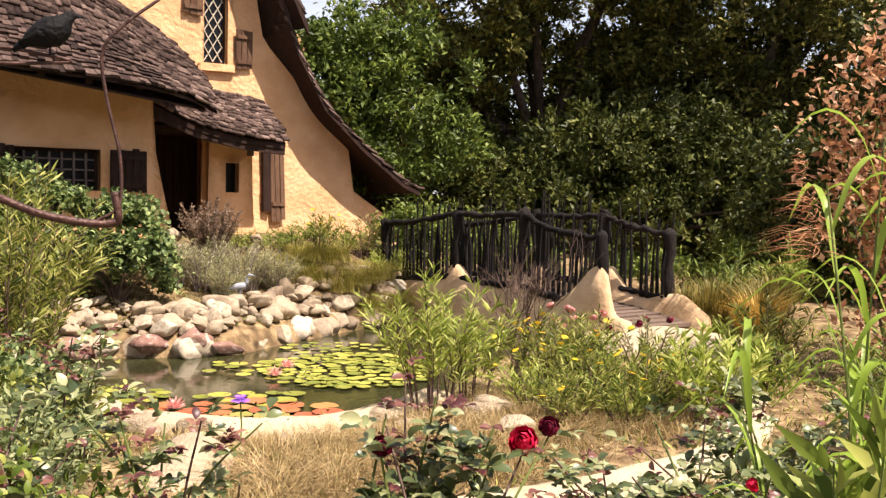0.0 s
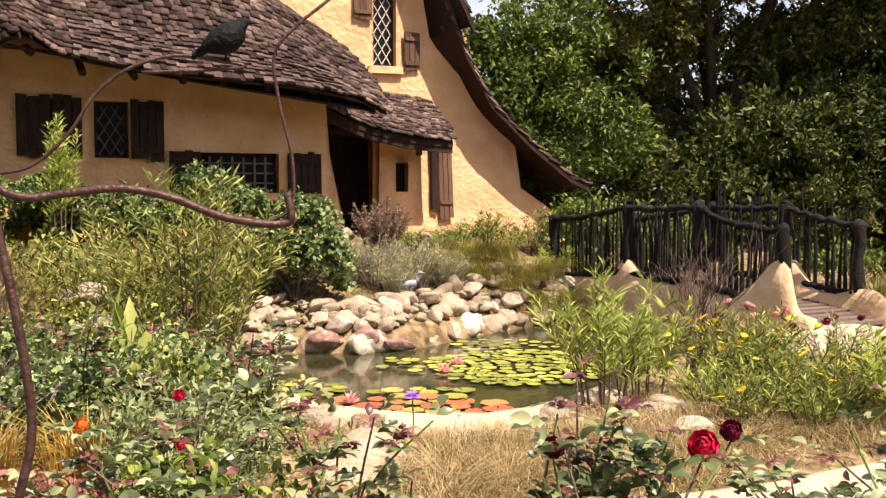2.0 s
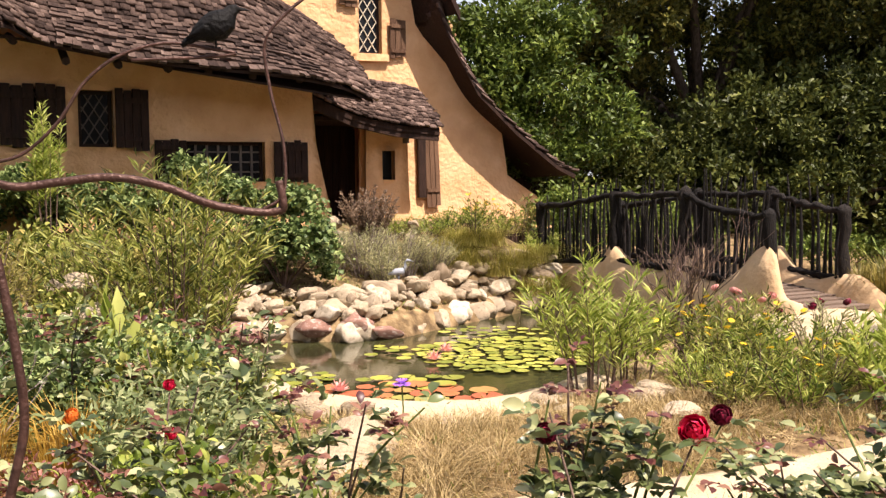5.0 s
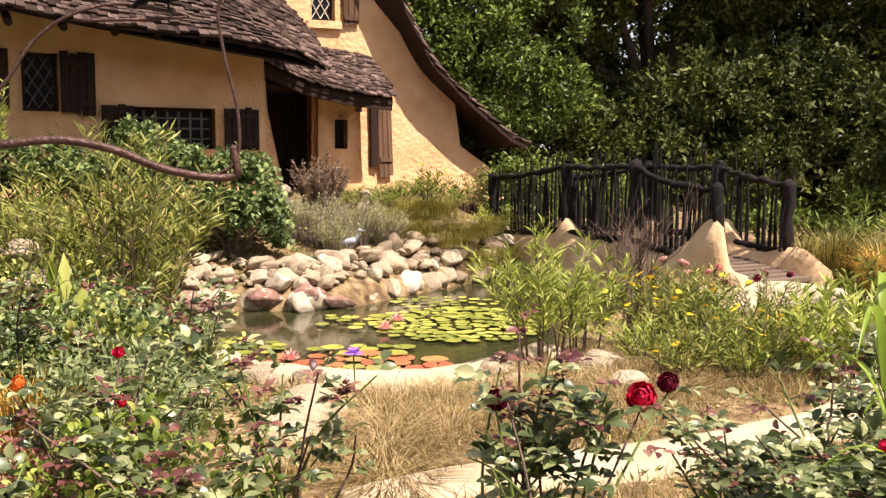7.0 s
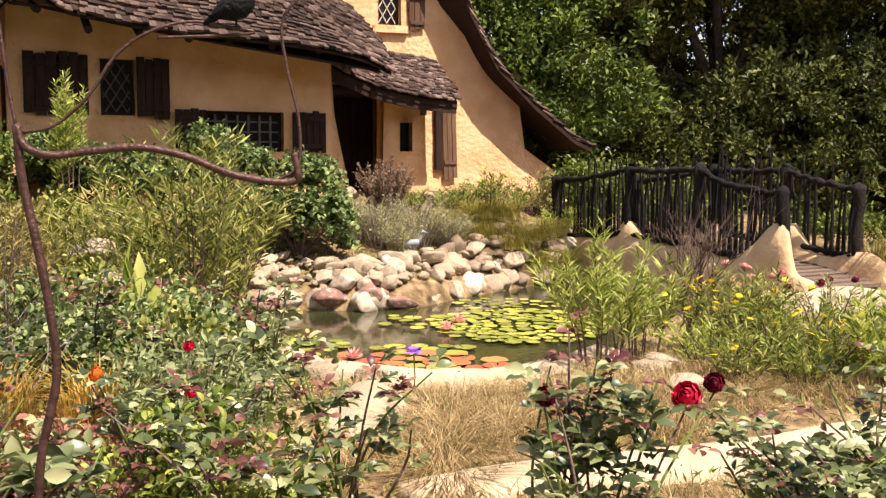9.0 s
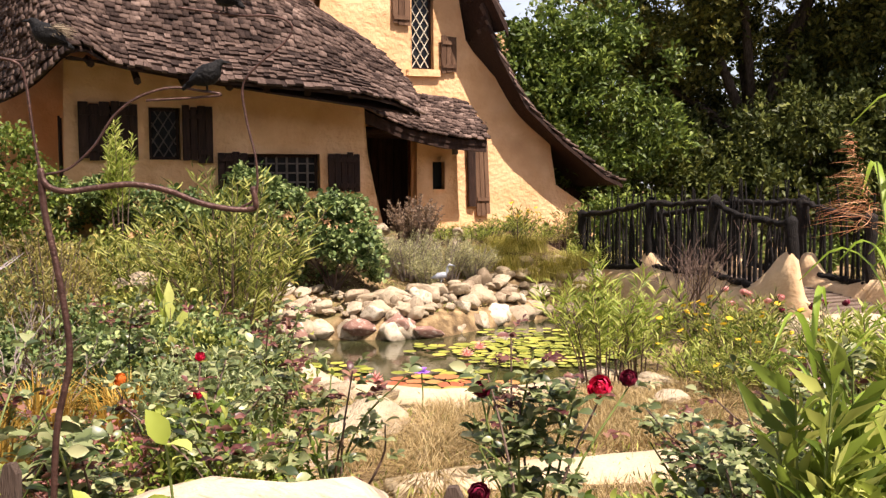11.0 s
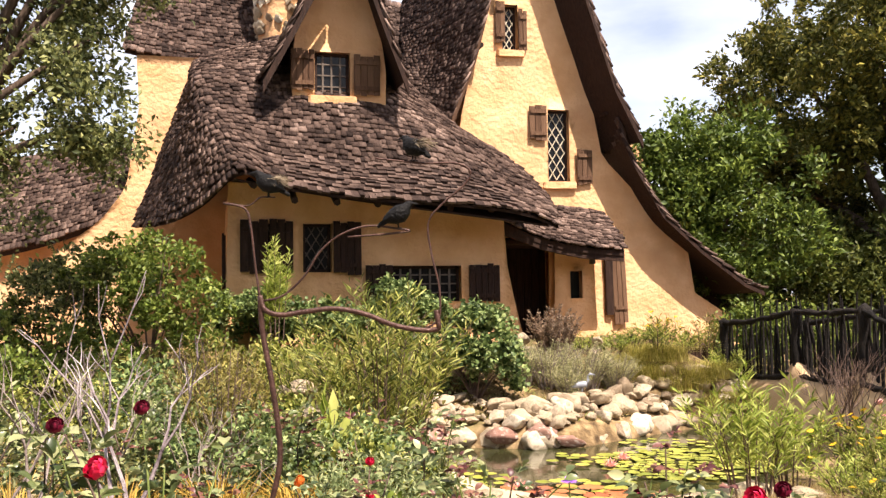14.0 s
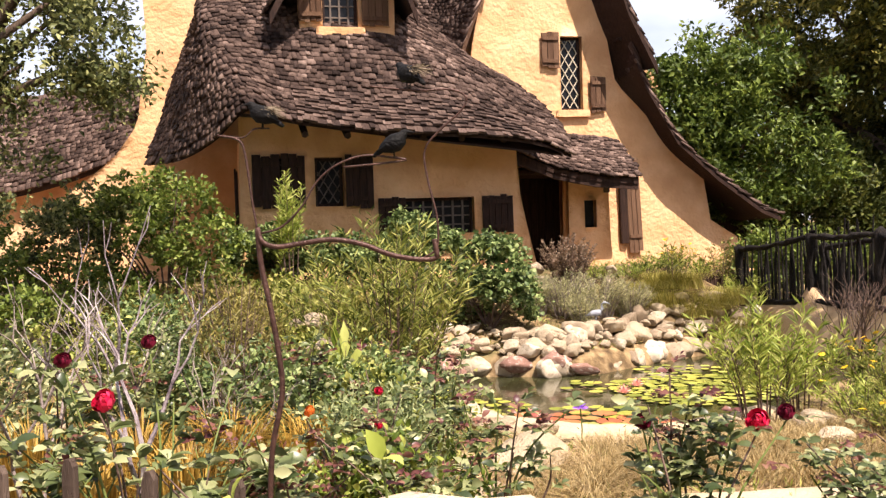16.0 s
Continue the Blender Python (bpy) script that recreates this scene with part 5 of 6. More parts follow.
LEAF_DRY = leafy("dry_blade", (0.21, 0.155, 0.065), (0.40, 0.315, 0.15), (0.60, 0.50, 0.27), translucent=0.35)
LEAF_TAWNY = leafy("tawny_green_leaf", (0.11, 0.105, 0.03), (0.20, 0.185, 0.048), (0.32, 0.28, 0.08))
LEAF_MEADOW = leafy("meadow_blade", (0.19, 0.20, 0.04), (0.37, 0.36, 0.09), (0.56, 0.52, 0.19), translucent=0.45)
LEAF_FEATHER = leafy("feathery_herb_leaf", (0.10, 0.15, 0.06), (0.22, 0.29, 0.13), (0.42, 0.48, 0.25), translucent=0.4)
LEAF_SEDUM = leafy("pink_sedum_leaf", (0.200, 0.070, 0.060), (0.330, 0.150, 0.130), (0.420, 0.250, 0.200))
LEAF_REED = leafy("reed_blade", (0.120, 0.220, 0.020), (0.240, 0.370, 0.050), (0.380, 0.480, 0.100), translucent=0.45, rough=0.4)
PLUME = leafy("rusty_plume", (0.36, 0.14, 0.07), (0.54, 0.27, 0.14), (0.66, 0.43, 0.25), translucent=0.4)
RED = material("crimson_petal", [(0.30, 0.004, 0.02), (0.66, 0.010, 0.06), (0.86, 0.05, 0.13)], 20, 0.5, 0.1, 90, translucent=0.2, per="island", spread=0.8)
MAROON = material("maroon_petal", [(0.06, 0.003, 0.010), (0.15, 0.008, 0.025), (0.30, 0.02, 0.06)], 20, 0.55, 0.1, 90, translucent=0.2, per="island", spread=0.8)
YELLOW = material("yellow_petal", [(0.75, 0.42, 0.015), (0.85, 0.58, 0.04)], 20, 0.5, 0, translucent=0.3)
ORANGE = material("orange_petal", [(0.62, 0.12, 0.02), (0.78, 0.24, 0.04)], 20, 0.5, 0, translucent=0.3)
VIOLET = material("violet_petal", [(0.32, 0.12, 0.62), (0.46, 0.22, 0.75)], 20, 0.5, 0, translucent=0.3)
PINK = material("pink_petal", [(0.70, 0.28, 0.26), (0.80, 0.46, 0.40)], 20, 0.5, 0, translucent=0.3)
random.seed(3)


def rose_head(r, mat):
    """A full rose: layers of petals wrapped round a ball, outer ones opening and curling at the lip."""
    vs, fs = [], []
    for lev, (n, q, top, wide) in enumerate(((4, 0.28, 82, 0.85), (5, 0.44, 74, 0.75), (7, 0.62, 62, 0.6), (8, 0.82, 44, 0.52), (9, 0.98, 30, 0.5))):
        for i in range(n):
            w0 = 2 * math.pi * (i + 0.43 * lev) / n + random.uniform(-0.2, 0.2)
            k = len(vs)
            for a in range(5):
                t = a / 4
                ph = radians(-75 + (top + 75) * t)
                lip = 0.18 * (max(0, t - 0.6) / 0.4) ** 1.5 * q
                for b in range(-2, 3):
                    w = w0 + b * 0.5 * wide * math.sin(math.pi * (0.18 + 0.62 * t))
                    rr = r * (q * math.cos(ph) * (1 + 0.10 * b * b / 4) + lip) + random.uniform(-0.035, 0.035) * r
                    vs.append((rr * math.cos(w), rr * math.sin(w), r * (0.86 * math.sin(ph) * (0.6 + 0.4 * q) + 0.12 - 0.05 * abs(b) * t)))
            fs += [(k + a * 5 + b, k + a * 5 + b + 1, k + a * 5 + b + 6, k + a * 5 + b + 5) for a in range(4) for b in range(4)]
    return mesh_of("bloom", vs, fs, mat, True)


ROSE_RED, ROSE_DARK, ROSE_SMALL = rose_head(0.045, RED), rose_head(0.033, MAROON), rose_head(0.024, RED)
DAISY, MARIGOLD, PINK_HEAD = petals(0.023, DAISY_ROWS, YELLOW), rose_head(0.03, ORANGE), rose_head(0.036, PINK)
VIOLET_HEAD = petals(0.05, [(9, 0.6, 1.2), (11, 1.1, 1.1)], VIOLET)


def rose_bush(x, y, h, r, canes, leaves, label, young=0.2, blooms=(), size=0.066, low=0.15):
    """A rose: thorny canes, broad leaves in sprays, blooms at given heads (dx, dy, z, mesh)."""
    z0 = ground_z(x, y)
    th = empty("rose_bush", label, "rose bush", (x, y, z0))
    heads = [np.array((dx, dy, z - z0)) for dx, dy, z, _ in blooms]
    pts = []
    for i in range(canes):
        a = random.uniform(0, 6.283)
        e = heads[i] - np.array([0, 0, 0.03]) if i < len(heads) else np.array([math.cos(a) * r * random.uniform(0.4, 1), math.sin(a) * r * random.uniform(0.4, 1), h * random.uniform(0.6, 1.05)])
        m = e * np.array([0.35, 0.35, 0.55]) + RNG.normal(size=3) * np.array([0.05, 0.05, 0.03])
        c = spline([np.array([random.uniform(-0.04, 0.04), random.uniform(-0.04, 0.04), -0.05]), m, e], 9)
        part("cane", tube(c, np.linspace(0.0085, 0.0035, 9).tolist(), 6), STEM if i % 3 else TWIG_DARK, th)
        pts.append(c)
        if i % 2:
            s = c[random.randint(3, 6)]
            k = s + np.array([random.uniform(-0.2, 0.2), random.uniform(-0.2, 0.2), random.uniform(0.05, 0.22)]) * (r / 0.4)
            cc = spline([s, (s + k) / 2 + RNG.normal(size=3) * 0.02, k], 5)
            part("cane", tube(cc, np.linspace(0.005, 0.0025, 5).tolist(), 5), STEM, th)
            pts.append(np.repeat(cc, 2, 0)[:9])
    allp = np.concatenate([c[2:] for c in pts])
    for mat, share, upper in ((LEAF_ROSE, 1 - young, False), (LEAF_ROSE_RED, young, True)):
        n = int(leaves * share / 5)
        if not n:
            continue
        pool = allp[allp[:, 2] > (np.quantile(allp[:, 2], 0.72) if upper else low * h)]
        p = pool[RNG.integers(0, len(pool), n)]
        d = unit(n)
        d[:, 2] = np.abs(d[:, 2]) * 0.4
        d /= np.linalg.norm(d, axis=1, keepdims=True)
        B, T = [], []
        side = np.cross(d, [0, 0, 1.0])
        for along, sgn in ((0.06, 1), (0.06, -1), (0.035, 1), (0.035, -1), (0.085, 0)):
            b = p + d * along
            o = d * (0.5 if sgn else 1) + side * sgn * 0.9 + np.array([0, 0, -0.12])
            o /= np.linalg.norm(o, axis=1, keepdims=True)
            B.append(b)
            T.append(b + o * size * (0.72 if upper else 1.0) * RNG.uniform(0.7, 1.25, (n, 1)))
        B, T = np.concatenate(B), np.concatenate(T)
        broad("foliage", B, T, np.linalg.norm(T - B, axis=1) * 0.62, mat, th)
    for head, (_, _, _, me) in zip(heads, blooms):
        ob = new("bloom", me)
        ob.parent = th
        ob.matrix_basis = pose(*head, random.uniform(48, 68), 0, random.uniform(-25, 30))
    return th


# ---- planting between the house and the pond ----
random.seed(21)
bush(-5.45, 12.1, [((0, 0, 0.75), (0.62, 0.5, 0.42)), ((0.5, -0.15, 0.55), (0.45, 0.4, 0.32)), ((-0.6, 0.0, 0.5), (0.45, 0.4, 0.32))], 7020, 0.06, LEAF_GERANIUM, "dense geranium bush with small round green leaves", 0.95, 0.04, broadleaf=True, name="geranium_bush", lump=0.17, per=22)
bush(-4.05, 11.65, [((0, 0, 0.8), (0.55, 0.5, 0.55)), ((0.35, -0.1, 0.45), (0.4, 0.4, 0.4)), ((-0.3, -0.1, 0.45), (0.4, 0.4, 0.4))], 6480, 0.06, LEAF_GERANIUM, "dense geranium bush with small round green leaves", 0.95, 0.04, broadleaf=True, name="geranium_bush", lump=0.17, per=22)
bush(-7.1, 11.3, [((0, 0, 0.6), (0.8, 0.5, 0.4)), ((-0.8, 0, 0.55), (0.6, 0.5, 0.4)), ((0.8, 0.1, 0.5), (0.5, 0.4, 0.35))], 7560, 0.06, LEAF_GERANIUM, "dense geranium bush with small round green leaves", 0.95, 0.04, broadleaf=True, name="geranium_bush", lump=0.17, per=22)
bush(-8.3, 9.8, [((0, 0, 1.7), (0.75, 0.6, 0.5)), ((-0.5, -0.1, 1.1), (0.8, 0.6, 0.6)), ((0.45, 0.1, 1.0), (0.7, 0.6, 0.6)), ((-1.1, -0.1, 1.3), (0.6, 0.5, 0.5)), ((0, 0, 0.5), (1.2, 0.6, 0.5))], 10500, 0.075, LEAF_MID, "dark green leafy bush beside the cottage wall", 0.55, 0.05, lump=0.2, per=12)
bush(-9.2, 8.6, [((0, 0, 0.6), (0.9, 0.6, 0.5)), ((-1.0, 0, 0.9), (0.8, 0.6, 0.7)), ((0.8, 0, 0.5), (0.7, 0.5, 0.45))], 4200, 0.075, LEAF_MID, "dense green bush beside the cottage wall", 0.55, 0.05, lump=0.2, per=12)
bush(-9.6, 9.3, [((0, 0, 0.7), (0.9, 0.6, 0.7)), ((-0.9, -0.1, 0.9), (0.8, 0.5, 0.8)), ((0.6, -0.3, 1.0), (0.6, 0.5, 0.6))], 5040, 0.075, LEAF_GREY, "grey-green leafy bush beside the cottage wall", 0.55, 0.05, lump=0.2, per=12)
shoots(-6.75, 10.67, 22, 2.15, 0.22, 0.13, 0.018, 60, LEAF_FRESH, "young fresh-green conifer shoot", start=0.5, lean=0.1, name="young_conifer")
shoots(-3.28, 13.1, 120, 1.02, 0.5, 0.06, 0.016, 46, LEAF_PURPLE, "rounded purple-brown shrub beside the porch", start=0.3, name="purple_shrub")
for x, y, s in ((-3.2, 12.6, 1.2), (-3.6, 12.4, 0.95), (-2.75, 12.95, 1.15), (-2.9, 12.5, 0.8), (-2.35, 13.2, 0.9)):
    shoots(x, y, 120, 0.60 * s, 0.46 * s, 0.07, 0.008, 30, LEAF_SILVER, "silvery grey lavender mound above the rocks", start=0.15, name="lavender_mound", stem=TWIG)
for x, y, h in ((-1.95, 13.85, 0.26), (-1.5, 13.95, 0.26), (-1.1, 14.6, 0.30), (-2.3, 13.9, 0.26), (-1.75, 14.5, 0.30), (-1.3, 14.3, 0.30), (-2.1, 14.3, 0.30), (-1.0, 14.15, 0.26), (-0.75, 14.5, 0.28)):
    grass(x, y, 520, h, 0.5, LEAF_MEADOW, "arching yellow-green grass tuft by the pond", 0.004, arch=1.9, foot=0.7)
shoots(-1.9, 14.4, 22, 0.85, 0.4, 0.12, 0.018, 22, LEAF_OLEANDER, "leafy green shrub with small yellow flowers", flowers=(DAISY, 14))
shoots(-0.9, 15.0, 26, 0.5, 0.4, 0.10, 0.02, 22, LEAF_FRESH, "low fresh-green shrub by the bridge")
bush(0.2, 17.4, [((0, 0, 0.8), (0.8, 0.5, 0.55)), ((0.9, 0, 0.7), (0.7, 0.5, 0.5))], 3960, 0.09, LEAF_MID, "green leafy shrub behind the footbridge", 0.5)
bush(-0.6, 16.6, [((0, 0, 0.8), (0.7, 0.5, 0.55)), ((0.3, -0.1, 1.1), (0.5, 0.4, 0.35))], 4200, 0.09, LEAF_MID, "green leafy shrub behind the footbridge", 0.5)
shoots(-1.3, 15.5, 16, 0.85, 0.4, 0.10, 0.022, 26, LEAF_TAWNY, "tall loose shrub before the sunlit wall", start=0.3)
shoots(-0.75, 16.1, 18, 0.55, 0.45, 0.10, 0.026, 34, LEAF_OLEANDER, "tall loose shrub before the sunlit wall", start=0.3)
for x, y, h in ((1.7, 17.9, 0.5), (3.0, 17.8, 0.45), (4.3, 17.4, 0.5), (5.6, 16.9, 0.55), (6.6, 16.0, 0.5)):
    bush(x, y, [((0, 0, h), (0.8, 0.45, h * 0.85)), ((0.5, -0.1, h * 0.7), (0.5, 0.4, h * 0.6))], 2200, 0.09, LEAF_MID if h > 0.47 else LEAF_SIDE, "low green shrub behind the footbridge", 0.45, 0.06, lump=0.22, per=8)
# pond-side shrubs
shoots(-3.6, 7.6, 84, 1.95, 0.95, 0.16, 0.018, 46, LEAF_OLEANDER, "tall narrow-leaved olive green shrub beside the pond", name="oleander_shrub")
shoots(-4.6, 7.7, 46, 1.45, 0.8, 0.16, 0.017, 36, LEAF_OLEANDER, "tall narrow-leaved olive green shrub beside the pond", name="oleander_shrub")
shoots(-0.05, 7.65, 32, 1.2, 0.62, 0.15, 0.018, 32, LEAF_FRESH, "willow-leaved bright green shrub beside the pond", name="willow_shrub", start=0.35)
shoots(0.25, 7.9, 20, 1.05, 0.5, 0.15, 0.018, 28, LEAF_FRESH, "willow-leaved bright green shrub beside the pond", name="willow_shrub", start=0.35)
branching(0.72, 8.55, 1.25, 0.28, TWIG_DARK, "dry brown twiggy shrub beside the willow shrub", 4, "dry_shrub", 0.012, 9)
shoots(1.0, 7.85, 60, 0.74, 0.62, 0.09, 0.015, 40, LEAF_OLEANDER, "leafy green bush with yellow daisies", flowers=(DAISY, 24), name="daisy_bush")
shoots(1.45, 7.6, 46, 0.58, 0.6, 0.09, 0.014, 34, LEAF_BRIGHT, "leafy green bush with yellow daisies", flowers=(DAISY, 14), name="daisy_bush")
shoots(1.3, 8.9, 30, 0.7, 0.45, 0.11, 0.014, 22, LEAF_OLEANDER, "leafy bush with faded pink flower heads", flowers=(PINK_HEAD, 8), name="pink_flower_bush")
shoots(1.9, 8.4, 26, 0.6, 0.4, 0.10, 0.014, 20, LEAF_SILVER, "grey leafy bush with faded flower heads", flowers=(ROSE_DARK, 4), name="grey_bush")
for x, y, h in ((3.6, 12.3, 0.75), (4.1, 12.1, 0.7), (3.3, 12.6, 0.6), (4.5, 12.7, 0.8), (3.9, 11.4, 0.6)):
    grass(x, y, 420, h, 0.5, LEAF_GOLD if random.random() < 0.4 else LEAF_TAWNY, "tawny arching grass tuft beyond the bridge", 0.008)
shoots(4.2, 13.6, 26, 0.95, 0.5, 0.2, 0.025, 18, LEAF_MID, "green leafy shrub beyond the bridge")
shoots(4.9, 13.2, 26, 1.1, 0.5, 0.2, 0.025, 18, LEAF_BRIGHT, "green leafy shrub beyond the bridge")
shoots(2.0, 6.7, 34, 0.78, 0.4, 0.13, 0.022, 32, LEAF_FRESH, "willow-leaved bright green shrub beside the path", name="willow_shrub", start=0.3)
shoots(2.5, 7.3, 26, 0.7, 0.4, 0.13, 0.022, 28, LEAF_BRIGHT, "willow-leaved bright green shrub beside the path", name="willow_shrub", start=0.3)
shoots(3.2, 9.0, 34, 0.8, 0.55, 0.13, 0.02, 26, LEAF_OLEANDER, "low leafy bush beyond the path")
shoots(3.0, 6.2, 36, 0.9, 0.55, 0.13, 0.02, 28, LEAF_MID, "low leafy bush beyond the path")
bush(4.25, 8.6, [((0, 0, 2.5), (0.7, 0.6, 0.7)), ((0.4, 0, 3.3), (0.7, 0.6, 0.6)), ((-0.2, 0, 1.7), (0.55, 0.5, 0.5)), ((0.5, 0.1, 1.3), (0.6, 0.5, 0.5)), ((0.3, 0, 0.6), (0.8, 0.6, 0.5))], 5200, 0.085, LEAF_RED, "tall rusty-leaved shrub with fading flower heads", 0.55, 0.16, name="rusty_shrub")
bush(5.4, 9.6, [((0, 0, 2.0), (0.9, 0.7, 1.0)), ((0.2, 0, 0.9), (1.0, 0.7, 0.8))], 3000, 0.1, LEAF_MID, "tall green shrub at the garden's edge", 0.5, 0.12)
for x, y, h in ((0.75, 7.1, 0.42), (1.15, 7.05, 0.46), (1.6, 7.1, 0.45), (0.95, 6.75, 0.34), (1.4, 6.7, 0.36), (1.95, 7.3, 0.42)):
    shoots(x, y, 34, h, 0.36, 0.09, 0.012, 22, random.choice((LEAF_FRESH, LEAF_OLEANDER, LEAF_BRIGHT)), "low bright green leafy plant with small flowers", category="plant", name="low_plant", flowers=(DAISY, 2))
for x, y in ((-2.6, 14.2), (-2.35, 14.6), (-2.0, 15.0), (-1.6, 15.2), (-3.0, 13.9)):
    shoots(x, y, 36, 0.32, 0.4, 0.08, 0.012, 24, LEAF_BRIGHT, "yellow-green straggling plant at the foot of the wall", category="plant", name="low_plant")
# dry grass of the open bed
for x, y, h, r in ((-0.85, 4.75, 0.35, 0.3), (-0.55, 5.1, 0.32, 0.3), (-1.0, 5.3, 0.3, 0.28), (-0.7, 6.4, 0.35, 0.25), (-0.4, 6.2, 0.25, 0.25), (0.1, 6.3, 0.25, 0.3), (0.5, 6.0, 0.25, 0.3), (0.9, 6.3, 0.25, 0.3), (-0.2, 5.7, 0.22, 0.3), (0.3, 5.6, 0.2, 0.3), (-0.95, 6.1, 0.3, 0.25), (1.3, 6.6, 0.28, 0.3), (-0.75, 4.3, 0.3, 0.25), (-1.7, 6.0, 0.25, 0.25), (0.9, 7.0, 0.3, 0.3), (1.7, 7.4, 0.3, 0.3), (2.0, 8.0, 0.3, 0.3)):
    grass(x, y, 300, h * 0.46, r * 1.4, LEAF_DRY, "dry straw-coloured grass tuft in the bed", 0.0028, arch=0.9, foot=0.95)

# ---- roses and herbs behind the fence ----
random.seed(33)
rose_bush(0.0, 3.0, 0.95, 0.42, 12, 640, "rose bush with a crimson bloom and dark young leaves", 0.09, [(0.28, -0.02, 0.86, ROSE_RED), (-0.18, -0.05, 0.84, ROSE_DARK), (0.38, 0.14, 0.87, ROSE_DARK)])
rose_bush(-0.2, 3.2, 1.0, 0.22, 5, 130, "rose bush with purple young leaves", 0.75, size=0.06, low=0.6)
rose_bush(1.05, 3.15, 0.85, 0.42, 13, 1500, "dark green rose bush beside the path", 0.05, [(0.1, 0.2, 0.62, ROSE_SMALL)], 0.052)
rose_bush(0.98, 2.85, 0.66, 0.4, 12, 1700, "dense dark green rose bush beside the path", 0.03, size=0.048, low=0.05)
rose_bush(0.8, 3.55, 0.72, 0.42, 10, 700, "open rose bush beside the path", 0.08, size=0.054)
rose_bush(1.45, 3.75, 0.82, 0.48, 14, 1700, "dark green rose bush beside the path", 0.06, size=0.054)
rose_bush(-0.75, 2.75, 0.62, 0.32, 6, 110, "bare thorny rose bush beside the boulder", 0.25)
rose_bush(-1.35, 3.05, 0.72, 0.48, 11, 460, "leafy rose bush with reddish young leaves", 0.24, size=0.07)
rose_bush(-1.05, 3.6, 0.80, 0.4, 8, 320, "leafy rose bush with reddish young leaves", 0.3)
rose_bush(-1.9, 3.6, 0.78, 0.5, 10, 560, "leafy rose bush with small red blooms", 0.12, [(0.1, 0.1, 0.78, ROSE_SMALL), (-0.2, -0.15, 0.7, MARIGOLD), (0.25, -0.2, 0.66, ROSE_SMALL)])
rose_bush(-1.75, 2.75, 0.66, 0.4, 9, 460, "leafy rose bush with reddish young leaves", 0.3)
rose_bush(-2.15, 2.15, 0.95, 0.45, 10, 360, "rose bush with deep red blooms behind the fence", 0.06, [(0.03, -0.22, 1.03, ROSE_RED), (-0.28, -0.12, 1.17, ROSE_DARK), (-0.18, 0.3, 1.2, ROSE_DARK)])
rose_bush(-2.75, 2.3, 0.95, 0.45, 8, 260, "leafy rose bush behind the fence", 0.12)
rose_bush(-2.6, 3.4, 0.7, 0.4, 8, 320, "leafy rose bush in golden grass", 0.2)
rose_bush(-0.15, 2.25, 0.55, 0.28, 5, 80, "low rose bush with maroon blooms by the fence", 0.3, [(0.1, 0.0, 0.66, ROSE_DARK), (0.22, 0.1, 0.5, ROSE_DARK)])
rose_bush(0.35, 2.5, 0.5, 0.3, 7, 200, "low green rose bush by the fence", 0.1)
bush(-1.55, 3.3, [((0, 0, 0.3), (0.45, 0.35, 0.25))], 1620, 0.05, LEAF_BRIGHT, "bright green leafy herb among the roses", 0.5, 0.05, "plant", True, name="herb")
bush(-1.95, 4.1, [((0, 0, 0.36), (0.42, 0.36, 0.28))], 2600, 0.05, LEAF_FEATHER, "grey-green feathery herb among the roses", 0.3, 0.05, "plant", name="herb")
bush(0.55, 2.95, [((0, 0, 0.22), (0.34, 0.26, 0.18))], 1440, 0.05, LEAF_BRIGHT, "bright green leafy herb beside the path", 0.6, 0.05, "plant", True, name="herb")
bush(0.7, 2.3, [((0, 0, 0.25), (0.3, 0.25, 0.25))], 1260, 0.05, LEAF_BRIGHT, "bright green leafy herb beside the path", 0.6, 0.05, "plant", True, name="herb")
for x, y in ((-1.75, 2.35), (-1.3, 2.3), (-2.1, 3.25), (-2.4, 3.7), (-2.0, 2.85)):
    bush(x, y, [((0, 0, 0.18), (0.32, 0.26, 0.16))], 1980, 0.028, LEAF_SEDUM, "low pinkish red sedum behind the fence", 0.5, 0.04, "plant", name="sedum")
for x, y in ((-2.6, 3.0), (-2.9, 3.4), (-3.3, 3.1), (-3.6, 3.8), (-3.1, 4.1), (-2.6, 4.3), (-3.9, 3.2), (-2.75, 2.0)):
    grass(x, y, 280, random.uniform(0.45, 0.7), 0.36, LEAF_GOLD, "golden straw-like grass clump in the bed", 0.006)
for x, y in ((-3.0, 5.0), (-2.4, 4.7), (-3.5, 5.5), (-4.3, 4.6), (-2.0, 5.0), (-2.6, 6.3), (-3.3, 6.6)):
    rose_bush(x, y, random.uniform(0.6, 0.85), 0.42, 8, 330, "loose rose bush with mixed green and russet leaves", 0.2)
branching(-2.65, 2.75, 1.6, 0.2, TWIG_MAUVE, "bare mauve-grey branching shrub in golden grass", 4, "bare_shrub", 0.021, 2)
branching(-3.35, 2.7, 1.6, 0.22, TWIG, "bare grey twiggy shrub in golden grass", 4, "bare_shrub", 0.017, 2)
branching(-4.6, 4.6, 1.3, 0.4, TWIG, "bare grey twiggy shrub among low bushes", 3, "bare_shrub", 0.012, 3)
branching(-3.1, 4.4, 0.75, 0.5, TWIG, "bare grey twiggy shrub among low bushes", 3, "bare_shrub", 0.008, 3)
branching(-3.4, 4.4, 0.95, 0.6, TWIG, "bare grey twiggy shrub among low bushes", 3, "bare_shrub", 0.010, 4)
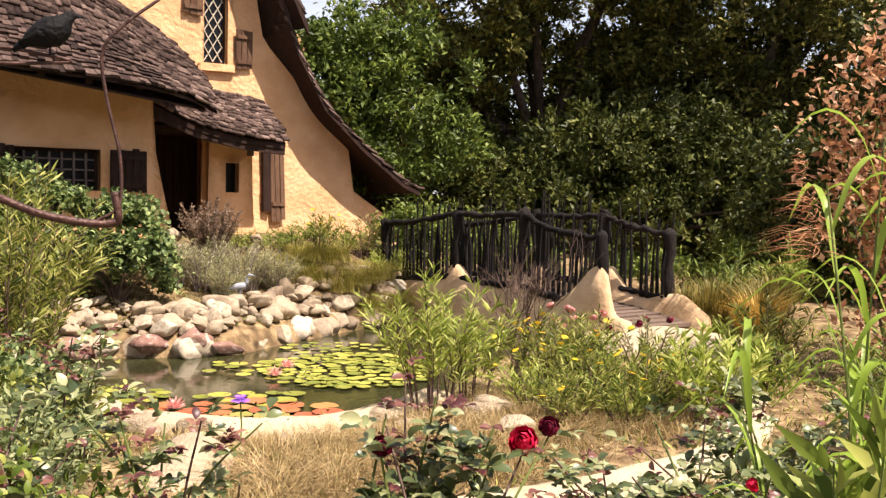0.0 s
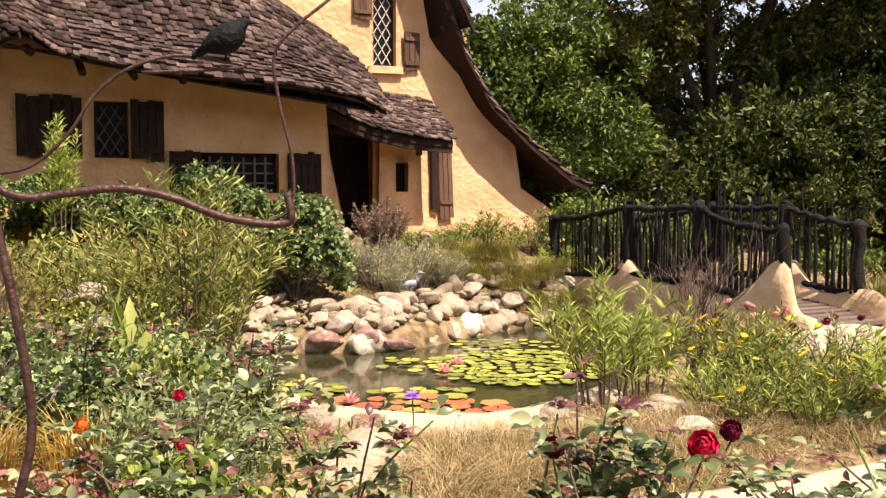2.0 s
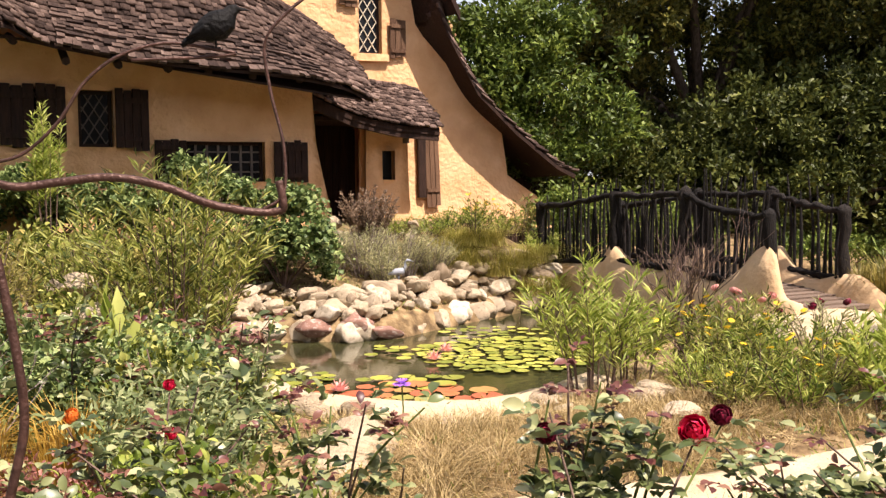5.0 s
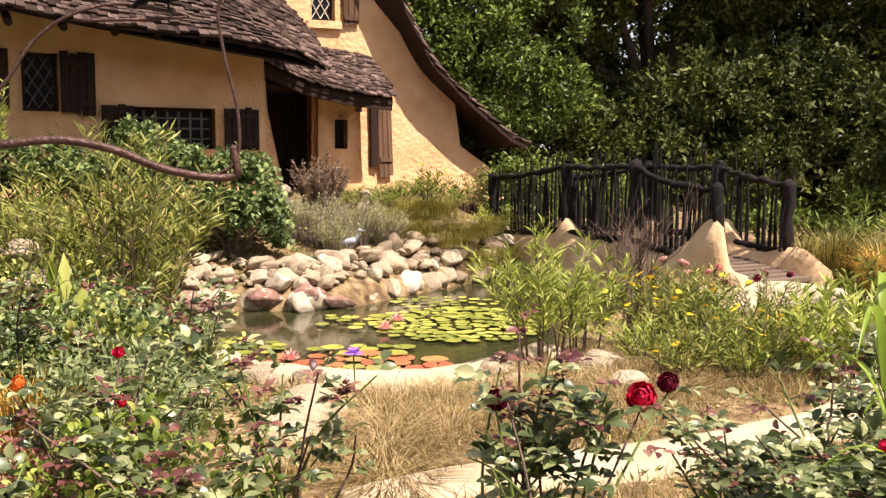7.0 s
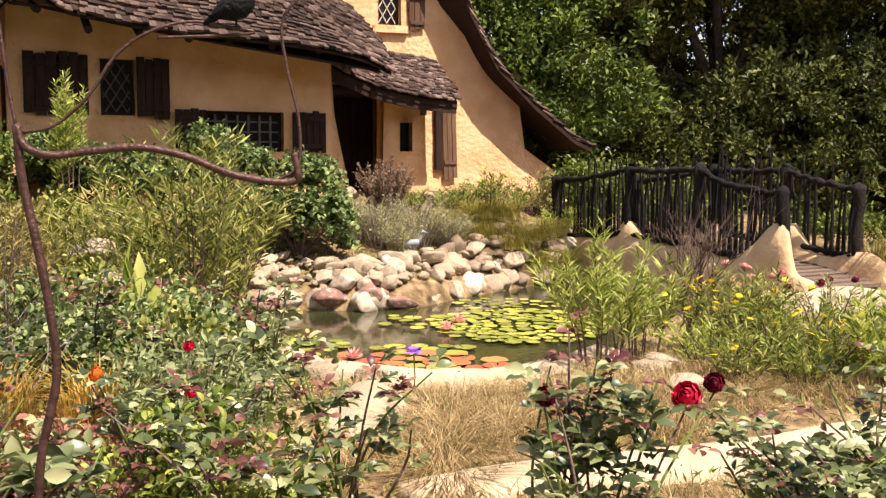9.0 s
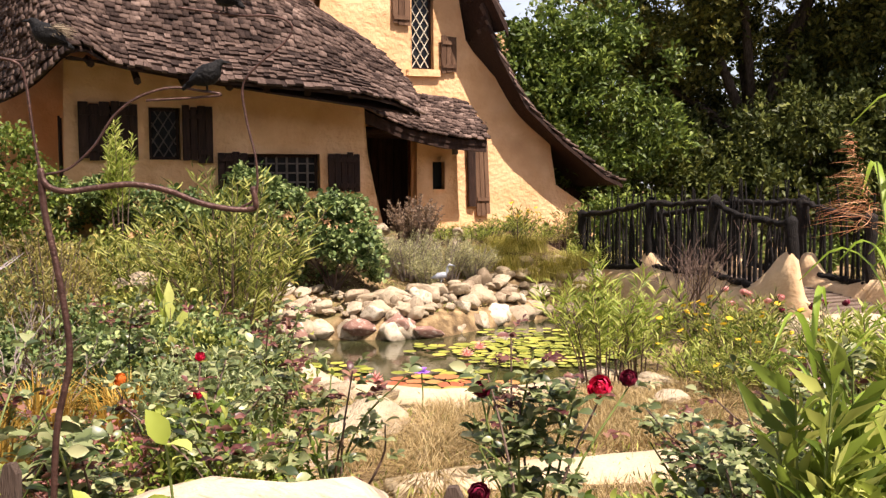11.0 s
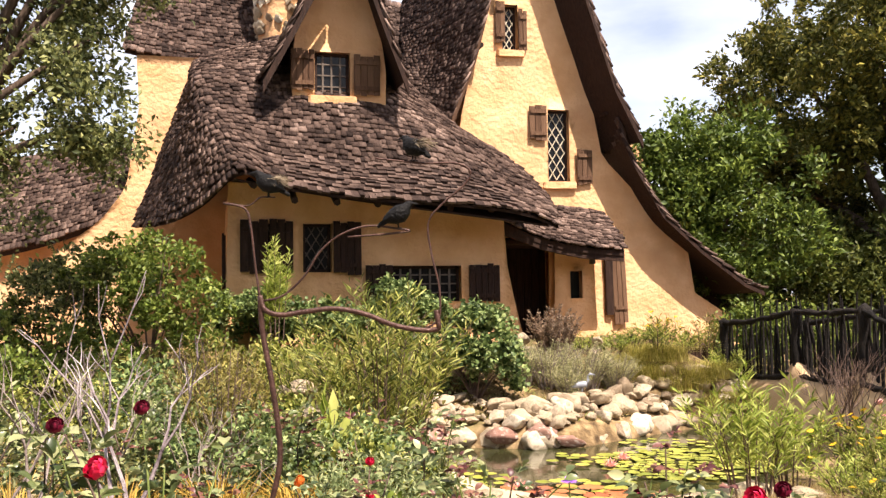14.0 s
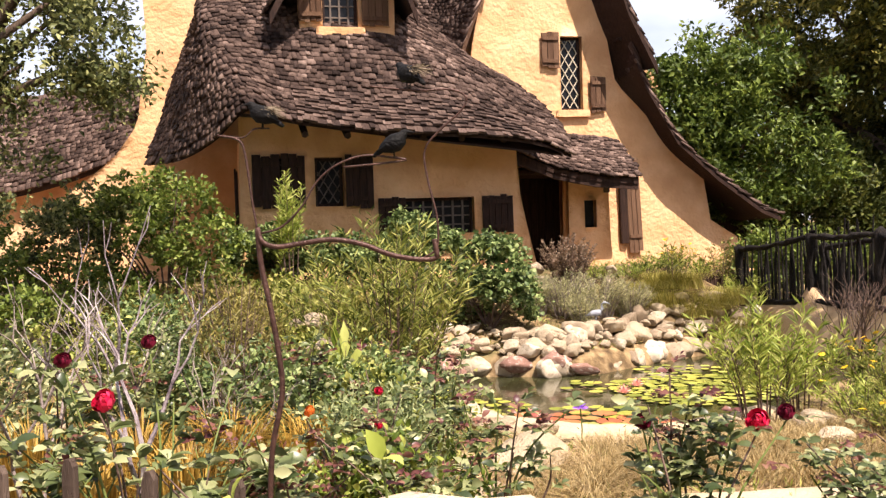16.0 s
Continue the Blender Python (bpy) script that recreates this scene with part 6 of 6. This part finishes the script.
for x, y, s in ((-3.2, 4.9, 1.0), (-3.9, 5.2, 1.0), (-2.9, 5.6, 0.8), (-4.6, 5.0, 1.1), (-3.6, 6.0, 0.9), (-4.9, 6.0, 1.1), (-2.6, 5.1, 0.7), (-5.6, 5.4, 1.2)):
    bush(x, y, [((0, 0, 0.42 * s), (0.5 * s, 0.42, 0.36 * s)), ((0.3, 0.1, 0.25), (0.4, 0.35, 0.25))], 2000, 0.048, random.choice((LEAF_ROSE, LEAF_GERANIUM, LEAF_OLEANDER, LEAF_GERANIUM)), "mixed low bush with small dark green leaves", 0.6, 0.07, broadleaf=True)
for x, y, h in ((-4.3, 5.9, 1.35), (-4.9, 6.9, 1.1), (-5.4, 7.6, 1.0), (-3.9, 5.3, 1.3), (-4.7, 6.2, 1.35)):
    shoots(x, y, 60, h, 0.42, 0.06, 0.013, 34, LEAF_TAWNY, "tawny brown-green juniper-like shrub", start=0.3, name="tawny_shrub")
for x, y in ((-6.6, 7.6), (-6.0, 8.6), (-7.6, 8.4), (-5.2, 9.4), (-4.9, 10.3), (-6.3, 9.7)):
    bush(x, y, [((0, 0, 0.5), (0.65, 0.5, 0.4)), ((-0.4, 0, 0.35), (0.5, 0.4, 0.3))], 2700, 0.07, random.choice((LEAF_GERANIUM, LEAF_OLEANDER, LEAF_TAWNY)), "low green bush on the bank below the cottage", 0.7, 0.07, broadleaf=True)
bush(-7.6, 5.6, [((0, 0, 1.0), (0.8, 0.6, 0.6)), ((0.7, 0.2, 0.6), (0.7, 0.5, 0.5)), ((-0.6, -0.2, 0.6), (0.7, 0.5, 0.5))], 5760, 0.07, LEAF_MID, "tall green leafy bush at the side of the garden", 0.5, 0.05, lump=0.2, per=12)
bush(-4.9, 3.6, [((0, 0, 0.5), (0.7, 0.6, 0.45))], 3240, 0.06, LEAF_ROSE, "low dark green bush behind the fence", 0.6, 0.07, broadleaf=True)
shoots(-2.9, 5.2, 7, 0.98, 0.14, 0.26, 0.075, 4, LEAF_FRESH, "yellow-green broad-bladed canna by the pond", category="plant", name="canna", start=0.1, rise=1.4)
for x, y, h in ((-2.45, 2.35, 1.15), (-2.1, 2.5, 1.05), (-2.95, 2.5, 1.1), (-1.75, 2.35, 0.85), (-2.55, 2.05, 0.85)):
    rose_bush(x, y, h, 0.4, 5, 85, "tall rose bush with large pale green leaves", 0.04, size=0.095, low=0.35)
# leafy plants by the pavement's right edge
for x, y, h in ((0.90, 2.0, 1.28), (1.05, 2.1, 1.3), (0.98, 1.96, 1.0), (1.25, 2.4, 1.3), (0.92, 2.2, 0.75), (1.16, 2.0, 1.08), (1.45, 2.2, 1.1)):
    shoots(x, y, 9, h, 0.12, 0.17, 0.038, 34, LEAF_FRESH if h < 1.1 else LEAF_BRIGHT, "tall leafy green milkweed with long leaves", category="plant", name="milkweed", stem=STEM, rise=0.6, start=0.2, flowers=(MARIGOLD, 1) if h < 0.8 else None)


def reed(x, y, h, lean, plume):
    th = empty("reed", "tall green reed with arching blades" + (" and a rusty plume" if plume else ""), "reed", base_at(x, y))
    c = spline([(0, 0, -0.05), (lean * 0.3, 0, h * 0.5), (lean, 0.02, h)], 12)
    part("cane", tube(c, np.linspace(0.008, 0.003, 12).tolist(), 6), STEM, th)
    for k in range(13):
        p = c[min(10, 1 + int(k * 0.75))]
        a = random.uniform(0, 6.283)
        ln = random.uniform(0.2, 0.4)
        d = np.array([math.cos(a), math.sin(a), 0])
        pts = spline([p, p + d * ln * 0.25 + [0, 0, ln * 0.6], p + d * ln * 0.6 + [0, 0, ln * 0.8], p + d * ln * 1.0 + [0, 0, ln * 0.45]], 9)
        s = np.array([-math.sin(a), math.cos(a), 0.2])
        w = 0.014 * np.sin(np.linspace(0.5, math.pi - 0.02, 9))
        v = np.concatenate([pts + s * w[:, None], pts - [0, 0, 0.006], pts - s * w[:, None]])
        f = [(i, i + 1, 10 + i, 9 + i) for i in range(8)] + [(9 + i, 10 + i, 19 + i, 18 + i) for i in range(8)]
        part("blade", (v, f), LEAF_REED, th, smooth=True)
    if plume:
        n = 170
        t = RNG.random(n)
        k = c[-1] + np.array([lean * 0.55, 0, 0.42 * h * 0.5])[None] * t[:, None] - np.array([0, 0, 0.25])
        d = unit(n) * np.array([1, 1, 0.3]) + np.array([np.sign(lean) * 0.6, 0, -0.1])
        blades("plume", k, k + d * 0.15 * (1.15 - t)[:, None], 0.0028, PLUME, th, bend=0.18)
    return th


random.seed(8)
for x, y, h, ln, pl in ((1.42, 3.05, 1.72, -0.16, True), (1.36, 2.95, 1.2, 0.1, False), (1.2, 3.2, 1.05, -0.15, False), (1.48, 3.1, 1.35, 0.05, False), (1.5, 3.3, 1.9, 0.06, True), (1.3, 2.75, 0.9, 0.1, False), (1.55, 2.9, 1.1, 0.12, False), (1.6, 3.2, 1.9, 0.1, True), (1.2, 2.9, 0.7, -0.1, False), (1.45, 2.7, 0.8, 0.0, False)):
    reed(x, y, h, ln, pl)

# flowers standing alone
vf = empty("water_lily", "violet water lily on a tall stem", "flower", (-1.42, 6.62, ground_z(-1.42, 6.62)))
part("stem", tube([(0, 0, -0.05), (0.01, 0, 0.15), (0.0, 0.0, 0.33)], 0.006, 6), STEM, vf)
part("bloom", VIOLET_HEAD, None, vf).matrix_basis = pose(0, 0, 0.35)
def petal(length, lift):
    vs = [(length * t, q * 0.24 * length * math.sin(math.pi * (0.12 + 0.84 * t)), lift * length * t ** 1.4 + 0.06 * length * abs(q)) for t in (0.0, 0.35, 0.7, 1.0) for q in (-1, 0, 1)]
    return mesh_of("petal", vs, grid_faces(4, 3), PINK, True)


PETALS = (petal(0.095, 0.35), petal(0.080, 0.85), petal(0.060, 1.5))
for x, y in ((-1.7, 10.35), (-1.75, 9.85), (-2.35, 8.25)):
    th = empty("water_lily", "pale pink water lily open on the pond", "flower", (x, y, WATER_Z + 0.03))
    for ring, me in enumerate(PETALS):
        for k in range(8 - ring):
            part("petal", me, None, th).matrix_basis = pose(0, 0, 0.006 * ring, random.uniform(-6, 6), 0, 360 * k / (8 - ring) + 22 * ring)

# fine dry grass standing over the open bed
n = 42000
gx, gy = RNG.uniform(-1.3, 2.3, n), RNG.uniform(3.9, 8.2, n)
way = spline([(-0.9, 4.05, 0), (-0.45, 4.4, 0), (0.3, 4.85, 0), (1.1, 5.3, 0), (1.9, 6.0, 0), (2.4, 7.2, 0), (2.7, 8.6, 0)], 60)
off = np.min(np.hypot(gx[:, None] - np.asarray(way)[None, :, 0], gy[:, None] - np.asarray(way)[None, :, 1]), axis=1)
ok = (pond_distance(gx, gy) > 0.35) & (off > 0.27 + 0.1 * RNG.random(n)) & (np.hypot((gx + 1.35) / 0.42, (gy - 5.25) / 0.68) > 1.0) & (np.sin(gx * 3.1 + np.sin(gy * 2.3) * 1.5) + np.sin(gy * 3.7 + gx) + RNG.uniform(-0.6, 1.6, n) > 0.1)
gx, gy = gx[ok], gy[ok]
gb = np.stack([gx, gy, height(gx, gy) - 0.01], 1)
gt = gb + np.stack([RNG.normal(0, 0.06, len(gx)), RNG.normal(0, 0.06, len(gx)), RNG.uniform(0.05, 0.20, len(gx))], 1)
tagged(blades("dry_grass", gb, gt, 0.005, LEAF_DRY, bend=0.15), "fine dry straw-coloured grass over the bed", "grass", kind="stuff")

# fallen leaves, straw and small weeds over the beds
n = 60000
lx, ly = RNG.uniform(-9, 5, n), RNG.uniform(2.0, 13.5, n)
ok = (pond_distance(lx, ly) > 0.08) & (np.sin(lx * 2.3 + np.sin(ly * 1.7) * 2) * np.sin(ly * 2.9 + lx) > -0.6)
lx, ly = lx[ok], ly[ok]
lb = np.stack([lx, ly, height(lx, ly) + 0.012], 1)
lt = lb + unit(len(lb)) * np.array([1, 1, 0.35]) * RNG.uniform(0.03, 0.10, (len(lb), 1))
lt[:, 2] = np.maximum(lt[:, 2], lb[:, 2] + 0.004)
is_green = RNG.random(len(lb)) < 0.4
for sel, mat, label in ((~is_green, LEAF_DRY, "dry fallen leaves and straw on the soil"), (is_green, LEAF_OLEANDER, "small green weeds sprouting on the soil")):
    ob = blades("litter", lb[sel], lt[sel] + np.array([0, 0, 0.05]) * (mat is LEAF_OLEANDER), 0.014, mat)
    tagged(ob, label, "litter", kind="stuff")

# ---- fence, gate boulder and ornaments ----
fence = empty("picket_fence", "low weathered grey picket fence along the pavement", "fence", (-0.7, 1.72, 0.0))
random.seed(4)


def picket(x, y, top, lean=0.0):
    w, t = 0.055, 0.014
    prof = [(-w / 2, -0.0), (w / 2, 0.0), (w / 2, top - 0.03), (w * 0.2, top), (-w * 0.25, top - 0.004), (-w / 2, top - 0.045)]
    vs = [(x + 0.7 + a + lean * z, y - 1.72 + d * t, z) for d in (-1, 1) for a, z in prof]
    n = len(prof)
    part("picket", (vs, [tuple(range(n)), tuple(reversed(range(n, 2 * n)))] + [(i, n + i, n + (i + 1) % n, (i + 1) % n) for i in range(n)]), FENCE_WOOD, fence)


for x, y, z in ((-3.6, 1.5, 0.82), (-3.3, 1.53, 0.84), (-3.0, 1.56, 0.83), (-2.65, 1.58, 0.85), (-2.31, 1.60, 0.84), (-2.08, 1.70, 0.86), (-1.73, 1.70, 0.84), (-1.37, 1.73, 0.83), (-0.04, 1.80, 0.83), (0.23, 1.80, 0.80), (0.5, 1.82, 0.82), (0.82, 1.85, 0.8), (1.15, 1.88, 0.82), (1.5, 1.9, 0.8)):
    picket(x, y, z, random.uniform(-0.03, 0.03))
part("rail", tube([(-3.0, -0.16, 0.42), (-1.6, -0.08, 0.44), (-0.55, 0.05, 0.42)], 0.022, 7), FENCE_WOOD, fence)
part("rail", tube([(0.45, 0.12, 0.42), (1.3, 0.15, 0.43), (2.3, 0.22, 0.41)], 0.022, 7), FENCE_WOOD, fence)
boulder = rock(-0.70, 1.66, 0.36, 0.52, "pale", (1.28, 0.62, 1.42), 0, "big flat-topped pale boulder set in the fence line")
boulder["group"] = "stones in the fence line"
for x, y, n, h in ((-0.42, 1.02, 5, 1.15), (-1.02, 1.25, 4, 0.93), (-0.3, 1.35, 4, 0.86), (-0.72, 1.2, 4, 0.90)):
    th = empty("rose_shoot", "fresh green rose shoot leaning over the fence", "rose shoot", (x, y, 0.03))
    c = spline([(0, 0.25, 0), (0.02, 0.05, h * 0.55), (0.0, 0.0, h - 0.05)], 9)
    part("cane", tube(c, np.linspace(0.006, 0.003, 9).tolist(), 6), STEM, th)
    p = c[[8, 8, 8, 7, 6][:n]]
    a = np.arange(n) * 1.9 + x * 5
    d = np.stack([np.cos(a) * 0.8, np.sin(a) * 0.35, np.where(np.arange(n) == 0, 1.0, -0.12)], 1)
    broad("foliage", p, p + d * 0.075, 0.048, LEAF_FRESH, th)

WIRES = [
    ([(-1.30, 1.84, 0.62), (-1.29, 1.86, 0.90), (-1.26, 1.89, 1.10), (-1.27, 1.89, 1.26), (-1.30, 1.89, 1.43), (-1.33, 1.89, 1.57), (-1.34, 1.89, 1.70)], 0.0105),
    ([(-1.34, 1.89, 1.70), (-1.32, 1.89, 1.65), (-1.27, 1.91, 1.63), (-1.19, 1.95, 1.64), (-1.09, 1.99, 1.65), (-0.99, 2.03, 1.63), (-0.90, 2.07, 1.59), (-0.81, 2.10, 1.57), (-0.75, 2.13, 1.57), (-0.74, 2.13, 1.59), (-0.75, 2.13, 1.64)], 0.0095),
    ([(-0.79, 2.11, 1.57), (-0.74, 2.13, 1.61), (-0.74, 2.14, 1.72), (-0.77, 2.14, 1.85), (-0.78, 2.14, 1.96), (-0.73, 2.16, 2.03), (-0.66, 2.20, 2.10), (-0.64, 2.21, 2.15), (-0.69, 2.19, 2.18), (-0.79, 2.15, 2.18), (-0.88, 2.11, 2.19), (-0.96, 2.07, 2.20)], 0.0040),
    ([(-1.33, 1.89, 1.68), (-1.26, 1.92, 1.70), (-1.19, 1.95, 1.77), (-1.14, 1.98, 1.86), (-1.07, 2.01, 1.92), (-0.98, 2.05, 1.95), (-0.89, 2.09, 1.94), (-0.84, 2.11, 1.93), (-0.92, 2.08, 1.92), (-1.05, 2.02, 1.91)], 0.0040),
    ([(-1.34, 1.89, 1.69), (-1.36, 1.89, 1.81), (-1.38, 1.89, 1.96), (-1.40, 1.88, 2.02), (-1.47, 1.85, 2.04)], 0.0045),
    ([(-1.46, 1.86, 2.04), (-1.39, 1.89, 2.03), (-1.35, 1.91, 2.06), (-1.30, 1.93, 2.06)], 0.0030),
]
wire = empty("wire_sculpture", "rusty bent wire stand carrying crow figures", "sculpture", (-1.25, 1.75, 0.0))
for pts, r in WIRES:
    c = spline(np.array(pts) - np.array([-1.25, 1.75, 0.0]), len(pts) * 5)
    if r > 0.010:
        c = np.concatenate([[(c[0][0], c[0][1], -0.05)], c])
    part("wire" if r < 0.006 else "arm" if r < 0.010 else "pole", tube(c, r, 9), RUST, wire, smooth=True)


def crow(x, y, z, turn, size, straw):
    """A crow figure: body, head, beak, tail and legs as one solid shape, with dry fibres on some backs."""
    shapes = []
    body = [(-0.31, 0.0, 0.08, 0.03), (-0.24, 0.0, 0.13, 0.09), (-0.10, 0, 0.19, 0.17), (0.04, 0, 0.25, 0.20), (0.14, 0, 0.33, 0.16), (0.19, 0, 0.40, 0.10), (0.23, 0, 0.445, 0.082), (0.28, 0, 0.465, 0.06), (0.32, 0, 0.465, 0.028), (0.38, 0, 0.46, 0.018), (0.45, 0, 0.445, 0.004)]
    shapes.append(tube([(a, b, c + 0.05) for a, b, c, _ in body], [r for *_, r in body], 12))
    shapes.append(tube([(-0.22, 0, 0.17), (-0.33, 0, 0.10), (-0.43, 0, 0.03)], [0.06, 0.055, 0.035], 6))
    for s in (-1, 1):
        shapes.append(tube([(-0.36, s * 0.06, 0.12), (-0.12, s * 0.125, 0.24), (0.09, s * 0.10, 0.34)], [0.012, 0.055, 0.035], 8))
        shapes.append(tube([(0.0, s * 0.05, 0.2), (0.01, s * 0.05, 0.0)], 0.013, 5))
        shapes.append(tube([(-0.05, s * 0.05, 0.004), (0.07, s * 0.055, 0.004)], 0.010, 5))
    if straw:
        for i in range(80):
            a = random.uniform(-0.2, 0.12)
            e = (a - random.uniform(0.15, 0.4), random.uniform(-0.25, 0.25), 0.33 + random.uniform(-0.14, 0.12))
            shapes.append(tube([(a, random.uniform(-0.08, 0.08), 0.40), e], [0.012, 0.003], 4))
    v, f = joined(shapes)
    ob = lone("crow_figure", ([(a * size, b * size, c * size) for a, b, c in v], f), FEATHER, "black painted crow figure with a dry-fibre back" if straw else "glossy black painted crow figure", "bird figure", (x, y, z), "crow figures on the wire stand", smooth=True, turn=turn)
    if straw:
        ob.data.materials.append(STRAW)
        first = len(ob.data.polygons) - 80 * 6
        for i in range(first, len(ob.data.polygons)):
            ob.data.polygons[i].material_index = 1
    return ob


random.seed(2)
crow(-0.83, 2.13, 2.190, 165, 0.175, True)
crow(-0.88, 2.09, 1.940, 20, 0.175, False)
crow(-1.32, 1.92, 2.060, 200, 0.175, True)
heron = lone("heron_ornament", joined([tube([(-0.18, 0, 0.16), (-0.05, 0, 0.2), (0.08, 0, 0.22), (0.12, 0, 0.28), (0.11, 0, 0.36), (0.15, 0, 0.40), (0.26, 0, 0.37)], [0.01, 0.06, 0.055, 0.028, 0.02, 0.026, 0.004], 10), tube([(0, 0.02, 0.18), (0.0, 0.02, -0.02)], 0.008, 5), tube([(0, -0.02, 0.18), (0.01, -0.02, -0.02)], 0.008, 5)]), material("grey_painted_metal", [(0.12, 0.13, 0.16), (0.34, 0.36, 0.40)], 9, 0.5, 0.2), "small blue-grey heron ornament standing on the rocks", "ornament", (-2.66, 12.30, 0.24), smooth=True, turn=20)
heron.scale = (0.8, 0.8, 0.8)
